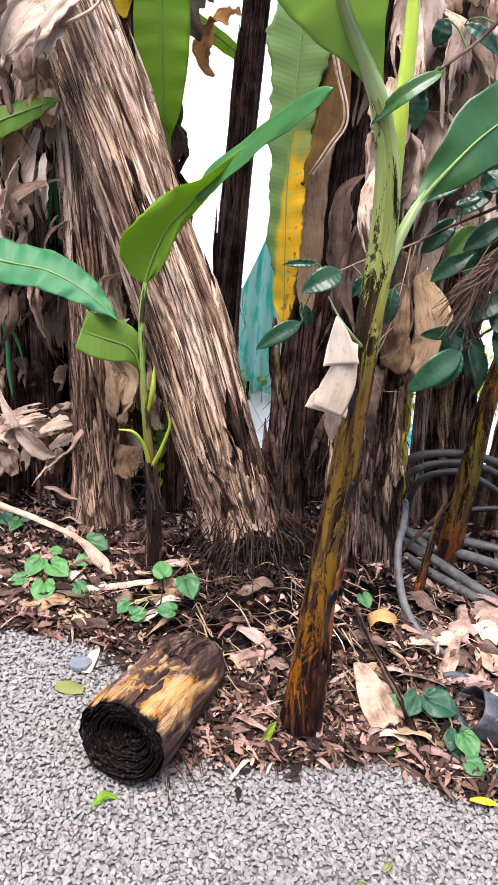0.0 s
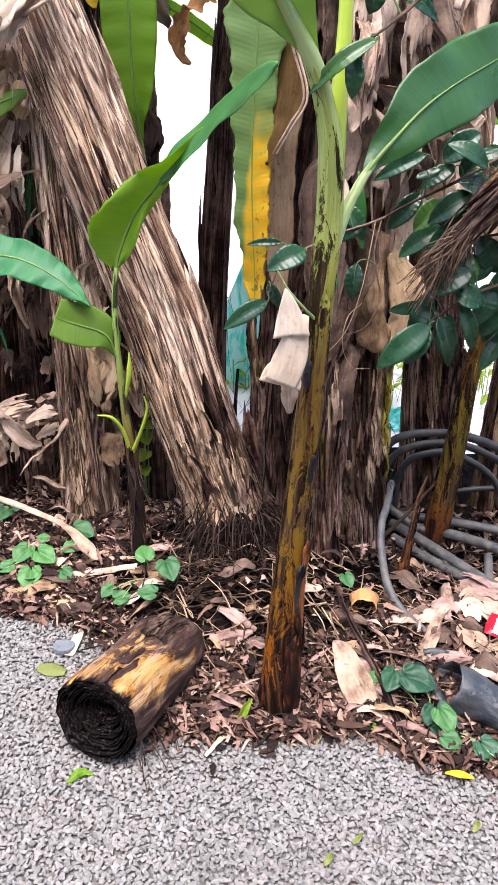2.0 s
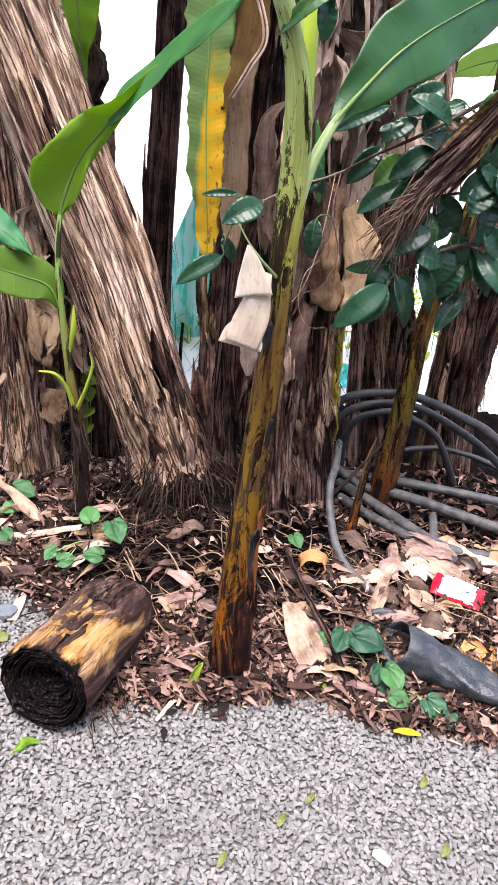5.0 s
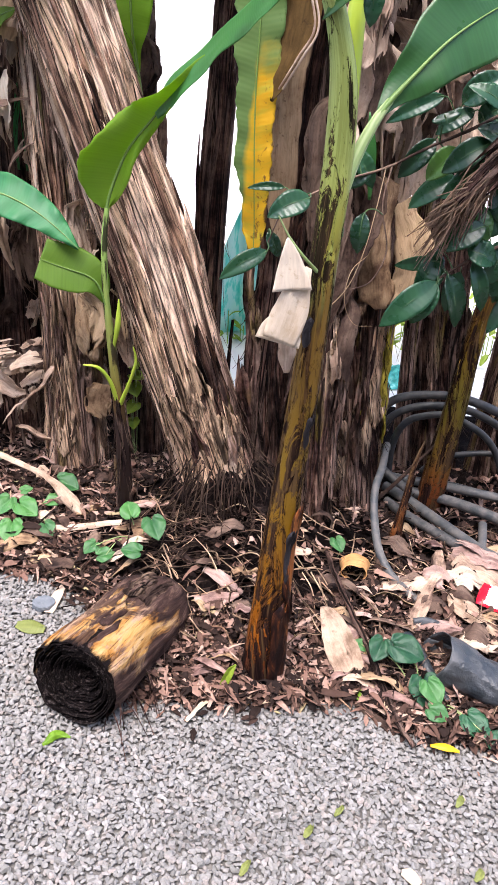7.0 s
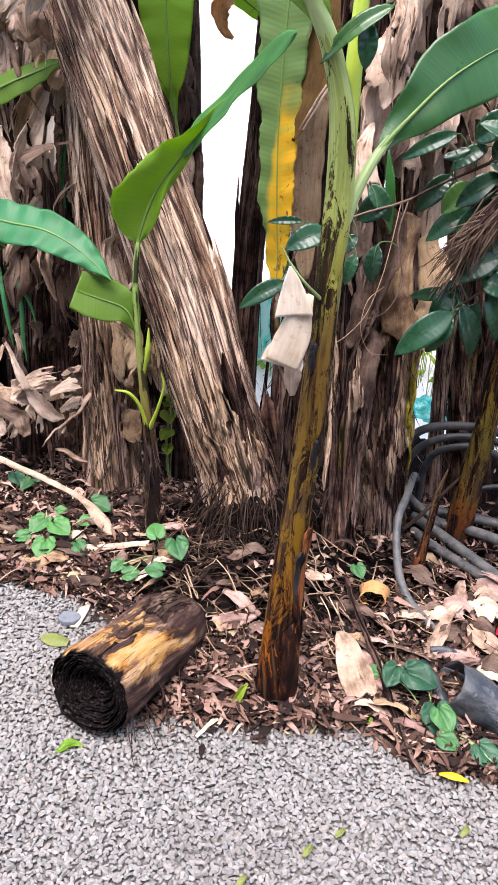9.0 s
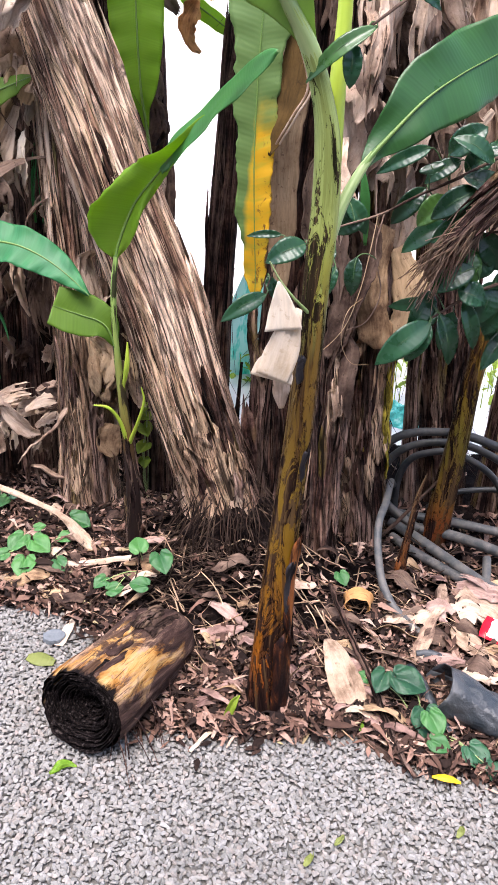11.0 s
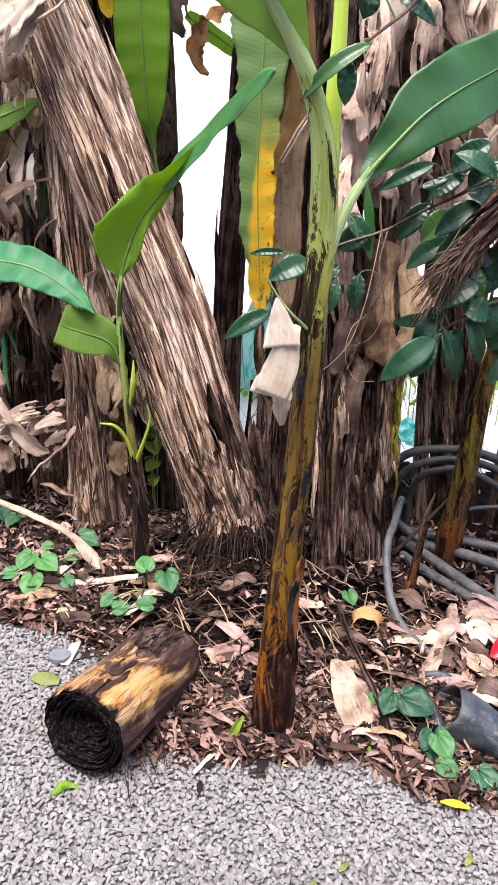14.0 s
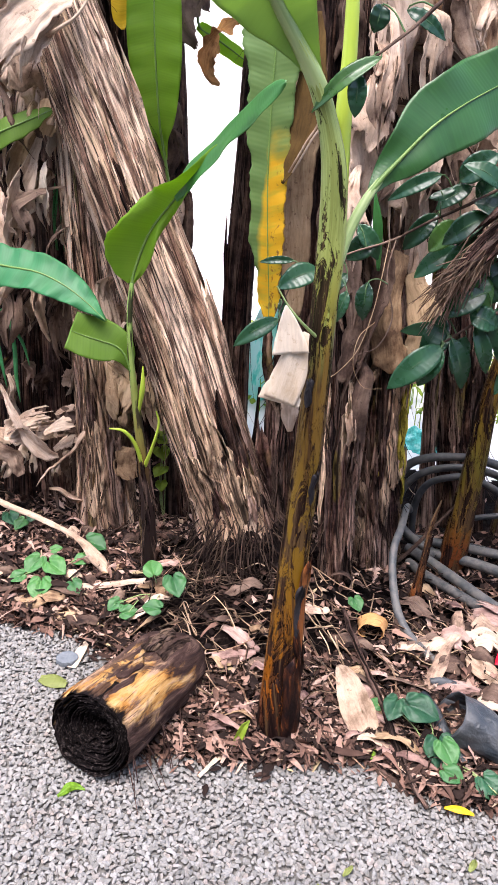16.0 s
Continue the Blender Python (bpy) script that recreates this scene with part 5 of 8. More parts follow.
def scraps(count, seed, xs, ys, zs, length, half, mats, plants):
    """Torn, crumpled bits of dead leaf caught between the stems."""
    rnd = random.Random(seed)
    for i in range(count):
        x, y, z = rnd.uniform(*xs), rnd.uniform(*ys), rnd.uniform(*zs)
        L, h = rnd.uniform(*length), rnd.uniform(*half)
        lean, turn = rnd.gauss(0, 0.35), rnd.uniform(-1.2, 1.2)
        pts = [(x + lean * L * u + rnd.gauss(0, 0.006), y + 0.03 * math.sin(u * 4 + i) + rnd.gauss(0, 0.005), z - L * u, h * (0.35 + math.sin(math.pi * (0.1 + 0.85 * u)) * 0.8)) for u in (0, 0.25, 0.5, 0.75, 1)]
        g = Geo()
        flap(g, pts, [(math.cos(turn), math.sin(turn), 0), (math.cos(turn + 0.8), math.sin(turn + 0.8), 0.1)], seed * 17 + i, 30, 15, 0.45, 0.9, 0.4)
        part("dry_leaf", thicken(crumple(g, 0.006, 18, seed + i), 0.001), rnd.choice(mats), rnd.choice(plants))


edge_plant = STEMS[10][0]
scraps(58, 301, (-0.92, -0.58), (2.42, 2.62), (0.95, 1.95), (0.08, 0.26), (0.007, 0.026), (M_DRY, M_TAN, M_TAN, M_CREAM, M_DRY_DARK, M_DARK), (left_plant, edge_plant))
scraps(16, 302, (-0.95, -0.6), (2.5, 2.68), (0.55, 1.0), (0.08, 0.2), (0.012, 0.03), (M_DRY_DARK, M_DRY_DARK, M_MUD, M_DRY), (left_plant, edge_plant))
scraps(14, 303, (-0.92, -0.56), (2.36, 2.55), (0.3, 0.52), (0.05, 0.12), (0.012, 0.03), (M_DRY, M_TAN, M_DRY_DARK), (left_plant, edge_plant))
scraps(10, 304, (-0.4, -0.3), (2.35, 2.45), (0.45, 1.0), (0.1, 0.2), (0.015, 0.03), (M_DRY, M_PAPER), (left_plant,))
scraps(26, 305, (0.4, 0.82), (2.15, 2.5), (1.25, 1.95), (0.12, 0.3), (0.014, 0.036), (M_DRY, M_TAN, M_PAPER, M_DRY_DARK, M_DRY_DARK), (right_plant,))
scraps(8, 306, (-0.6, -0.5), (2.3, 2.4), (1.55, 1.95), (0.1, 0.2), (0.03, 0.05), (M_DRY, M_TAN), (left_plant,))

# heap of pale leaves at the old trunk's foot
rnd = random.Random(330)
for i in range(13):
    x, y, z = rnd.uniform(-0.9, -0.56), rnd.uniform(2.34, 2.5), rnd.uniform(0.4, 0.52) if i < 14 else rnd.uniform(0.16, 0.24)
    L, h, tip = rnd.uniform(0.08, 0.18), rnd.uniform(0.012, 0.028), rnd.uniform(-0.6, 0.5)
    pts = [(x + L * (u - 0.5), y + rnd.gauss(0, 0.01), z + tip * L * (u - 0.5) + 0.02 * math.sin(u * 3), h * (0.3 + math.sin(math.pi * (0.08 + 0.86 * u)))) for u in (0, 0.25, 0.5, 0.75, 1)]
    g = Geo()
    flap(g, pts, (0.1, rnd.uniform(0.3, 0.9), rnd.uniform(0.2, 0.9)), 3300 + i, 26, 13, 0.4, 0.8, 0.4)
    part("dry_leaf", thicken(crumple(g, 0.005, 20, i), 0.001), rnd.choice((M_DRY, M_TAN, M_DRY, M_DRY_DARK)), left_plant)

# bleached leaf hanging on the young plant
g = Geo()
blade(g, [(0.186, 1.41, 1.13, 0.002), (0.19, 1.4, 1.105, 0.018), (0.193, 1.395, 1.075, 0.032), (0.196, 1.39, 1.045, 0.04)], (1, 0.1, -0.15), (-25, -20), 16, 9, 0.001, 8, 1.2, 0.1)
crease(g, 2, 5, 0.5)
cl = part("dry_leaf", thicken(g, 0.001), M_CREAM, young, "bleached dry leaf folded over itself")
g = Geo()
blade(g, [(0.228, 1.4, 1.08, 0.006), (0.212, 1.385, 1.05, 0.022), (0.2, 1.38, 1.01, 0.034), (0.188, 1.375, 0.97, 0.036), (0.18, 1.375, 0.95, 0.035)], (1, 0.1, 0.12), (12, -10), 20, 9, 0.001, 8, 2.2, 0.08)
crease(g, 2, 8, 0.4)
part("leaf_fold", thicken(g, 0.001), M_CREAM, cl)
g = Geo()
blade(g, [(0.19, 1.392, 0.985, 0.03), (0.183, 1.39, 0.965, 0.04), (0.178, 1.385, 0.945, 0.044)], (1, 0.0, 0.05), (6, -6), 10, 9, 0.001, 8, 4.2, 0.08)
part("leaf_fold", thicken(crumple(g, 0.003, 15, 5.0), 0.001), M_CREAM, cl)
g = Geo()
blade(g, [(0.2, 1.42, 0.96, 0.018), (0.2, 1.42, 0.91, 0.018), (0.203, 1.43, 0.87, 0.006)], (1, 0.2, 0), (20, 20), 12, 7, 0.001, 8, 6.2, 0.3)
part("leaf_fold", thicken(crumple(g, 0.004, 15, 7.0), 0.001), M_DRY, cl)
part("stalk", tube(Geo(), [(0.25, 1.45, 1.06, 0.004), (0.215, 1.41, 1.1, 0.003), (0.186, 1.405, 1.135, 0.002), (0.165, 1.4, 1.17, 0.0015)], 16, 6), M_PET, cl)

# snapped midrib beside the yellowing leaf
for o in (0.0, 0.009):
    part("broken_midrib", tube(Geo(), [(0.175 + o, 2.0, 1.68, 0.004), (0.2 + o, 1.99, 1.59, 0.0035), (0.231 + o, 1.99, 1.485, 0.003), (0.2 + o, 2.0, 1.42, 0.0035), (0.16 + o, 2.03, 1.35, 0.003)], 40, 6), M_DRY, yellow_leaf)

# yellow tip and small leaves high in the clump
draped("leaf_blade", [(-0.39, 2.62, 1.95, 0.03), (-0.395, 2.6, 1.83, 0.03), (-0.398, 2.6, 1.77, 0.025), (-0.392, 2.6, 1.735, 0.006)], (1, 0.1, 0), 10, M_GOLD, STEMS[3][0], "yellow dying leaf tip", 1.0, 0.003)
side_leaf("banana_leaf", [(-0.27, 3.42, 1.86, 0.02), (-0.2, 3.4, 1.81, 0.035), (-0.12, 3.4, 1.76, 0.035), (-0.05, 3.38, 1.71, 0.025), (0.0, 3.36, 1.66, 0.003)], (0.3, 0.3, 0.8), M_LEAF, (15, 15), "small green banana leaf behind the clump", 7.0, [(-0.1, 3.2, 2.3, 0.006), (-0.25, 3.38, 2.0, 0.006)])
side_leaf("banana_leaf", [(-0.85, 2.45, 1.36, 0.02), (-0.8, 2.42, 1.4, 0.045), (-0.72, 2.4, 1.435, 0.045), (-0.63, 2.4, 1.47, 0.032), (-0.54, 2.33, 1.495, 0.003)], (-0.2, 0.4, 0.85), M_LEAF_SMALL, (12, 12), "short green banana leaf among dry ones", 8.0, [(-0.86, 2.86, 1.1, 0.007), (-0.9, 2.6, 1.25, 0.006)])
side_leaf("banana_leaf", [(-0.34, 2.55, 1.8, 0.01), (-0.32, 2.54, 1.72, 0.016), (-0.29, 2.53, 1.62, 0.012), (-0.27, 2.53, 1.55, 0.002)], (1, 0.2, 0.3), M_LEAF, (25, 25), "narrow green banana leaf beside the trunk", 9.0, [(-0.24, 2.75, 2.1, 0.006), (-0.3, 2.6, 1.95, 0.005)])


# ---- rotting log ----
def log():
    ob = thing("log", (-0.13, 1.52, 0.02), "cut rotting banana log with charred hollow end", "log")
    a, b = Vector((-0.222, 1.345, 0.122)), Vector((-0.075, 1.69, 0.085))
    d = (b - a).normalized()
    k = Mat("log_skin", 0.85, 0.1)
    uv = k.uv()
    f1, f2 = k.noise(k.uv(26, 5), 1.0, 7, 0.72, 0.8), k.noise(k.uv(240, 14), 1.0, 6, 0.75, 0.3)
    far = k.calc("ADD", k.calc("MULTIPLY", k.calc("SUBTRACT", k.axis(k.place(), 0), a.x), d.x), k.calc("MULTIPLY", k.calc("SUBTRACT", k.axis(k.place(), 1), a.y), d.y))
    c = k.ramp(f1, [(0.34, (0.03, 0.017, 0.014)), (0.43, (0.16, 0.09, 0.06)), (0.5, (0.34, 0.21, 0.13)), (0.58, (0.45, 0.29, 0.19)), (0.7, (0.14, 0.08, 0.058))])
    c = k.mix(k.ramp(k.noise(k.uv(13, 4), 1.0, 7, 0.72, 0.5), [(0.45, 0.0), (0.5, 0.97)]), c, k.ramp(f1, [(0.34, (0.1, 0.035, 0.01)), (0.43, (0.36, 0.16, 0.035)), (0.52, (0.5, 0.29, 0.1)), (0.58, (0.52, 0.34, 0.17)), (0.68, (0.25, 0.11, 0.035))]))
    wet = k.noise(k.uv(8, 5), 1.0, 7, 0.7, 0.8)
    log_dark = k.ramp(f1, [(0.36, (0.014, 0.008, 0.008)), (0.52, (0.06, 0.034, 0.028)), (0.64, (0.17, 0.105, 0.08))])
    c = k.mix(k.ramp(k.calc("ADD", far, k.calc("MULTIPLY", k.calc("SUBTRACT", wet, 0.5), 0.35)), [(0.2, 0.0), (0.26, 1.0)]), c, log_dark)
    c = k.mix(k.ramp(wet, [(0.54, 0.0), (0.58, 0.9)]), c, log_dark)
    c = k.mix(k.ramp(k.calc("ADD", far, k.calc("MULTIPLY", k.calc("SUBTRACT", f1, 0.5), 0.1)), [(0.0, 1.0), (0.016, 0.0)]), c, (0.006, 0.004, 0.004))
    # Darker round the right flank and towards the underside.
    c = k.mix(k.ramp(k.calc("ADD", k.calc("SUBTRACT", k.axis(uv, 0), 3.39), k.calc("MULTIPLY", k.calc("SUBTRACT", wet, 0.5), 0.3)), [(0.0, 0.0), (0.03, 1.0)]), c, log_dark)
    c = k.mix(k.ramp(f2, [(0.38, 0.9), (0.46, 0.0)]), c, (0.03, 0.015, 0.011))
    k.colour(c)
    k.bump(k.calc("ADD", f1, f2), 1.0, 0.008)
    line = [(*(a + d * t), r) for t, r in ((-0.012, 0.098), (0.03, 0.101), (0.1, 0.1), (0.18, 0.098), (0.26, 0.1), (0.34, 0.092), (0.4, 0.06))]
    part("bark", tube(Geo(), line, 110, 90, 0.1, 2.6, 3.0, 3.0, 1.16, (0, -0.3, -1), False), k.m, ob)
    e = Mat("charred_end", 0.8, 0.05)
    n1, n2 = e.noise(e.uv(30, 260), 1.0, 5, 0.7), e.noise(e.place(120), 1.0, 5, 0.7)
    e.colour(e.mix(e.ramp(n2, [(0.55, 0.0), (0.7, 0.8)]), e.ramp(n1, [(0.3, (0.0015, 0.001, 0.001)), (0.55, (0.005, 0.0035, 0.0035)), (0.75, (0.05, 0.036, 0.034))]), (0.1, 0.08, 0.075)))
    e.bump(e.calc("ADD", n1, n2), 1.0, 0.004)
    A = np.array(d.cross(Vector((0, 0, 1))).normalized())
    B = np.cross(A, np.array(d))
    off = 0.016 * A + 0.014 * B
    for turn in range(13):
        g = Geo()
        n = 110
        P = np.zeros((n, 6, 3))
        U = np.zeros((n, 6, 2))
        w = turn / 12
        for i in range(n):
            th = 2 * math.pi * i / (n - 1) * 1.02 + turn * 2.1
            ct, st = math.cos(th), math.sin(th)
            r = (0.098 - 0.08 * w) * (1 + 0.05 * rough3(ct * 1.5, st * 1.5, w * 2)) + 0.003 * rough3(ct * 3, st * 3, turn) - 0.005 * i / (n - 1)
            out = 0.012 - 0.034 * w * w + 0.009 * rough3(ct * 2.5, st * 2.5, 9 + turn) + 0.006 * rough3(ct * 14, st * 14, turn) + 0.02 * max(0.0, -st) * (1 - w)
            for j in range(6):
                s = 0.07 - (0.07 + out) * j / 5
                P[i, j] = np.array(a) + w * off + (r + 0.0025 * rough3(ct * 9, st * 9, s * 60 + turn)) * (1.1 * ct * A + 0.97 * st * B) + np.array(d) * s
                U[i, j] = (th * r, s)
        g.grid(P, U)
        part("ring", thicken(g, 0.002), e.m, ob)
    part("core", tube(Geo(), [(*(a + d * 0.06), 0.096), (*(a + d * 0.37), 0.075)], 8, 40, 0.05, 3, 3, 2.0), e.m, ob, "black rotten core")
    for i in range(16):
        g = Geo()
        rnd = random.Random(700 + i)
        s0 = rnd.uniform(0, 0.6)
        sheath(g, line, rnd.uniform(1.6, 4.7), rnd.uniform(0.12, 0.5), s0, s0 + rnd.uniform(0.2, 0.38), 0.004, 0.0, 3.0 + 0.011 * i, ragged=0.4, first=(0, -0.3, -1))
        part("strip", thicken(g, 0.002), k.m, ob)
    for i in range(12):
        g = Geo()
        rnd = random.Random(740 + i)
        s0 = rnd.uniform(0.5, 0.72)
        sheath(g, line, rnd.uniform(1.2, 5.0), rnd.uniform(0.3, 0.8), s0, s0 + rnd.uniform(0.2, 0.27), 0.008, 0.004, 90 + i, ragged=0.7, first=(0, -0.3, -1))
        part("strip", thicken(crumple(g, 0.004, 16, i), 0.002), M_FIBRE if i % 2 else M_DARK, ob)
    rnd = random.Random(77)
    g = Geo()
    for i in range(44):
        t = rnd.uniform(0.0, 0.3)
        p = a + d * t + Vector((0.085, -0.03, rnd.uniform(-0.07, 0.0)))
        q = p + Vector((rnd.uniform(-0.04, 0.07), rnd.uniform(-0.11, 0.03), 0))
        tube(g, [(*p, 0.0018), (*((p + q) / 2 + Vector((0, 0, rnd.uniform(-0.02, 0.01)))), 0.0014), (q.x, q.y, height(q.x, q.y) + 0.004, 0.0008)], 8, 4, close=False)
    tagged(part("fibre", g, M_MUD, ob), kind="stuff")
    return ob


log()


# ---- hoses ----
def hose_skin(name, low, high, dust):
    k = Mat(name, 0.5, 0.45)
    n1, n2 = k.noise(k.place(30), 1.0, 5, 0.65), k.noise(k.place(200), 1.0, 3, 0.6)
    k.colour(k.mix(k.ramp(n1, [(0.4, 0.0), (0.7, 0.75)]), k.mix(k.each(), low, high), dust))
    k.rough(k.ramp(n1, [(0.3, 0.4), (0.7, 0.75)]))
    k.bump(k.calc("ADD", n1, k.calc("MULTIPLY", n2, 0.3)), 0.25, 0.002)
    return k.m


M_HOSE = hose_skin("grey_hose", (0.025, 0.028, 0.029), (0.06, 0.064, 0.065), (0.17, 0.15, 0.132))
M_HOSE_DARK = hose_skin("black_hose", (0.01, 0.011, 0.012), (0.025, 0.027, 0.029), (0.08, 0.075, 0.07))
coil = thing("hose_coil", (0.85, 2.2, 0.04), "coil of thick dusty grey hose on litter", "hose")
HOSES = [
    [(0.58, 2.4, 0.06, 0.017), (0.568, 2.37, 0.22, 0.017), (0.576, 2.36, 0.377, 0.017), (0.634, 2.36, 0.439, 0.017), (0.761, 2.36, 0.456, 0.017), (0.884, 2.37, 0.434, 0.018), (1.03, 2.36, 0.376, 0.019), (1.164, 2.34, 0.303, 0.02), (1.35, 2.3, 0.1, 0.02)],
    [(0.6, 2.46, 0.04, 0.016), (0.588, 2.42, 0.197, 0.016), (0.6, 2.42, 0.3, 0.016), (0.662, 2.42, 0.366, 0.016), (0.771, 2.42, 0.393, 0.016), (0.907, 2.42, 0.374, 0.016), (1.071, 2.4, 0.291, 0.017), (1.196, 2.38, 0.201, 0.017), (1.36, 2.3, 0.05, 0.017)],
    [(0.66, 2.47, 0.04, 0.015), (0.653, 2.46, 0.201, 0.015), (0.68, 2.46, 0.292, 0.015), (0.741, 2.46, 0.331, 0.015), (0.85, 2.47, 0.33, 0.015), (1.0, 2.47, 0.24, 0.015), (1.1, 2.46, 0.05, 0.015)],
    [(0.8, 2.56, 0.06, 0.013), (0.865, 2.55, 0.127, 0.013), (1.018, 2.55, 0.155, 0.013), (1.123, 2.5, 0.161, 0.013), (1.231, 2.45, 0.139, 0.013), (1.4, 2.4, 0.06, 0.013)],
    [(0.74, 2.5, 0.05, 0.013), (0.826, 2.45, 0.08, 0.013), (0.987, 2.4, 0.072, 0.013), (1.091, 2.35, 0.06, 0.013), (1.25, 2.28, 0.045, 0.013)],
    [(0.64, 2.46, 0.2, 0.012), (0.61, 2.34, 0.27, 0.012), (0.59, 2.25, 0.29, 0.012), (0.562, 2.13, 0.293, 0.012), (0.537, 2.06, 0.265, 0.012), (0.531, 2.0, 0.213, 0.012), (0.54, 1.92, 0.147, 0.0125), (0.565, 1.85, 0.11, 0.0125), (0.607, 1.79, 0.09, 0.0125), (0.66, 1.73, 0.075, 0.0125), (0.7, 1.71, 0.05, 0.0125)],
    [(0.63, 2.44, 0.1, 0.016), (0.81, 2.38, 0.105, 0.016), (0.97, 2.32, 0.11, 0.016), (1.17, 2.25, 0.105, 0.016), (1.36, 2.2, 0.08, 0.016)],
    [(0.69, 2.32, 0.11, 0.018), (0.835, 2.25, 0.118, 0.018), (0.97, 2.15, 0.12, 0.018), (1.11, 2.08, 0.105, 0.018), (1.3, 2.03, 0.08, 0.018)],
    [(0.63, 2.36, 0.1, 0.018), (0.72, 2.24, 0.098, 0.018), (0.82, 2.09, 0.095, 0.017), (0.895, 1.99, 0.092, 0.017), (0.97, 1.945, 0.092, 0.017), (1.12, 1.93, 0.085, 0.017)],
    [(0.62, 2.26, 0.1, 0.016), (0.67, 2.18, 0.1, 0.016), (0.745, 2.095, 0.097, 0.016), (0.835, 2.0, 0.092, 0.016), (0.93, 1.9, 0.085, 0.016)],
    [(0.56, 2.5, 0.2, 0.015), (0.62, 2.42, 0.14, 0.015), (0.7, 2.36, 0.1, 0.015), (0.82, 2.3, 0.06, 0.015)],
    [(0.91, 2.12, 0.115, 0.014), (0.888, 2.03, 0.1, 0.014), (0.86, 1.97, 0.07, 0.014), (0.84, 1.9, 0.05, 0.014)],
]
for i, row in enumerate(HOSES):
    part("loop", tube(Geo(), [(x, y, z, r * (0.84 if i < 5 else 1.0)) for x, y, z, r in row], 70, 14, 0.03, 1.5, 6.0, i), M_HOSE_DARK if i < 5 else M_HOSE, coil)
stick = thing("stick", (0.59, 2.3, 0.08), "thin grey dry stick leaning on the hose", "stick")
part("branch", tube(Geo(), [(0.585, 2.26, 0.1, 0.007), (0.64, 2.27, 0.16, 0.007), (0.71, 2.28, 0.25, 0.006), (0.76, 2.29, 0.31, 0.005)], 30, 8, 0.1, 2, 10, 4.0), M_DRY_DARK, stick)


# ---- glossy shrub ----
def herb_vein():
    k = Mat("leaf_stalk", 0.5, 0.25)
    k.colour(k.ramp(k.noise(k.place(50), 1.0, 3), [(0.3, (0.03, 0.075, 0.025)), (0.7, (0.09, 0.15, 0.05))]))
    return k.m


def shrub_skin():
    k = Mat("glossy_leaf", 0.3, 0.42)
    lines = k.wave(k.uv(0, 1), 22, 0.4)
    n1 = k.noise(k.place(25), 1.0, 4, 0.6)
    c = k.mix(k.ramp(n1, [(0.3, 0.0), (0.7, 1.0)]), (0.01, 0.045, 0.022), (0.02, 0.075, 0.03))
    c = k.hue(k.mix(k.calc("MULTIPLY", lines, 0.12), c, (0.05, 0.13, 0.06)), 0.5, 1.0, k.ramp(k.each(), [(0.0, 0.5), (1.0, 1.2)]))
    c = k.mix(k.ramp(k.each(), [(0.9, 0.0), (0.97, 0.5)]), c, (0.09, 0.18, 0.015))
    k.colour(c).rough(k.ramp(n1, [(0.3, 0.22), (0.7, 0.36)]))
    k.bump(k.calc("ADD", lines, k.calc("MULTIPLY", k.noise(k.place(60), 1.0, 3), 2.0)), 0.16, 0.0012)
    return k.thin((0.12, 0.3, 0.03), 0.2).m


M_GLOSS = shrub_skin()
M_VEIN = herb_vein()
shrub = thing("shrub", (1.25, 1.95, 0.04), "leafy shrub with dark glossy oval leaves", "shrub")
TWIGS = [
    [(1.25, 1.95, 0.03, 0.016), (1.22, 1.96, 0.7, 0.014), (1.15, 1.95, 1.2, 0.011), (1.0, 1.95, 1.42, 0.008), (0.855, 1.95, 1.422, 0.006), (0.755, 1.92, 1.383, 0.005), (0.67, 1.93, 1.33, 0.0045), (0.597, 1.95, 1.286, 0.004), (0.518, 1.96, 1.247, 0.0035), (0.452, 1.97, 1.207, 0.003)],
    [(0.452, 1.97, 1.207, 0.003), (0.4, 1.94, 1.19, 0.003), (0.33, 1.92, 1.17, 0.0025), (0.25, 1.9, 1.135, 0.0025), (0.19, 1.89, 1.1, 0.002), (0.155, 1.88, 1.02, 0.0015)],
    [(1.2, 1.96, 0.8, 0.01), (1.0, 1.93, 0.98, 0.007), (0.8, 1.88, 1.06, 0.005), (0.68, 1.86, 1.04, 0.004), (0.57, 1.86, 0.965, 0.003)],
    [(1.13, 1.95, 1.25, 0.01), (1.0, 1.85, 1.62, 0.007), (0.75, 1.65, 1.75, 0.005), (0.5, 1.5, 1.7, 0.004), (0.37, 1.43, 1.6, 0.003), (0.31, 1.42, 1.555, 0.002)],
    [(1.1, 1.95, 1.28, 0.008), (0.95, 1.9, 1.25, 0.005), (0.8, 1.87, 1.2, 0.004), (0.68, 1.9, 1.17, 0.003)],
    [(0.44, 1.96, 1.2, 0.002), (0.42, 1.9, 1.12, 0.002), (0.44, 1.88, 1.02, 0.0018), (0.41, 1.86, 0.95, 0.0016), (0.36, 1.84, 0.93, 0.0012)],
]
LINES = [spline(r, 40)[0][:, :3] for r in TWIGS]
for row in TWIGS:
    part("twig", tube(Geo(), row, 50, 8, 0.08, 2, 14, 8.0), M_DRY_DARK, shrub)

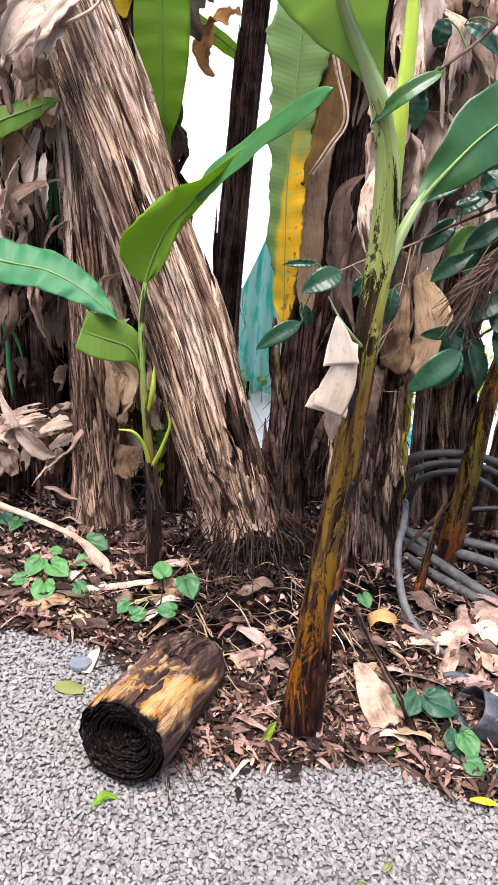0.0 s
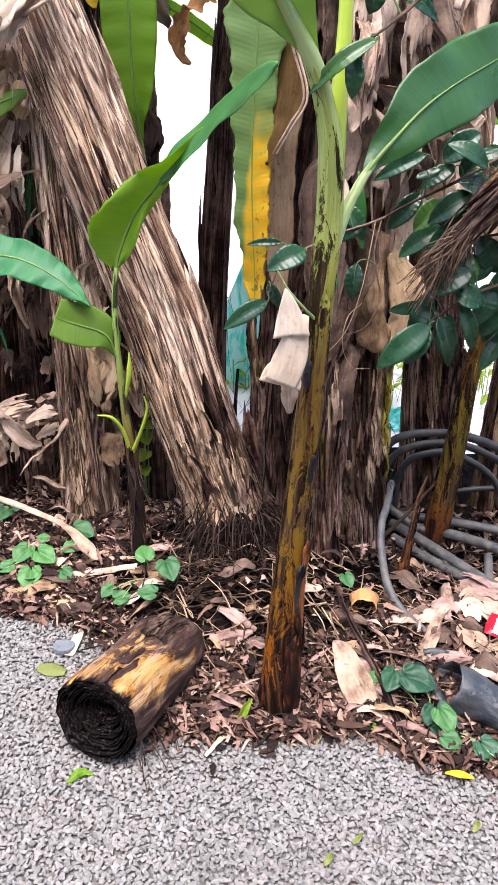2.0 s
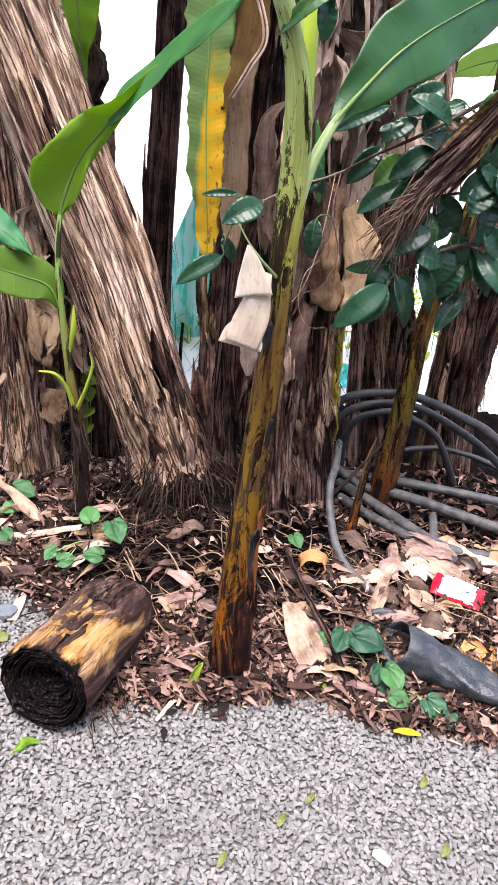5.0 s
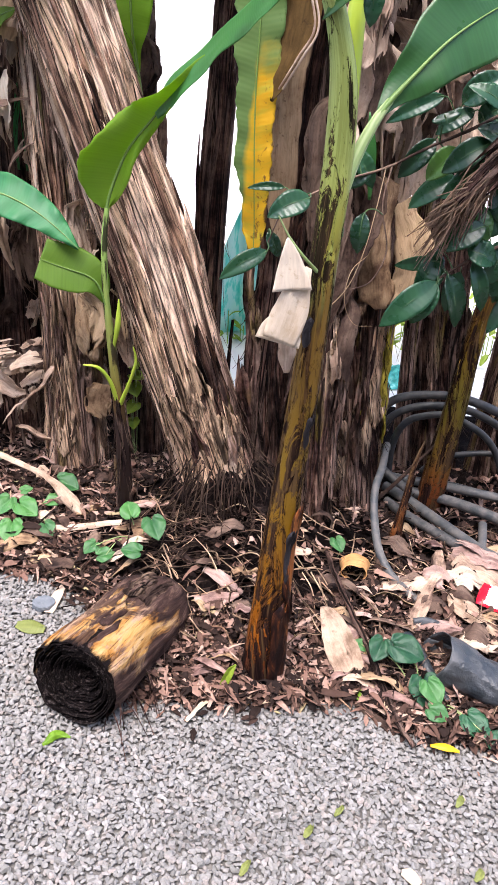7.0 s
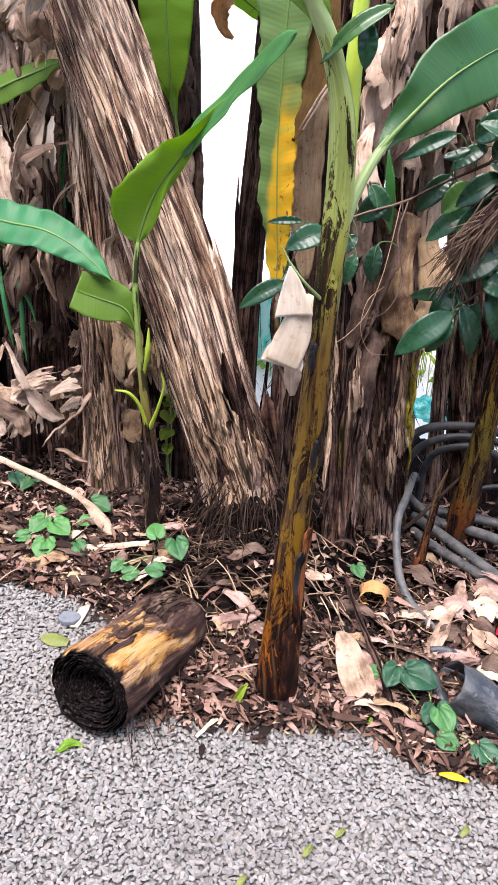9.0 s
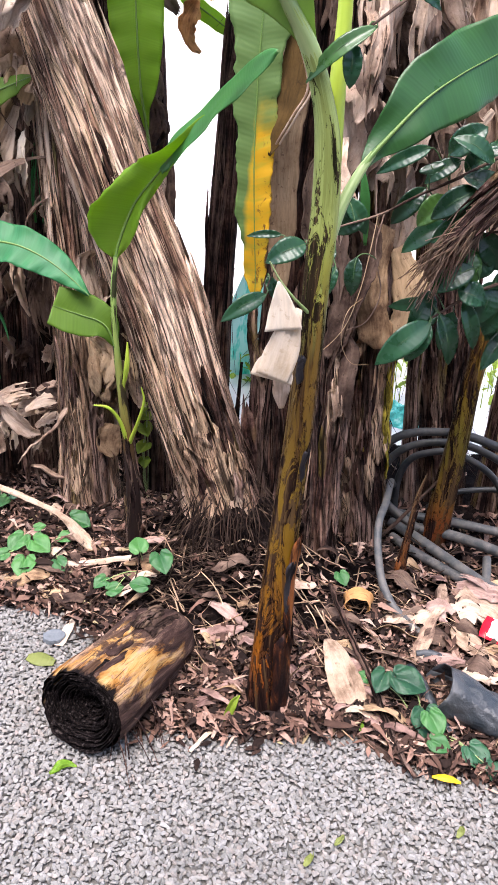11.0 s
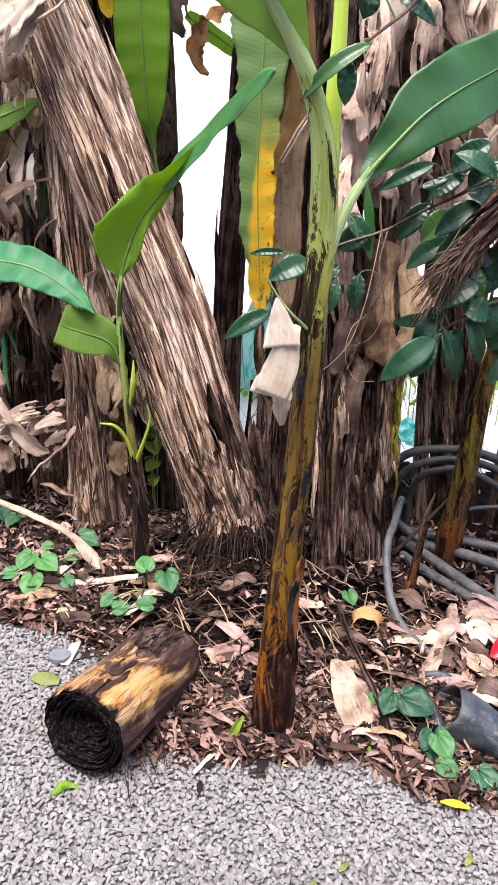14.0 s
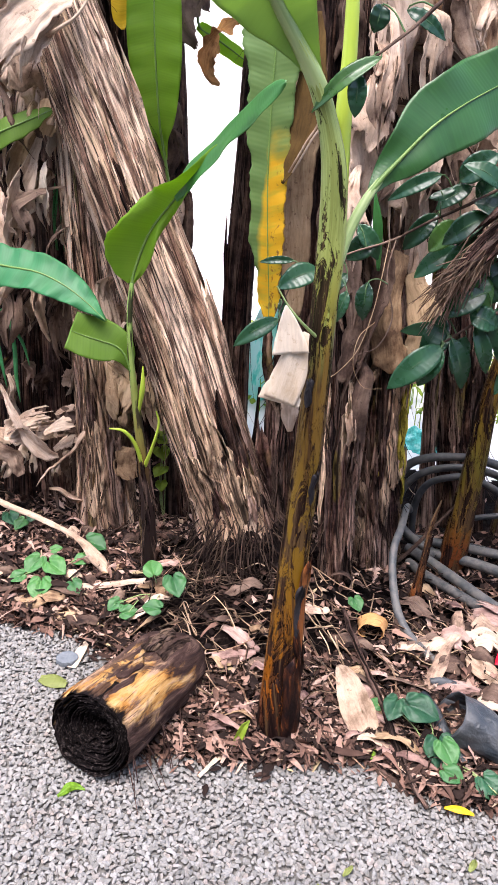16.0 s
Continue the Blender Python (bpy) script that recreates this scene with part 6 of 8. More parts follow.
for row in ([(0.42, 1.92, 1.2, 0.002), (0.405, 1.9, 1.1, 0.0018), (0.39, 1.89, 1.02, 0.0016), (0.36, 1.88, 0.93, 0.0015), (0.31, 1.87, 0.87, 0.0014), (0.27, 1.86, 0.85, 0.001)], [(0.4, 1.9, 1.0, 0.0016), (0.36, 1.86, 0.97, 0.0014), (0.35, 1.85, 0.9, 0.0014), (0.38, 1.86, 0.84, 0.0012), (0.43, 1.88, 0.83, 0.001)]):
    part("tendril", tube(Geo(), [(x, y, z, r * 0.7) for x, y, z, r in row], 40, 6), M_PAPER, shrub, "thin pale tendril")


def shrub_leaf(row, seed):
    bx, by, bz, tx, ty, tz, half = row
    b, t = np.array((bx, by, bz)), np.array((tx, ty, tz))
    rnd = random.Random(seed)
    ax = t - b
    L = np.linalg.norm(ax)
    face = np.array((rnd.uniform(-0.35, 0.35), -1.0, rnd.uniform(0.1, 0.7)))
    side = np.cross(ax / L, face)
    nrm = np.cross(side, ax / L)
    pts = []
    for u in np.linspace(0, 1, 9):
        w = half * (math.sin(math.pi * min(1, u ** 0.85 * 0.985 + 0.01)) ** 0.75) * (1.0 if u < 0.97 else 0.4)
        p = b + ax * u + nrm / np.linalg.norm(nrm) * L * 0.12 * math.sin(math.pi * u) - np.array((0, 0, 1)) * L * 0.06 * u * u
        pts.append((*p, max(w, 0.0008)))
    g = Geo()
    blade(g, pts, side, (rnd.uniform(4, 22), rnd.uniform(4, 22)), 30, 9, 0.0011, 75.0, seed * 0.7, 0.03)
    lf = part("leaf", thicken(g, 0.0006), M_GLOSS, shrub)
    k = min(((np.linalg.norm(l - b, axis=1).min(), i) for i, l in enumerate(LINES)))[1]
    q = LINES[k][np.linalg.norm(LINES[k] - b, axis=1).argmin()]
    part("petiole", tube(Geo(), [(*q, 0.002), (*((q + b) / 2 + np.array((0, 0, 0.01))), 0.0016), (*b, 0.0016), (*(b + ax * 0.5 + nrm / np.linalg.norm(nrm) * L * 0.115), 0.0012), (*(b + ax * 0.93 + nrm / np.linalg.norm(nrm) * L * 0.02 - np.array((0, 0, L * 0.05))), 0.0004)], 16, 5, close=False), M_VEIN, lf)


for i, row in enumerate([(0.326, 1.42, 1.559, 0.212, 1.42, 1.478, 0.016), (0.287, 1.42, 1.534, 0.288, 1.42, 1.467, 0.018), (0.369, 1.5, 1.641, 0.441, 1.5, 1.599, 0.015), (0.322, 1.45, 1.641, 0.311, 1.45, 1.6, 0.019), (0.247, 1.88, 1.131, 0.15, 1.85, 1.092, 0.032), (0.187, 1.9, 1.147, 0.1, 1.9, 1.146, 0.011), (0.155, 1.86, 1.006, 0.045, 1.83, 0.947, 0.023), (0.321, 1.9, 1.119, 0.284, 1.9, 1.076, 0.021), (0.366, 1.8, 1.117, 0.36, 1.8, 1.031, 0.023), (0.321, 1.85, 1.086, 0.3, 1.85, 1.013, 0.018), (0.387, 1.95, 1.21, 0.32, 1.95, 1.153, 0.031), (0.343, 1.95, 1.236, 0.398, 1.95, 1.155, 0.024), (0.155, 1.9, 1.044, 0.185, 1.9, 0.987, 0.017)]):
    shrub_leaf(row, 100 + i)
for i, row in enumerate([(0.531, 1.93, 1.36, 0.408, 1.93, 1.304, 0.02), (0.61, 1.95, 1.333, 0.529, 1.95, 1.282, 0.022), (0.579, 1.95, 1.345, 0.663, 1.95, 1.416, 0.034), (0.624, 1.95, 1.308, 0.686, 1.95, 1.36, 0.031), (0.541, 2.0, 1.263, 0.465, 2.0, 1.178, 0.028), (0.645, 1.9, 1.273, 0.546, 1.9, 1.206, 0.031), (0.678, 1.9, 1.222, 0.552, 1.9, 1.152, 0.034), (0.607, 2.0, 1.182, 0.5, 2.0, 1.108, 0.029), (0.672, 1.9, 1.169, 0.737, 1.9, 1.089, 0.034)]):
    shrub_leaf(row, 130 + i)
for i, row in enumerate([(0.568, 1.85, 0.957, 0.437, 1.82, 0.859, 0.034), (0.565, 1.85, 0.957, 0.517, 1.85, 0.859, 0.028), (0.587, 1.85, 0.98, 0.627, 1.85, 0.857, 0.031), (0.558, 1.88, 1.001, 0.464, 1.88, 0.991, 0.018), (0.624, 1.85, 1.04, 0.695, 1.85, 1.015, 0.034), (0.641, 1.85, 1.013, 0.683, 1.85, 0.9, 0.023), (0.657, 1.85, 1.096, 0.556, 1.85, 1.038, 0.031)]):
    shrub_leaf(row, 150 + i)
for i, row in enumerate([(0.675, 1.9, 1.332, 0.573, 1.9, 1.391, 0.027), (0.713, 1.9, 1.257, 0.61, 1.9, 1.306, 0.034), (0.743, 1.9, 1.334, 0.814, 1.9, 1.409, 0.04), (0.785, 1.85, 1.226, 0.71, 1.85, 1.173, 0.034), (0.717, 1.9, 1.125, 0.639, 1.9, 1.068, 0.035), (0.79, 1.85, 1.108, 0.863, 1.85, 1.026, 0.035), (0.762, 1.9, 1.013, 0.716, 1.9, 0.924, 0.033), (0.782, 1.85, 1.326, 0.744, 1.85, 1.225, 0.033), (0.587, 1.95, 1.25, 0.523, 1.95, 1.181, 0.031), (0.662, 1.95, 1.212, 0.6, 1.95, 1.128, 0.031)]):
    shrub_leaf(row, 170 + i)
rnd = random.Random(5)
for i in range(64):
    line = LINES[rnd.choice((0, 0, 2, 3, 4, 4))]
    q = line[int(rnd.uniform(0.35, 0.8) * 39)] + np.array([rnd.uniform(-0.03, 0.03) for _ in range(3)])
    if q[0] < 0.62:
        continue
    shrub_leaf((*q, q[0] + rnd.uniform(-0.11, 0.11), q[1] + rnd.uniform(-0.07, 0.05), q[2] + rnd.uniform(-0.12, 0.05), rnd.uniform(0.024, 0.036)), 200 + i)

for i in range(26):
    x = rnd.uniform(0.52, 1.05)
    y = rnd.uniform(1.84, 2.0)
    z = (1.2 + 0.25 * (x - 0.5) + rnd.uniform(-0.1, 0.16)) if i % 3 else (0.98 + 0.12 * (x - 0.5) + rnd.uniform(-0.1, 0.08))
    shrub_leaf((x, y, z, x + rnd.uniform(-0.1, 0.06), y - rnd.uniform(0.0, 0.05), z - rnd.uniform(0.02, 0.11), rnd.uniform(0.022, 0.034)), 330 + i)

# frayed dead leaf stalk
M_STRAND = bark("brown_strand", (0.3, 0.2, 0.14), (0.16, 0.1, 0.07), (0.04, 0.024, 0.018), 0.42)
fray = thing("dead_leaf_stalk", (0.712, 1.86, 1.285), "frayed brown dead banana stalk among leaves", "banana stalk")
STALK = [(1.2, 2.3, 1.75, 0.02), (0.95, 1.95, 1.55, 0.022), (0.8, 1.86, 1.398, 0.024), (0.712, 1.86, 1.285, 0.025), (0.64, 1.86, 1.205, 0.026), (0.585, 1.855, 1.14, 0.02)]
part("stalk", tube(Geo(), STALK, 60, 20, 0.25, 3, 4, 3.0), M_MUD, fray)
for i in range(7):
    g = Geo()
    sheath(g, STALK, FRONT + (i - 3) * 0.55, 0.7, 0.3 + 0.05 * (i % 3), 0.97, 0.004, 0.02, 720.0 + i, n=30, m=7, ragged=0.5)
    part("leaf_sheath", thicken(g), (M_MUD, M_DARK)[i % 2], fray)
rnd = random.Random(9)
g = Geo()
end, way = np.array(STALK[-1][:3]), unit(np.array(STALK[-1][:3]) - np.array(STALK[-2][:3]))
for i in range(260):
    s = end + np.array([rnd.gauss(0, 0.013) for _ in range(3)]) - way * rnd.uniform(-0.02, 0.12)
    e = s + (way + np.array((0.15, 0, -0.7)) * rnd.random()) * rnd.uniform(0.04, 0.11) + np.array([rnd.gauss(0, 0.018) for _ in range(3)])
    tube(g, [(*s, 0.002), (*((s + e) / 2 + np.array([rnd.gauss(0, 0.005) for _ in range(3)])), 0.0016), (*e, 0.0007)], 6, 4, close=False)
tagged(part("fibre", g, M_STRAND, fray), kind="stuff")

hang([(0.36, 2.12, 1.0, -0.01, -0.3, 0.03), (0.42, 2.12, 1.12, -0.01, -0.28, 0.028), (0.4, 2.1, 0.8, 0.0, -0.25, 0.02), (0.33, 2.12, 1.2, 0.0, -0.3, 0.03), (0.28, 2.2, 1.3, 0.0, -0.4, 0.03)], [M_DRY_DARK], 79)


# ---- things on the ground ----
M_SCRAP = leaf("wilted_leaf", (0.14, 0.17, 0.04), (0.18, 0.2, 0.06), (0.26, 0.27, 0.08), 0.6, 60, 0.2, 0.5)
def herb_skin(name, low, high, glow):
    k = Mat(name, 0.4, 0.45)
    u = k.noise(k.place(40), 1.0, 4, 0.6)
    c = k.mix(k.each(), low, high)
    k.colour(k.mix(k.ramp(u, [(0.35, 0.0), (0.7, 0.4)]), c, glow))
    k.bump(k.noise(k.place(120), 1.0, 4), 0.8, 0.003)
    return k.thin(glow, 0.3).m


M_HERB = herb_skin("creeper_leaf", (0.025, 0.11, 0.035), (0.075, 0.23, 0.055), (0.1, 0.25, 0.07))
M_HERB_DARK = herb_skin("dark_creeper_leaf", (0.012, 0.06, 0.03), (0.025, 0.1, 0.045), (0.05, 0.15, 0.06))


def heart(at, size, turn, seed, tilt=0.45):
    """A heart-shaped creeper leaf, its centre and the way it points on the ground."""
    rnd = random.Random(seed)
    n, m = 18, 21
    P = np.zeros((n, m, 3))
    U = np.zeros((n, m, 2))
    f = np.array((math.cos(turn), math.sin(turn), 0))
    s = np.array((-f[1], f[0], 0))
    up = np.array((0, -tilt, 1.0))
    up = up / np.linalg.norm(up)
    f = unit(f - up * np.dot(f, up))
    s = np.cross(up, f)
    for i in range(n):
        u = i / (n - 1)
        w = 0.52 * (math.sin(math.pi * (0.1 + 0.9 * u) ** 0.75) ** 0.8 if u < 1 else 0.0) + 0.0
        for j in range(m):
            c = j / (m - 1) * 2 - 1
            lobe = -0.18 * (1 - u) ** 3 * math.sin(min(1, abs(c) * 1.6) * math.pi * 0.6)
            x = (u - 0.4) + lobe
            y = c * w
            z = 0.12 * abs(math.sin(3.4 * math.atan2(y, x + 0.62))) * (1 - 0.4 * u) + 0.1 * abs(y) - 0.22 * (u - 0.4) ** 2 + 0.03 * math.sin(u * 16 + abs(c) * 6) * abs(c) * 0.5 + 0.03 * rough3(u * 3, c * 2, seed)
            P[i, j] = np.array(at) + size * (x * f + y * s + z * up)
            U[i, j] = (y * size, x * size)
    return Geo().grid(P, U)


def creeper(label, rows, root, seed, mats=(M_HERB,)):
    ob = thing("creeper", (root[0], root[1], height(*root)), label, "creeper", "heart-leaved creepers")
    rnd = random.Random(seed)
    for i, (x, y, lift, size, turn) in enumerate(rows):
        z = height(x, y) + lift + 0.022
        lf = part("leaf", thicken(heart((x, y, z), size, turn, seed + i), 0.0006), mats[i % len(mats)], ob)
        g0 = height(*root)
        part("petiole", tube(Geo(), [(root[0], root[1], g0 - 0.005, 0.0018), ((root[0] + x) / 2 + rnd.uniform(-0.015, 0.015), (root[1] + y) / 2, (g0 + z) / 2 + 0.02, 0.0016), (x, y, z, 0.0012)], 14, 5), M_PET, lf)
    return ob


creeper("bright heart-leaved creeper at the litter's edge", [(-0.62, 2.07, 0.03, 0.07, -2.0), (-0.54, 2.05, 0.04, 0.072, -0.6), (-0.44, 2.16, 0.045, 0.075, -0.4), (-0.57, 1.97, 0.025, 0.075, -1.5), (-0.475, 2.11, 0.02, 0.05, -2.6), (-0.46, 1.99, 0.02, 0.05, -0.9), (-0.56, 2.12, 0.05, 0.035, 0.5), (-0.66, 2.02, 0.02, 0.05, -2.6)], (-0.53, 2.1), 11)
creeper("heart-leaved creeper climbing over the log", [(-0.197, 1.93, 0.07, 0.058, 1.9), (-0.11, 1.83, 0.08, 0.068, -1.2), (-0.168, 1.78, 0.06, 0.052, 3.0), (-0.305, 1.88, 0.035, 0.045, -2.2), (-0.255, 1.85, 0.02, 0.05, 0.3)], (-0.17, 1.92), 13)
creeper("dark round-leaved creeper beside black plastic", [(0.5, 1.53, 0.06, 0.06, -2.0), (0.566, 1.52, 0.065, 0.08, -0.4), (0.613, 1.44, 0.02, 0.085, -1.4), (0.618, 1.42, 0.05, 0.06, -1.2), (0.625, 1.375, 0.03, 0.05, -0.5), (0.715, 1.36, 0.015, 0.065, -1.0), (0.745, 1.33, 0.01, 0.04, -1.8)], (0.6, 1.46), 17, (M_HERB_DARK, M_HERB_DARK, M_HERB_DARK, M_HERB, M_HERB, M_HERB_DARK, M_HERB_DARK))
creeper("tiny bright seedling in the litter", [(0.462, 1.57, 0.03, 0.034, 2.4), (0.468, 1.56, 0.02, 0.022, 0.2)], (0.466, 1.565), 19)
creeper("tiny bright seedling in the litter", [(0.42, 1.9, 0.03, 0.045, -1.2)], (0.422, 1.905), 23)
creeper("dark seedling in deep litter", [(-0.78, 2.3, 0.04, 0.06, -1.0), (-0.74, 2.28, 0.03, 0.05, -2.0), (-0.7, 2.3, 0.05, 0.04, 0.4)], (-0.75, 2.31), 29, (M_HERB_DARK, M_HERB))
creeper("sunlit lime seedling behind the sapling", [(-0.272, 2.5, 0.27, 0.06, -1.2), (-0.262, 2.5, 0.32, 0.05, -0.4), (-0.28, 2.49, 0.2, 0.055, -2.0), (-0.268, 2.5, 0.36, 0.04, 1.0), (-0.275, 2.49, 0.14, 0.045, -1.4)], (-0.272, 2.52), 31, (M_LIME,))


def lying(name, pts, side, mat, label, category, seed, fold=(15, 15), amp=0.006, wave=0.002, notch=0.15, n=26, m=9, thick=0.001, group="fallen leaves"):
    """A leaf that lies on the ground; heights in the rows are above the soil."""
    rows = [(x, y, height(x, y) + z, w) for x, y, z, w in pts]
    g = Geo()
    blade(g, rows, side, fold, n, m, wave, 8.0, seed, notch)
    crumple(g, amp, 22.0, seed)
    ob = part(name, thicken(g, thick), mat)
    return tagged(ob, label, category, group)


g = flap(Geo(), [(x, y, height(x, y) + z, w) for x, y, z, w in ((0.362, 1.655, 0.07, 0.006), (0.372, 1.63, 0.085, 0.02), (0.39, 1.585, 0.08, 0.037), (0.415, 1.53, 0.06, 0.045), (0.436, 1.485, 0.035, 0.034), (0.448, 1.445, 0.02, 0.012))], (0.85, 0.4, 0.1), 4507, 30, 13, 0.12, 0.15, 0.1)
tagged(part("fallen_leaf", thicken(crumple(g, 0.004, 20, 1.0), 0.001), M_TAN), "pale torn dry leaf on dark litter", "dry leaf", "fallen leaves")
g = Geo()
n1, n2 = 40, 12
P, U = np.zeros((n1, n2, 3)), np.zeros((n1, n2, 2))
for i, j in itertools.product(range(n1), range(n2)):
    a, w = radians(-40 + 285 * i / (n1 - 1)), j / (n2 - 1)
    r = 0.03 + 0.008 * w + 0.006 * rough3(i * 0.12, w * 2, 3.0) - 0.00016 * i
    edge = 0.012 * rough3(i * 0.16, 4.0, 1.0 + (j > 5)) * abs(w - 0.5) * 2
    P[i, j] = (0.452 + 1.25 * r * math.cos(a) + 0.012 * w, 1.8 - 0.02 + 0.075 * w + edge, height(0.452, 1.8) + 0.062 + r * math.sin(a) - 0.02 * w)
    U[i, j] = (w * 0.075, i * 0.004)
g.grid(P, U)
tagged(part("fallen_leaf", thicken(g, 0.001), M_ORANGE), "curled orange-brown leaf with a hole", "dry leaf", "fallen leaves")
lying("fallen_leaf", [(0.72, 1.94, 0.07, 0.02), (0.7, 1.86, 0.06, 0.035), (0.65, 1.77, 0.05, 0.03), (0.61, 1.69, 0.035, 0.045), (0.57, 1.63, 0.02, 0.02)], (0.7, -0.4, 0.5), M_DRY, "twisted tan dry leaf beside the hose", "dry leaf", 3.0, (35, 20))
lying("fallen_leaf", [(0.78, 1.93, 0.06, 0.04), (0.84, 1.88, 0.05, 0.06), (0.9, 1.83, 0.04, 0.05), (0.95, 1.8, 0.03, 0.02)], (0.5, 0.8, 0.2), M_DRY, "broad grey-tan dry leaf on litter", "dry leaf", 4.0)
lying("fallen_leaf", [(0.92, 1.98, 0.07, 0.03), (0.99, 1.92, 0.06, 0.05), (1.07, 1.88, 0.05, 0.05), (1.15, 1.85, 0.03, 0.03)], (0.4, 0.8, 0.3), M_DRY, "folded olive-grey dry leaf near hoses", "dry leaf", 5.0, (25, 40))
lying("fallen_leaf", [(0.84, 1.56, 0.04, 0.02), (0.89, 1.53, 0.035, 0.045), (0.95, 1.5, 0.03, 0.05), (1.02, 1.47, 0.02, 0.02)], (0.4, 0.8, 0.2), M_ORANGE, "orange-brown fallen leaf at the edge", "dry leaf", 6.0)
lying("fallen_leaf", [(0.73, 1.77, 0.05, 0.015), (0.76, 1.72, 0.045, 0.035), (0.8, 1.68, 0.04, 0.03), (0.84, 1.65, 0.02, 0.01)], (0.7, 0.6, 0.1), M_TAN, "pale strip of dry leaf on litter", "dry leaf", 7.0)
lying("fallen_leaf", [(0.41, 1.455, 0.012, 0.012), (0.45, 1.42, 0.018, 0.017), (0.49, 1.38, 0.016, 0.015), (0.525, 1.345, 0.01, 0.012)], (0.7, 0.6, 0.3), M_DRY_DARK, "folded brown dry strip on gravel", "dry leaf", 8.0, (45, 40))
lying("fallen_leaf", [(-0.38, 1.67, 0.01, 0.014), (-0.372, 1.72, 0.018, 0.016), (-0.365, 1.78, 0.014, 0.012)], (1, 0.1, 0.1), M_TAN, "flat pale bark strip on gravel", "dry leaf", 9.0, (4, 4), 0.002)
lying("fallen_leaf", [(0.0, 1.43, 0.015, 0.01), (0.04, 1.42, 0.018, 0.028), (0.08, 1.415, 0.012, 0.01)], (0.1, 1, 0.2), M_CREAM, "tan oval fallen leaf on gravel", "dry leaf", 10.0)
lying("fallen_leaf", [(-0.11, 1.42, 0.012, 0.008), (-0.07, 1.415, 0.016, 0.02), (-0.035, 1.42, 0.012, 0.008)], (0.1, 1, 0.2), M_PINK, "pinkish fallen leaf at the gravel edge", "dry leaf", 11.0)
lying("fallen_leaf", [(0.03, 1.33, 0.012, 0.004), (0.075, 1.39, 0.018, 0.006), (0.12, 1.45, 0.016, 0.004)], (0.8, -0.5, 0.1), M_CREAM, "thin pale stalk on gravel", "dry leaf", 12.0)
lying("fallen_leaf", [(-0.28, 1.235, 0.012, 0.004), (-0.262, 1.25, 0.02, 0.012), (-0.245, 1.262, 0.016, 0.009), (-0.225, 1.262, 0.008, 0.002)], (0.3, 0.9, 0.4), M_LEAF, "small green leaf fallen on gravel", "leaf", 13.0, (30, 30), 0.001)
lying("fallen_leaf", [(0.6, 1.308, 0.02, 0.003), (0.632, 1.3, 0.026, 0.01), (0.665, 1.295, 0.02, 0.003)], (0.1, 1, 0.2), M_GOLD, "bright yellow fallen leaf on gravel", "leaf", 14.0, (15, 15), 0.001)
lying("fallen_leaf", [(0.44, 1.42, 0.03, 0.004), (0.465, 1.445, 0.035, 0.014), (0.495, 1.47, 0.03, 0.012), (0.515, 1.485, 0.02, 0.003)], (-0.6, 0.7, 0.4), M_LEAF, "fresh green leaf lying on the litter", "leaf", 15.0, (15, 10), 0.001)
lying("fallen_leaf", [(-0.45, 1.61, 0.012, 0.01), (-0.415, 1.605, 0.016, 0.024), (-0.37, 1.6, 0.012, 0.012)], (0.1, 1, 0.1), M_SCRAP, "flat yellow-green leaf on gravel", "leaf", 16.0, (8, 8), 0.002)
lying("fallen_leaf", [(0.105, 1.42, 0.01, 0.003), (0.112, 1.43, 0.04, 0.012), (0.125, 1.44, 0.07, 0.011), (0.14, 1.445, 0.085, 0.002)], (0.9, 0.2, 0.1), M_LIME, "lime-green sprout at the gravel edge", "seedling", 17.0, (30, 30), 0.001)
for i, (x, y) in enumerate([(0.374, 1.121), (0.639, 1.001), (0.639, 1.166), (0.308, 1.069), (0.18, 0.98)]):
    lying("fallen_leaf", [(x - 0.012, y - 0.012, 0.012, 0.003), (x, y, 0.018, 0.009), (x + 0.006, y + 0.018, 0.012, 0.003)], (0.9, 0.2, 0.3), M_SCRAP, "scrap of green leaf on gravel", "leaf", 20.0 + i, (25, 20), 0.002)
lying("dead_leaf_stalk", [(-1.05, 2.36, 0.16, 0.011), (-0.857, 2.3, 0.14, 0.011), (-0.625, 2.2, 0.12, 0.01), (-0.5, 2.15, 0.1, 0.01), (-0.42, 2.1, 0.06, 0.025), (-0.37, 2.05, 0.03, 0.012)], (0.3, 0.8, 0.6), M_TAN, "long bleached dead leaf stalk lying on litter", "banana stalk", 30.0, (35, 35), 0.003, 0.001, 0.05, 50, 7, 0.004)
lying("dead_leaf_stalk", [(-0.6, 2.0, 0.03, 0.01), (-0.42, 1.995, 0.04, 0.012), (-0.23, 1.97, 0.03, 0.009)], (0.1, 0.8, 0.5), M_DRY, "short tan dead stalk lying on litter", "banana stalk", 31.0, (30, 30), 0.003, 0.001, 0.05, 30, 7, 0.004)
lying("dead_leaf_stalk", [(0.375, 1.83, 0.08, 0.006), (0.42, 1.7, 0.075, 0.007), (0.468, 1.58, 0.06, 0.007), (0.5, 1.46, 0.05, 0.007), (0.528, 1.36, 0.035, 0.006), (0.56, 1.3, 0.018, 0.004)], (0.8, 0.3, 0.5), M_DARK, "long dark dead stalk trailing onto gravel", "banana stalk", 32.0, (30, 30), 0.004, 0.001, 0.1, 50, 7, 0.004)
rnd = random.Random(88)
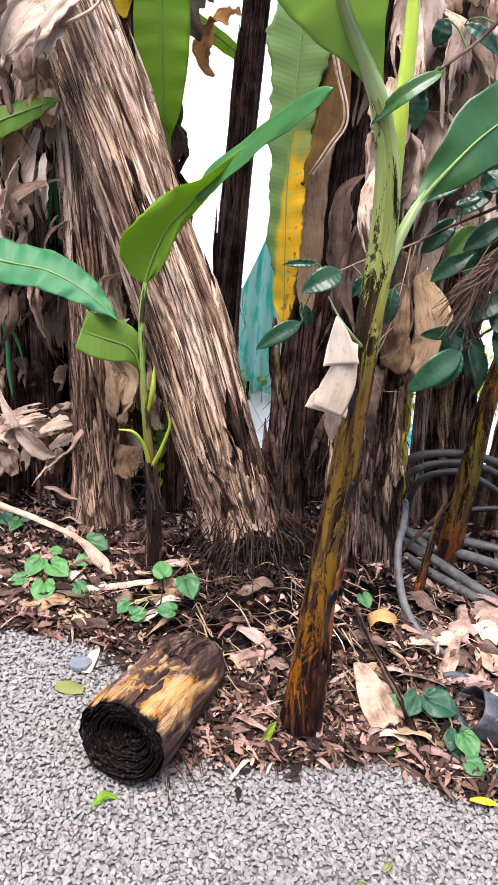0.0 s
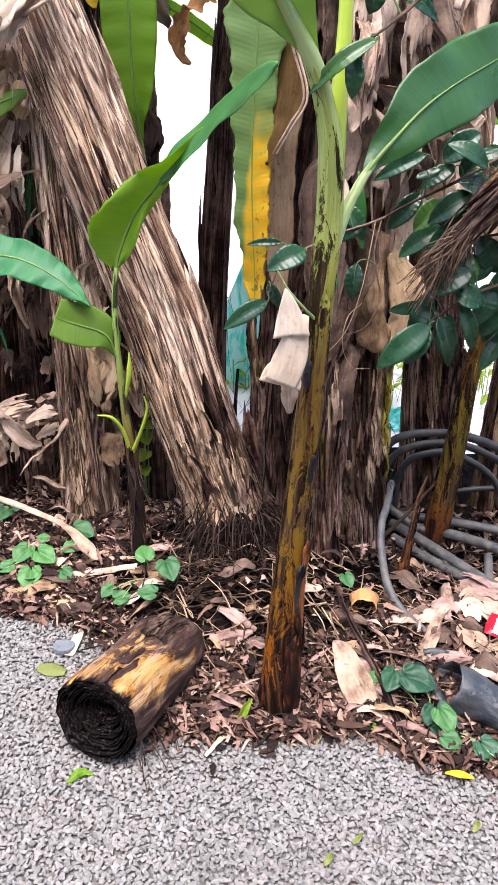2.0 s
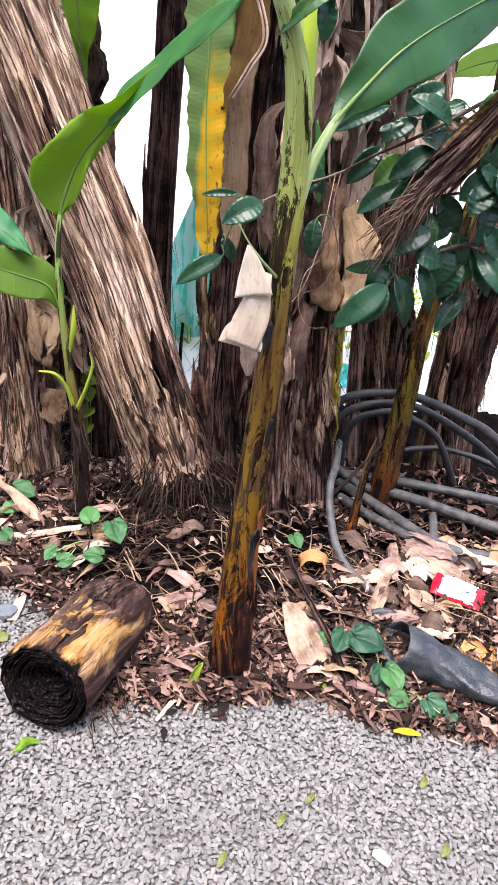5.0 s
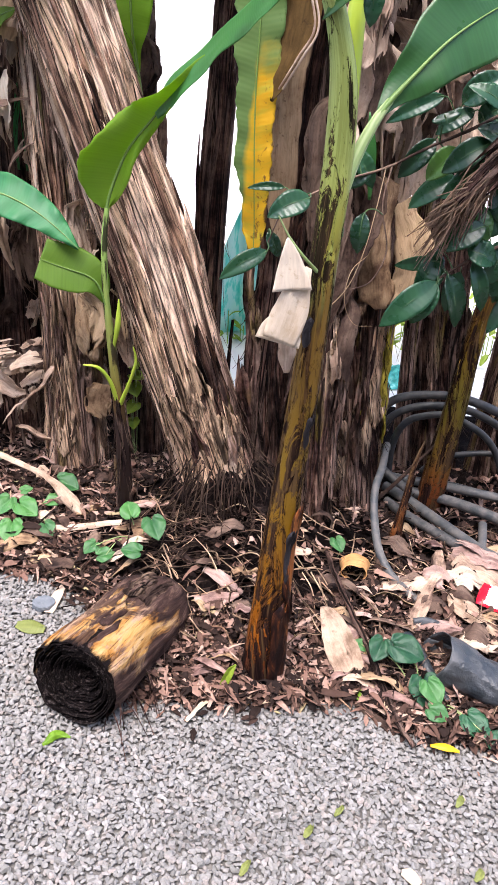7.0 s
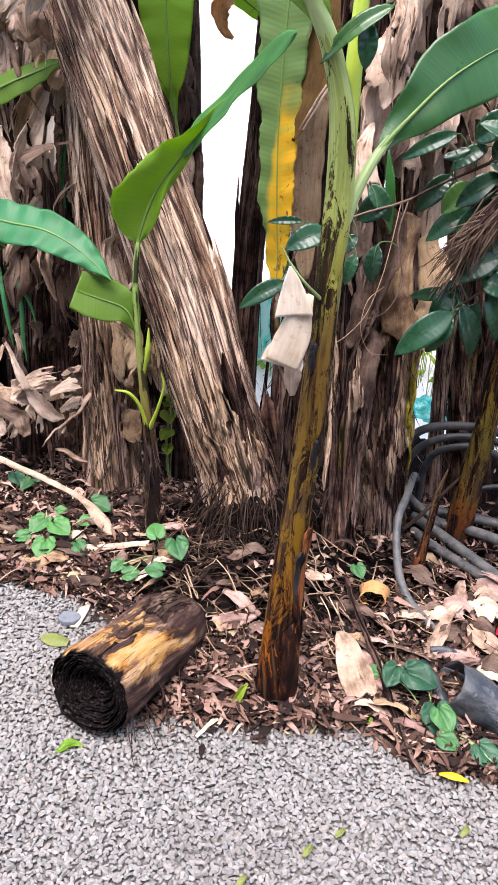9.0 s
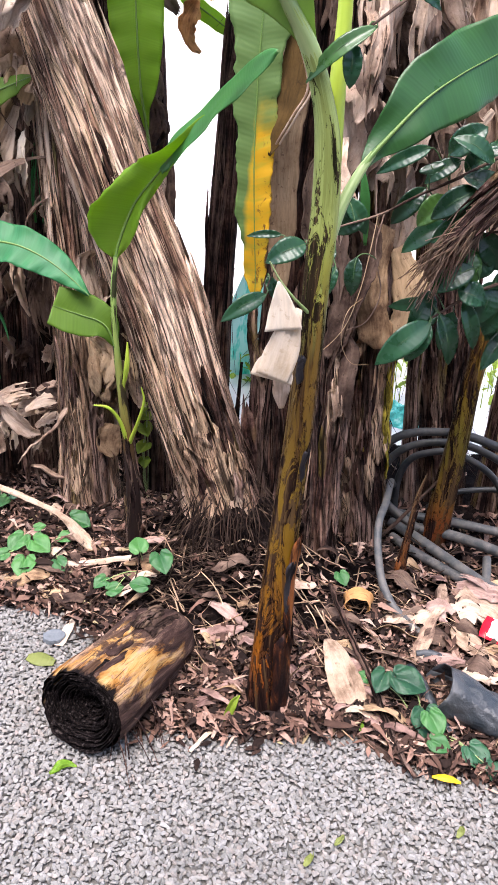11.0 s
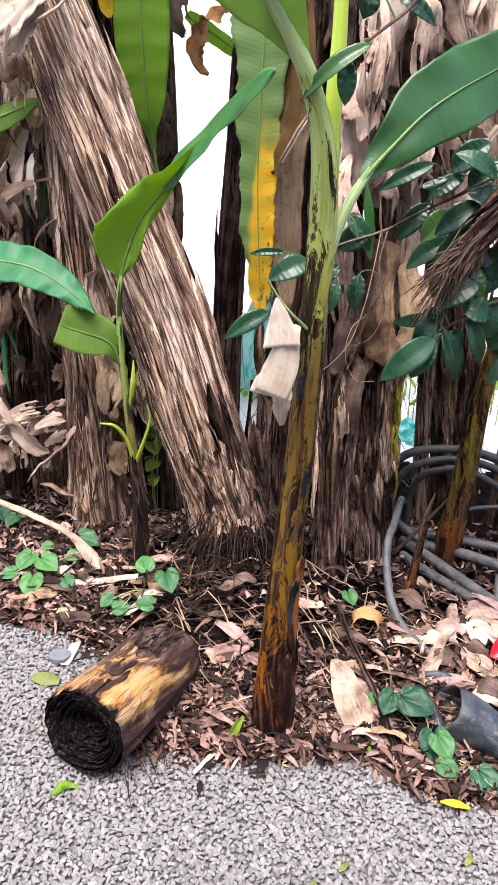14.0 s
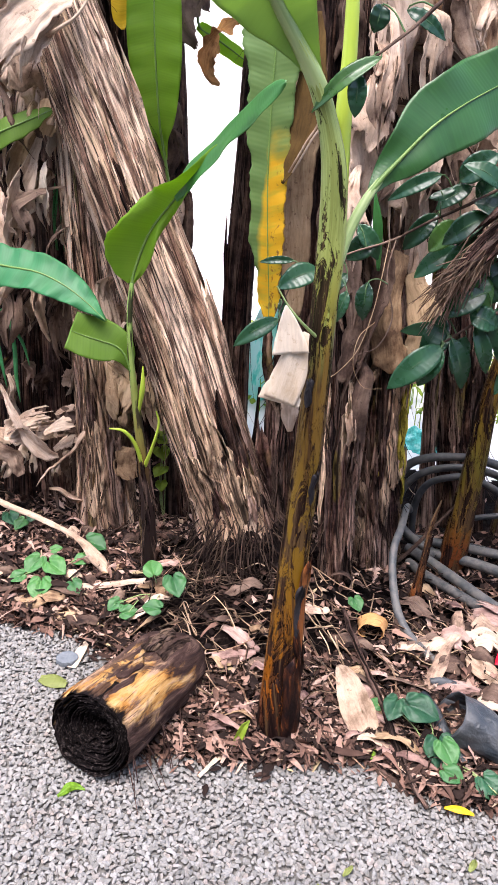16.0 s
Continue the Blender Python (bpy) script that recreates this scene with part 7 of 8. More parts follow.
for i in range(110):
    x = rnd.uniform(-0.75, 1.1)
    y = gravel_edge(x) + 0.02 + abs(rnd.gauss(0, 0.28))
    if y > 2.5 or math.hypot(x - 0.21, y - 1.5) < 0.07 or (-0.3 < x < 0.02 and 1.3 < y < 1.75):
        continue
    a, L, w = rnd.uniform(-0.6, 0.6) + rnd.choice((0, math.pi)), rnd.uniform(0.05, 0.14), rnd.uniform(0.012, 0.034)
    c, s = math.cos(a), math.sin(a)
    lying("fallen_leaf", [(x + c * L * (u - 0.5), y + s * L * (u - 0.5), 0.022 + 0.014 * math.sin(u * 3.1) + rnd.uniform(0, 0.02), w * math.sin(math.pi * (0.08 + 0.84 * u)) ** 0.7) for u in (0, 0.33, 0.66, 1)], (-s, c, rnd.uniform(-0.5, 0.5)), rnd.choice((M_PINK, M_PINK, M_DRY, M_DRY_DARK, M_DRY_DARK, M_PAPER)), "curled dry leaf in the litter", "dry leaf", 40.0 + i, (rnd.uniform(-10, 50), rnd.uniform(-10, 50)), 0.008, n=16, m=7, notch=0.4)

for i in range(34):
    x, y = rnd.uniform(0.6, 1.15), rnd.uniform(1.5, 2.0)
    if y < gravel_edge(x) + 0.12 or math.hypot(x - 0.88, y - 1.72) < 0.15 or (0.58 < x < 1.0 and abs(y - 1.56 + 0.54 * (x - 0.61)) < 0.1):
        continue
    a, L, w = rnd.uniform(-0.9, 0.5) + rnd.choice((0, math.pi)), rnd.uniform(0.08, 0.2), rnd.uniform(0.018, 0.045)
    c, s_ = math.cos(a), math.sin(a)
    pts = [(x + c * L * (u - 0.5), y + s_ * L * (u - 0.5), height(x + c * L * (u - 0.5), y + s_ * L * (u - 0.5)) + 0.03 + 0.02 * math.sin(u * 3.1) + rnd.uniform(0, 0.02), w * math.sin(math.pi * (0.1 + 0.82 * u)) ** 0.6) for u in (0, 0.33, 0.66, 1)]
    g = flap(Geo(), pts, (-s_, c, rnd.uniform(-0.3, 0.5)), 4400 + i, 24, 13, 0.45, 0.5, 0.4)
    tagged(part("fallen_leaf", thicken(crumple(g, 0.006, 18, i), 0.001), rnd.choice((M_DRY, M_PINK, M_PINK, M_DRY_DARK, M_PAPER))), "torn pale dry leaf in the litter", "dry leaf", "fallen leaves")

lying("paper_scrap", [(0.485, 0.998, 0.012, 0.006), (0.5, 0.99, 0.016, 0.013), (0.517, 0.975, 0.012, 0.009)], (0.3, 0.9, 0.1), M_CREAM, "white paper scrap on grey gravel", "paper", 61.0, (8, 4), 0.001, group="")

# flat bluish stone on the gravel
bm_ = bmesh.new()
bmesh.ops.create_icosphere(bm_, subdivisions=3, radius=1)
for v in bm_.verts:
    v.co = Vector((v.co.x * 0.032, v.co.y * 0.028, max(-0.3, min(0.3, v.co.z)) * 0.03)) * (1 + 0.15 * rough3(v.co.x * 2, v.co.y * 2, v.co.z))
    v.co += Vector((-0.4, 1.7, height(-0.4, 1.7) + 0.012))
me_ = bpy.data.meshes.new("flat_stone")
bm_.to_mesh(me_)
bm_.free()
k = Mat("slate", 0.8, 0.3)
nn = k.noise(k.place(60), 1.0, 5, 0.6)
k.colour(k.ramp(nn, [(0.3, (0.085, 0.097, 0.11)), (0.7, (0.155, 0.17, 0.185))]))
k.bump(nn, 0.4, 0.003)
me_.materials.append(k.m)
tagged(new("flat_stone", me_), "flat bluish stone lying on gravel", "stone")


# ---- black plastic, packet, net ----
def plastic():
    k = Mat("black_plastic", 0.42, 0.5)
    n1, n2 = k.noise(k.place(16), 1.0, 5, 0.65), k.noise(k.place(120), 1.0, 3, 0.6)
    k.colour(k.mix(k.ramp(n1, [(0.4, 0.0), (0.75, 0.7)]), (0.014, 0.019, 0.024), (0.09, 0.092, 0.095)))
    k.rough(k.ramp(n1, [(0.3, 0.3), (0.7, 0.6)]))
    k.bump(k.calc("ADD", n1, k.calc("MULTIPLY", n2, 0.3)), 0.8, 0.01)
    return k.m


M_PLASTIC = plastic()
bag = thing("planting_bag", (0.75, 1.46, 0.0), "empty black plastic planting bag lying on litter", "plastic bag")
n1, n2 = 40, 48
P, U = np.zeros((n1, n2, 3)), np.zeros((n1, n2, 2))
for i in range(n1):
    u = i / (n1 - 1)
    c = np.array((0.612 + 0.39 * u, 1.56 - 0.21 * u, 0))
    c[2] = height(c[0], c[1]) + 0.066 - 0.03 * u
    along = unit(np.array((0.36, -0.2, -0.02)))
    across = unit(np.array((0.4, 0.9, 0.0)))
    up = np.cross(along, across)
    up = up if up[2] > 0 else -up
    for j in range(n2):
        a = 2 * math.pi * j / (n2 - 1)
        ca, sa = math.cos(a), math.sin(a)
        wide = (0.062 - 0.012 * u) * math.copysign(abs(ca) ** 0.8, ca)
        tall = (0.047 * (1 - u) ** 1.3 + 0.016) * math.copysign(abs(sa) ** 0.9, sa)
        dent = 0.008 * rough3(ca * 1.5 + u * 3, sa * 1.5, u * 5) + 0.004 * rough3(ca * 5, sa * 5, u * 9)
        lip = -0.075 * (1 - u) ** 3 * min(1.0, max(0.0, 0.45 + 0.55 * (0.75 * sa - 0.65 * ca)))
        P[i, j] = c + across * (wide + dent * ca) + up * (tall + dent * sa) - along * lip
        U[i, j] = (a * 0.05, u * 0.4)
part("bag", thicken(crease(crumple(Geo().grid(P, U), 0.006, 16.0, 3.0), 2, 41, 0.12), 0.0015), M_PLASTIC, bag)
part("hose_piece", tube(Geo(), [(0.585, 1.62, 0.07, 0.016), (0.61, 1.57, 0.06, 0.017), (0.635, 1.5, 0.04, 0.017), (0.672, 1.42, 0.02, 0.016)], 30, 14), M_PLASTIC, bag)
g = tube(Geo(), [(0.61, 1.66, 0.075, 0.02), (0.65, 1.66, 0.075, 0.024), (0.7, 1.64, 0.07, 0.02)], 20, 20, 0.15, 1.5, 9, 3.0, 0.6, (0, 0, 1))
part("flap", g, M_PLASTIC, bag)


def packet():
    ob = thing("snack_packet", (0.88, 1.74, height(0.88, 1.74)), "crumpled red and white plastic snack packet", "packet")
    red, white, grey = Mat("red_film", 0.25, 0.5), Mat("white_film", 0.3, 0.5), Mat("grey_print", 0.4, 0.4)
    for k, c, e in ((red, (0.6, 0.012, 0.03), (0.42, 0.008, 0.02)), (white, (0.8, 0.8, 0.82), (0.66, 0.68, 0.74)), (grey, (0.45, 0.5, 0.6), (0.4, 0.44, 0.55))):
        nn = k.noise(k.place(70), 1.0, 3)
        k.colour(k.mix(nn, c, e))
        k.bump(k.noise(k.place(45), 1.0, 4), 0.5, 0.005)
    m = pose(0.878, 1.74, height(0.878, 1.74) + 0.052, 14, 6, -28)

    def sheet(sx, sy, z, top, seed):
        n1, n2 = 22, 14
        P = np.zeros((n1, n2, 3))
        U = np.zeros((n1, n2, 2))
        for i in range(n1):
            for j in range(n2):
                u, v = i / (n1 - 1) * 2 - 1, j / (n2 - 1) * 2 - 1
                puff = top * max(0.0, 1 - u * u) ** 0.6 * max(0.0, 1 - v * v) ** 0.6
                q = m @ Vector((u * sx * (1 - 0.06 * v * v), v * sy * (1 - 0.1 * rough3(u * 4, seed, 1)), z + puff + 0.004 * rough3(u * 4, v * 4, 3.0)))
                P[i, j], U[i, j] = q, (u * sx, v * sy)
        return Geo().grid(P, U)

    part("film", sheet(0.075, 0.042, 0, 0.022, 1.0), red.m, ob, "glossy red film")
    part("film", sheet(0.075, 0.042, 0, -0.02, 1.0), red.m, ob)
    part("print", sheet(0.056, 0.037, 0.0075, 0.0215, 1.0), white.m, ob, "white printed panel")
    for i in range(3):
        P = sheet(0.03 - 0.006 * i, 0.003, 0.0325, 0.0, 3.0)
        for v in P.v:
            v += np.array(m.to_3x3() @ Vector((0.004, -0.012 + i * 0.012, -0.002)))
        part("print_bar", P, grey.m, ob)
    return ob


packet()


def net():
    k = Mat("teal_net_lit", 0.7, 0.3)
    n1 = k.noise(k.uv(26, 4), 1.0, 4, 0.6)
    # Pale to white runs: bright sky light on the net put into its teal.
    k.colour(k.ramp(n1, [(0.34, (0.07, 0.55, 0.45)), (0.44, (0.32, 0.78, 0.7)), (0.5, (0.86, 0.93, 0.92))]))
    k.bump(k.noise(k.place(30), 1.0, 5, 0.7), 0.5, 0.006)
    k.thin((0.05, 0.6, 0.48), 0.4)
    ob = thing("shade_net", (0.1, 4.0, 0.0), "teal shade net draped behind the clump", "net")
    n1, n2 = 40, 60
    P = np.zeros((n1, n2, 3))
    U = np.zeros((n1, n2, 2))
    for i in range(n1):
        for j in range(n2):
            u, v = i / (n1 - 1), j / (n2 - 1)
            x = -0.12 + 0.62 * v
            top = 0.36 + 0.68 * min(1.0, v / 0.45) - 0.5 * max(0, v - 0.5)
            fold = 0.03 * math.sin(v * 34 + 2 * rough3(v * 5, 0, 0)) * (0.3 + 0.7 * (1 - u))
            P[i, j] = (x, 4.0 + fold + 0.25 * (1 - u) ** 2, -0.02 + u * top)
            U[i, j] = (x, u)
    part("cloth", thicken(Geo().grid(P, U), 0.003), k.m, ob)
    g = Geo()
    for i in range(n1):
        for j in range(n2):
            u, v = i / (n1 - 1) * 2 - 1, j / (n2 - 1) * 2 - 1
            r = math.hypot(u, v)
            P[i, j] = (0.83 + v * 0.19 + 0.03 * rough3(u * 3, v * 3, 6), 3.74 + u * 0.16 + 0.03 * rough3(u * 3, v * 3, 8), -0.03 + max(0.0, 1 - r * r) * 0.06 * (1 + 0.9 * rough3(u * 4, v * 4, 2)))
    q = Mat("folded_net", 0.7, 0.3)
    q.colour(q.ramp(q.noise(q.place(22), 1.0, 5, 0.65), [(0.36, (0.02, 0.2, 0.17)), (0.55, (0.08, 0.48, 0.4)), (0.68, (0.4, 0.75, 0.68))]))
    q.bump(q.noise(q.place(40), 1.0, 5, 0.7), 0.6, 0.008)
    part("folded_cloth", Geo().grid(P, U), q.m, ob, "crumpled teal net on the ground")
    pole = thing("stake", (0.03, 3.05, 0.0), "thin dark stake behind the clump", "stake")
    part("rod", tube(Geo(), [(0.03, 2.95, -0.02, 0.022), (0.035, 2.97, 0.2, 0.014), (0.042, 3.0, 0.32, 0.008), (0.05, 3.02, 0.46, 0.006)], 20, 8, 0.1, 2, 6, 2.0), M_DARK, pole)


net()


def weeds():
    """Low sunlit weeds in the yard behind the clump."""
    rnd = random.Random(61)
    g = Geo()
    for i in range(900):
        x, y = rnd.choice((rnd.uniform(-0.3, 0.5), rnd.uniform(0.6, 1.6), rnd.uniform(0.6, 1.6), rnd.uniform(-1.0, 1.8))), rnd.uniform(3.95, 5.4)
        if rnd.random() < 0.3 * rough3(x * 3, y * 3, 1) + 0.2:
            continue
        a, L, z0 = rnd.uniform(0, 6.283), rnd.uniform(0.05, 0.11), rnd.uniform(0.0, 0.26)
        c, s = math.cos(a), math.sin(a)
        pts = [(x + c * L * u * 0.8, y + s * L * u * 0.8, z0 - 0.03 + L * (u - 0.6 * u * u), 0.02 * math.sin(math.pi * (0.1 + 0.88 * u))) for u in (0, 0.3, 0.65, 1)]
        blade(g, pts, (-s, c, 0.2), 20, 6, 5, 0.001, 5.0, i)
        if i % 3 == 0:
            tube(g, [(x, y, -0.04, 0.003), (x, y, z0, 0.002)], 4, 4, close=False)
    ob = part("weeds", g, M_LIME)
    return tagged(ob, "sunlit bright green weeds in the yard", "weeds", kind="stuff")


weeds()

# ---- litter, roots, gravel ----
def ico(sub):
    bm = bmesh.new()
    bmesh.ops.create_icosphere(bm, subdivisions=sub, radius=1)
    v = np.array([tuple(q.co) for q in bm.verts])
    f = np.array([[q.index for q in p.verts] for p in bm.faces])
    bm.free()
    return v, f


def bulk(name, verts, faces, mat, smooth=True, uv=None):
    """One big mesh from arrays of equal faces."""
    me = bpy.data.meshes.new(name)
    k = faces.shape[1]
    me.vertices.add(len(verts))
    me.vertices.foreach_set("co", verts.astype(np.float32).ravel())
    me.loops.add(faces.size)
    me.loops.foreach_set("vertex_index", faces.astype(np.int32).ravel())
    me.polygons.add(len(faces))
    me.polygons.foreach_set("loop_start", np.arange(0, faces.size, k, dtype=np.int32))
    me.polygons.foreach_set("use_smooth", np.full(len(faces), smooth))
    me.update(calc_edges=True)
    me.materials.append(mat)
    return new(name, me)


def litter():
    k = Mat("litter", 0.85, 0.08)
    r = k.island()
    n1 = k.noise(k.place(60), 1.0, 4, 0.6)
    c = k.ramp(r, [(0.0, (0.012, 0.008, 0.007)), (0.34, (0.026, 0.016, 0.013)), (0.52, (0.085, 0.048, 0.036)), (0.7, (0.18, 0.102, 0.076)), (0.86, (0.31, 0.195, 0.15)), (0.97, (0.42, 0.29, 0.23)), (1.0, (0.3, 0.24, 0.13))])
    k.colour(k.mix(0.5, c, k.ramp(n1, [(0.3, 0.55), (0.7, 1.2)]), "MULTIPLY"))
    k.bump(n1, 0.5, 0.003)
    rng = np.random.default_rng(3)
    V, F, base = [], [], 0
    nu, nv = 6, 3
    quad = np.array([(i * nv + j, i * nv + j + 1, (i + 1) * nv + j + 1, (i + 1) * nv + j) for i in range(nu - 1) for j in range(nv - 1)])
    count = 0
    while count < 19000:
        x = rng.uniform(-1.1, 1.35)
        e = gravel_edge(x)
        y = e - 0.015 + (rng.exponential(0.3) if rng.random() < 0.75 else rng.uniform(0, 1.4))
        if y > 3.2 or (rng.random() < 0.5 and y > 2.4):
            continue
        if math.hypot((x - 0.12) / 0.42, (y - 1.98) / 0.3) < 1 and rng.random() < 0.85:
            continue
        small = rng.random() < 0.72
        L = rng.uniform(0.01, 0.04) if small else rng.uniform(0.035, 0.1)
        w = L * rng.uniform(0.25, 0.8) if small else rng.uniform(0.004, 0.016)
        a = rng.uniform(0, 6.283)
        tx, ty, tw = rng.normal(0, 0.35), rng.normal(0, 0.45), rng.normal(0, 1.2)
        curl = rng.normal(0, 1.3)
        u = np.linspace(-1, 1, nu)[:, None]
        v = np.linspace(-1, 1, nv)[None, :]
        wid = w * np.clip(1.08 - np.abs(u) ** rng.uniform(1.2, 4), 0.06, 1) * rng.uniform(0.55, 1.3, (nu, nv))
        px = (u + 0 * v) * L / 2 + 0.1 * L * rng.normal(size=(nu, nv))
        py = v * wid / 2 + 0.08 * L * curl * u ** 2
        fold = rng.uniform(-0.9, 0.9)
        pz = 0.22 * L * curl * (0.6 - u ** 2) * 0.6 + fold * wid * np.abs(v) * 0.6 + tw * v * u * wid * 0.5 + 0.05 * w * rng.normal(size=(nu, nv))
        ca, sa = math.cos(a), math.sin(a)
        X = x + ca * px - sa * py
        Y = y + sa * px + ca * py
        Z = height(x, y) + 0.012 + rng.random() ** 2 * 0.03 + np.maximum(pz, -0.008) + tx * px * 0.6 + ty * py
        V.append(np.stack([X, Y, Z], -1).reshape(-1, 3))
        F.append(quad + base)
        base += nu * nv
        count += 1
    for i in range(300):
        x = rng.uniform(-0.12, 0.95)
        y = gravel_edge(x) - 0.02 + abs(rng.normal(0, 0.09))
        L, w = rng.uniform(0.035, 0.1), rng.uniform(0.005, 0.016)
        a = rng.normal(-0.2, 1.0)
        u = np.linspace(-1, 1, nu)[:, None]
        v = np.linspace(-1, 1, nv)[None, :]
        wid = w * np.sqrt(np.clip(1.03 - u ** 2, 0.02, 1))
        bend = rng.normal(0, 0.05)
        px, py = u * L / 2 + 0 * v, v * wid / 2 + bend * L * u ** 2
        Z = height(x, y) + 0.02 + rng.random() * 0.022 + 0.4 * wid * np.abs(v) + rng.normal(0, 0.16) * px + rng.normal(0, 0.3) * py
        V.append(np.stack([x + math.cos(a) * px - math.sin(a) * py, y + math.sin(a) * px + math.cos(a) * py, Z], -1).reshape(-1, 3))
        F.append(quad + base)
        base += nu * nv
    for i in range(180):
        x = rng.uniform(-0.7, 1.1)
        y = gravel_edge(x) - abs(rng.normal(0, 0.032))
        L = rng.uniform(0.012, 0.05)
        w = L * rng.uniform(0.15, 0.45)
        a = rng.uniform(0, 6.283)
        u = np.linspace(-1, 1, nu)[:, None]
        v = np.linspace(-1, 1, nv)[None, :]
        wid = w * np.sqrt(np.clip(1.03 - u ** 2, 0.02, 1)) * rng.uniform(0.7, 1.2, (nu, nv))
        px, py = u * L / 2 + 0 * v, v * wid / 2
        Z = height(x, y) + 0.011 + 0.3 * wid * np.abs(v) + rng.normal(0, 0.1) * px + rng.normal(0, 0.1) * py
        V.append(np.stack([x + math.cos(a) * px - math.sin(a) * py, y + math.sin(a) * px + math.cos(a) * py, Z], -1).reshape(-1, 3))
        F.append(quad + base)
        base += nu * nv
    ob = bulk("leaf_litter", np.concatenate(V), np.concatenate(F), k.m)
    return tagged(ob, "shredded brown and pinkish dry leaf litter on soil", "leaf litter", kind="stuff")


litter()


def roots():
    rnd = random.Random(21)
    g = Geo()
    for i in range(330):
        if i < 170:
            x, y = rnd.gauss(0.05, 0.13), rnd.gauss(1.9, 0.1)
        else:
            x, y = rnd.uniform(-0.8, 1.0), rnd.uniform(1.55, 2.4)
        if y < gravel_edge(x):
            continue
        a, L = rnd.gauss(0.1, 0.5), rnd.uniform(0.06, 0.24)
        r = rnd.uniform(0.0008, 0.0026)
        pts = []
        for t in (-0.5, -0.2, 0.15, 0.5):
            px, py = x + math.cos(a) * L * t + rnd.gauss(0, 0.012), y + math.sin(a) * L * t + rnd.gauss(0, 0.012)
            pts.append((px, py, height(px, py) + 0.015 + abs(rnd.gauss(0, 0.018)), r))
        tube(g, pts, 12, 4, close=False, seed=i)
    for i in range(120):
        a = rnd.uniform(-2.9, -0.2)
        p = np.array((0.06 + 0.12 * math.cos(a), 2.12 + 0.12 * math.sin(a), rnd.uniform(0.22, 0.36)))
        q = np.array((0.06 + math.cos(a) * rnd.uniform(0.14, 0.24), 2.12 + math.sin(a) * rnd.uniform(0.14, 0.24), 0))
        q[2] = height(q[0], q[1]) + 0.01
        tube(g, [(*p, 0.002), (*((p * 0.4 + q * 0.6) + np.array((rnd.gauss(0, 0.02), -0.01, rnd.gauss(0.02, 0.02)))), 0.0018), (*q, 0.001)], 10, 4, close=False, seed=i)
    ob = part("roots", g, M_FIBRE)
    tagged(ob, "thin dark roots matted over soil", "roots", kind="stuff")
    g = Geo()
    for i in range(240):
        x, y = rnd.gauss(0.25, 0.4), rnd.gauss(1.75, 0.18)
        if y < gravel_edge(x) or math.hypot(x - 0.21, y - 1.5) < 0.07:
            continue
        a, L = rnd.gauss(-0.5, 0.6), rnd.uniform(0.05, 0.2)
        r = rnd.uniform(0.0009, 0.0028)
        pts = []
        for t in (-0.5, -0.1, 0.25, 0.5):
            px, py = x + math.cos(a) * L * t + rnd.gauss(0, 0.005), y + math.sin(a) * L * t + rnd.gauss(0, 0.005)
            pts.append((px, py, height(px, py) + 0.025 + abs(rnd.gauss(0, 0.016)), r))
        tube(g, pts, 10, 4, close=False, seed=i)
    ob = part("straw", g, M_BARK2)
    return tagged(ob, "loose tan straws and leaf veins on litter", "straw", kind="stuff")


roots()


GREYS = [(0.0, (0.163, 0.158, 0.147)), (0.25, (0.196, 0.189, 0.178)), (0.5, (0.222, 0.214, 0.2)), (0.62, (0.23, 0.204, 0.184)), (0.75, (0.234, 0.227, 0.216)), (0.95, (0.26, 0.252, 0.24)), (1.0, (0.29, 0.25, 0.228))]


def root_ball():
    """Black peaty root mass round the leaning trunk's foot."""
    v, f = ico(5)
    k = Mat("root_mat", 0.95, 0.03)
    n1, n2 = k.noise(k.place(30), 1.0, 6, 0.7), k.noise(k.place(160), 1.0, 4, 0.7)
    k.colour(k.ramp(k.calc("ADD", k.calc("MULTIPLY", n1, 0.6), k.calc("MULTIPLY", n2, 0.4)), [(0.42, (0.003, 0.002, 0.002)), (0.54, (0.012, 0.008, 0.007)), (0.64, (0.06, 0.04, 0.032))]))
    k.bump(k.calc("ADD", n1, n2), 1.0, 0.008)
    w = np.array([q * (1 + 0.22 * rough3(*(q * 2.2)) + 0.14 * rough3(*(q * 6)) + 0.07 * rough3(*(q * 15))) for q in v])
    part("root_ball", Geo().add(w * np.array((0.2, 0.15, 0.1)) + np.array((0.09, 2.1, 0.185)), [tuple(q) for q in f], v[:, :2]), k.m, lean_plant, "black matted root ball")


root_ball()


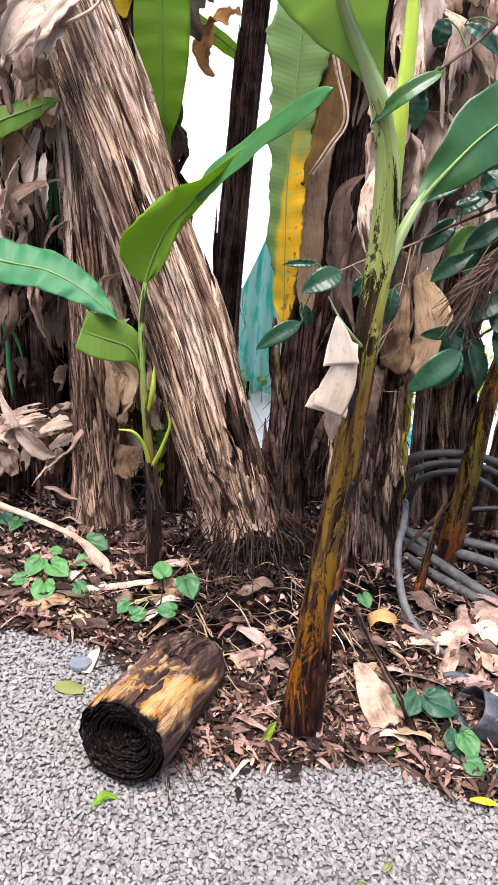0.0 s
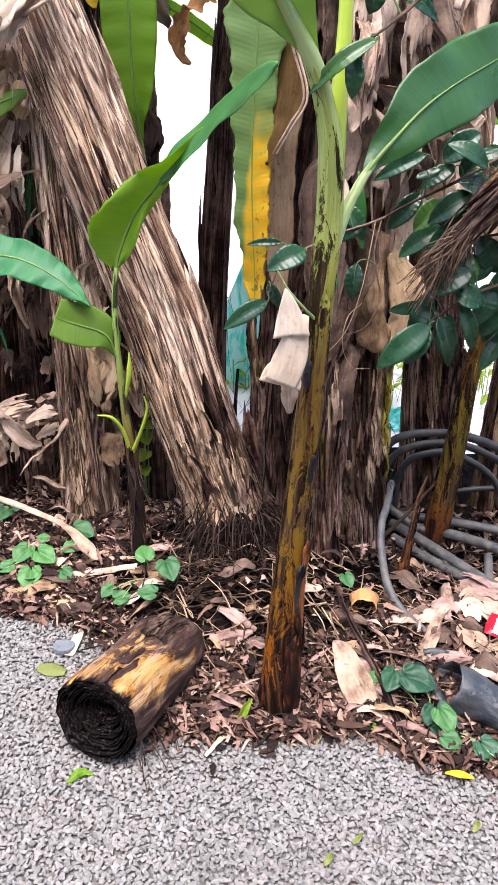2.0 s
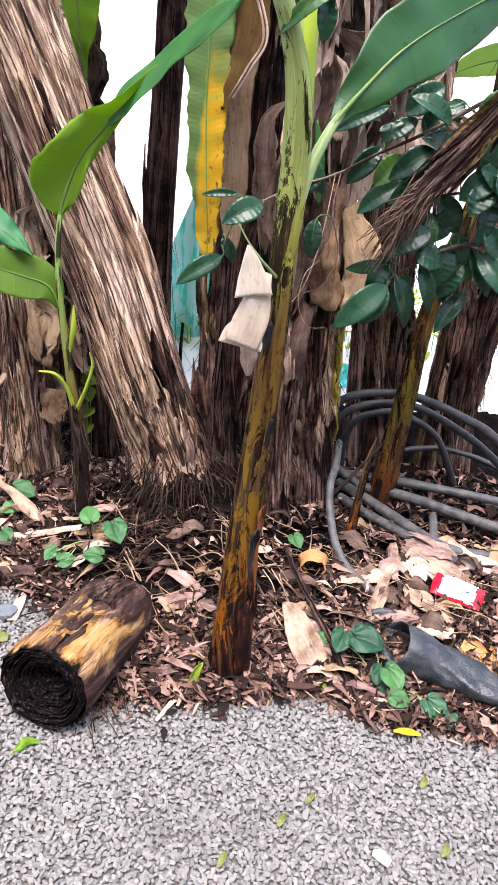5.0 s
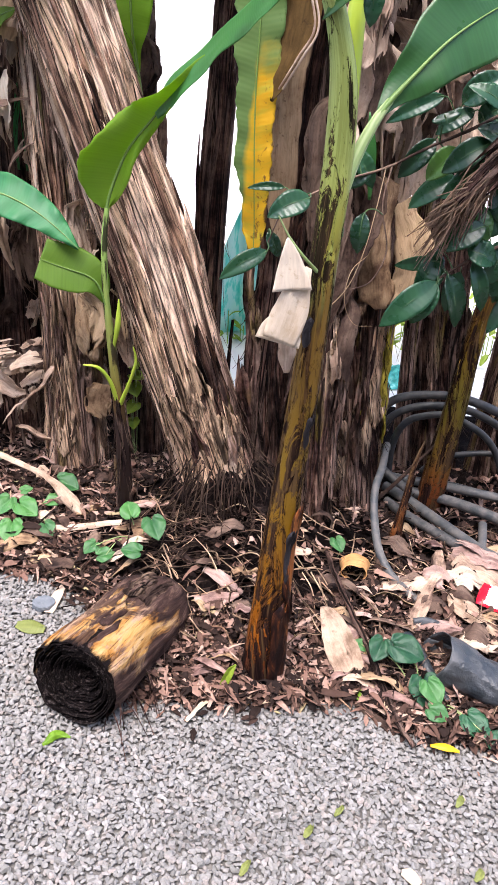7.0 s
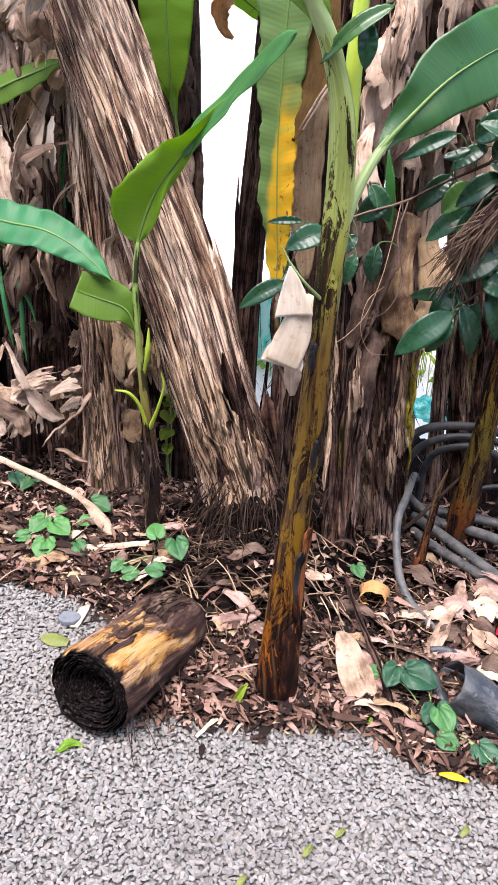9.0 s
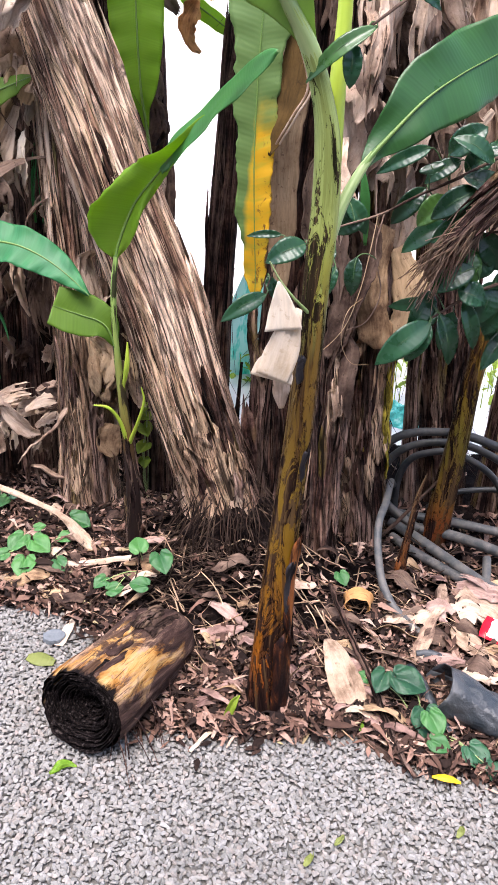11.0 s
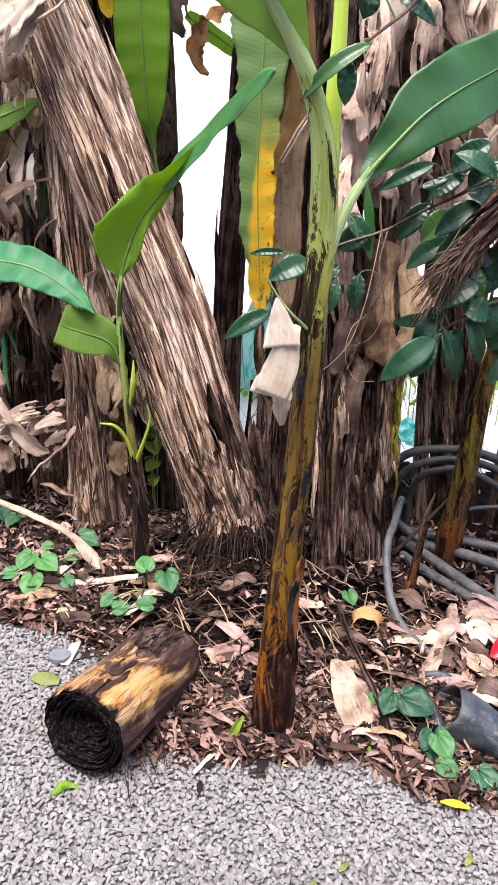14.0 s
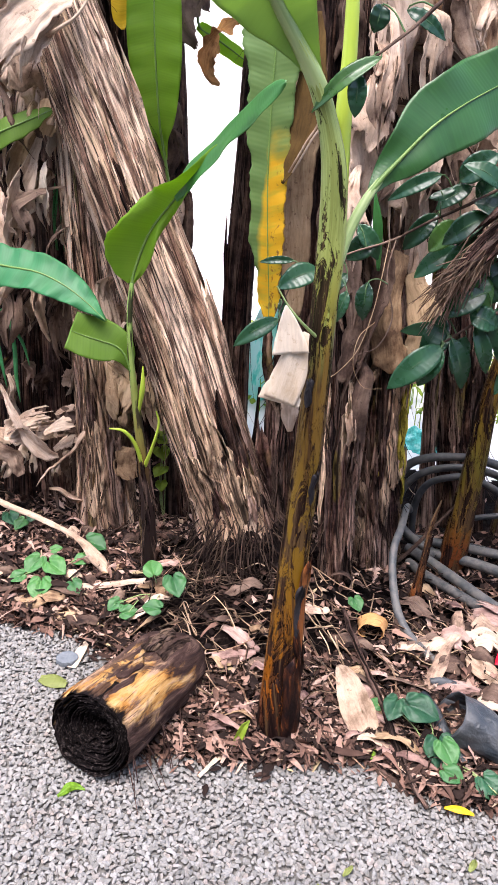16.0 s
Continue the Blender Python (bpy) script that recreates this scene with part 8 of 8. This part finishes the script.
def gravel():
    k = Mat("gravel_stone", 0.85, 0.12)
    r = k.island()
    n1 = k.noise(k.place(160), 1.0, 4, 0.6)
    c = k.ramp(r, GREYS)
    k.colour(k.mix(0.45, c, k.ramp(n1, [(0.3, 0.7), (0.7, 1.15)]), "MULTIPLY"))
    k.bump(n1, 0.5, 0.002)
    p = Mat("gravel_pebble", 0.85, 0.12)
    r2, n2 = p.each(), p.noise(p.place(160), 1.0, 4, 0.6)
    c2 = p.ramp(r2, GREYS)
    p.colour(p.mix(0.45, c2, p.ramp(n2, [(0.3, 0.6), (0.7, 1.1)]), "MULTIPLY"))
    p.bump(n2, 0.5, 0.002)
    v0, f0 = ico(2)
    rng = np.random.default_rng(8)
    shapes = []
    for s in range(16):
        v = v0.copy()
        for c in range(10):
            n = rng.normal(size=3)
            n /= np.linalg.norm(n)
            d = rng.uniform(0.32, 0.62)
            v -= np.maximum(0, v @ n - d)[:, None] * n
        shapes.append(v * np.array((1.08, rng.uniform(0.62, 0.92), rng.uniform(0.5, 0.75))))
    meshes = []
    for v in shapes:
        me = bpy.data.meshes.new("pebble")
        me.from_pydata(v.tolist(), [], f0.tolist())
        me.polygons.foreach_set("use_smooth", np.full(len(f0), False))
        me.materials.append(p.m)
        meshes.append(me)
    step = 0.0096
    V, F, base, own = [], [], 0, 0
    for iy in range(int(1.05 / step)):
        for ix in range(int(2.2 / step)):
            x = -1.0 + (ix + 0.5 * (iy % 2)) * step + rng.normal(0, 0.0025)
            y = 0.86 + iy * step + rng.normal(0, 0.003)
            e = gravel_edge(x) + 0.03 * rough3(x * 9, y * 9, 5)
            if y > e + 0.012 or (y > e - 0.03 and rng.random() < 0.35):
                continue
            a, b, c = rng.uniform(0, 6.283), rng.normal(0, 0.2), rng.normal(0, 0.2)
            R = np.array(Euler((b, c, a)).to_matrix())
            size = rng.uniform(0.0068, 0.0118)
            at = np.array((x, y, height(x, y) + 0.0005 + abs(rng.normal(0, 0.0025))))
            s = int(rng.integers(16))
            if own < 300 and 0.02 < x < 0.32 and 1.02 < y < 1.26:
                ob = new("pebble", meshes[s])
                ob.matrix_world = Matrix.Translation(at) @ Euler((b, c, a)).to_matrix().to_4x4() @ Matrix.Scale(size, 4)
                ob.parent = ground
                own += 1
                continue
            V.append(shapes[s] * size @ R.T + at)
            F.append(f0 + base)
            base += len(v0)
    ob = bulk("gravel", np.concatenate(V), np.concatenate(F), k.m, False)
    return tagged(ob, "loose grey crushed-stone gravel of the drive", "gravel", kind="stuff")


gravel()


# ---- unseen crowns, added for shade ----
def shade_crown(plant, top, count, seed, reach=1.1):
    """Broad leaves over the stems, out of view, added to shade the clump."""
    rnd = random.Random(seed)
    for i in range(count):
        a = 2 * math.pi * (i + rnd.uniform(-0.3, 0.3)) / count
        if math.sin(a) < -0.35:
            continue
        d = np.array((math.cos(a), math.sin(a), 0))
        L = reach * rnd.uniform(0.8, 1.15)
        rise = rnd.uniform(0.25, 0.5)
        p = np.array(top)
        pts = []
        for u, w in ((0, 0.01), (0.18, 0.02), (0.3, 0.13), (0.55, 0.19), (0.8, 0.15), (1, 0.005)):
            pts.append((*(p + d * L * u + np.array((0, 0, rise * math.sin(u * 2.2)))), w))
        g = Geo()
        blade(g, pts, (-d[1], d[0], 0), rnd.uniform(5, 20), 24, 9, 0.01, 4.0, seed + i, 0.05)
        part("leaf_blade", thicken(g, 0.001), M_LEAF, plant)


for i, (ob, pts) in enumerate(STEMS):
    if pts[-1][0] < -0.3 and pts[-1][1] < 2.95:
        continue
    shade_crown(ob, pts[-1][:3], 4, 900 + i, 0.95)
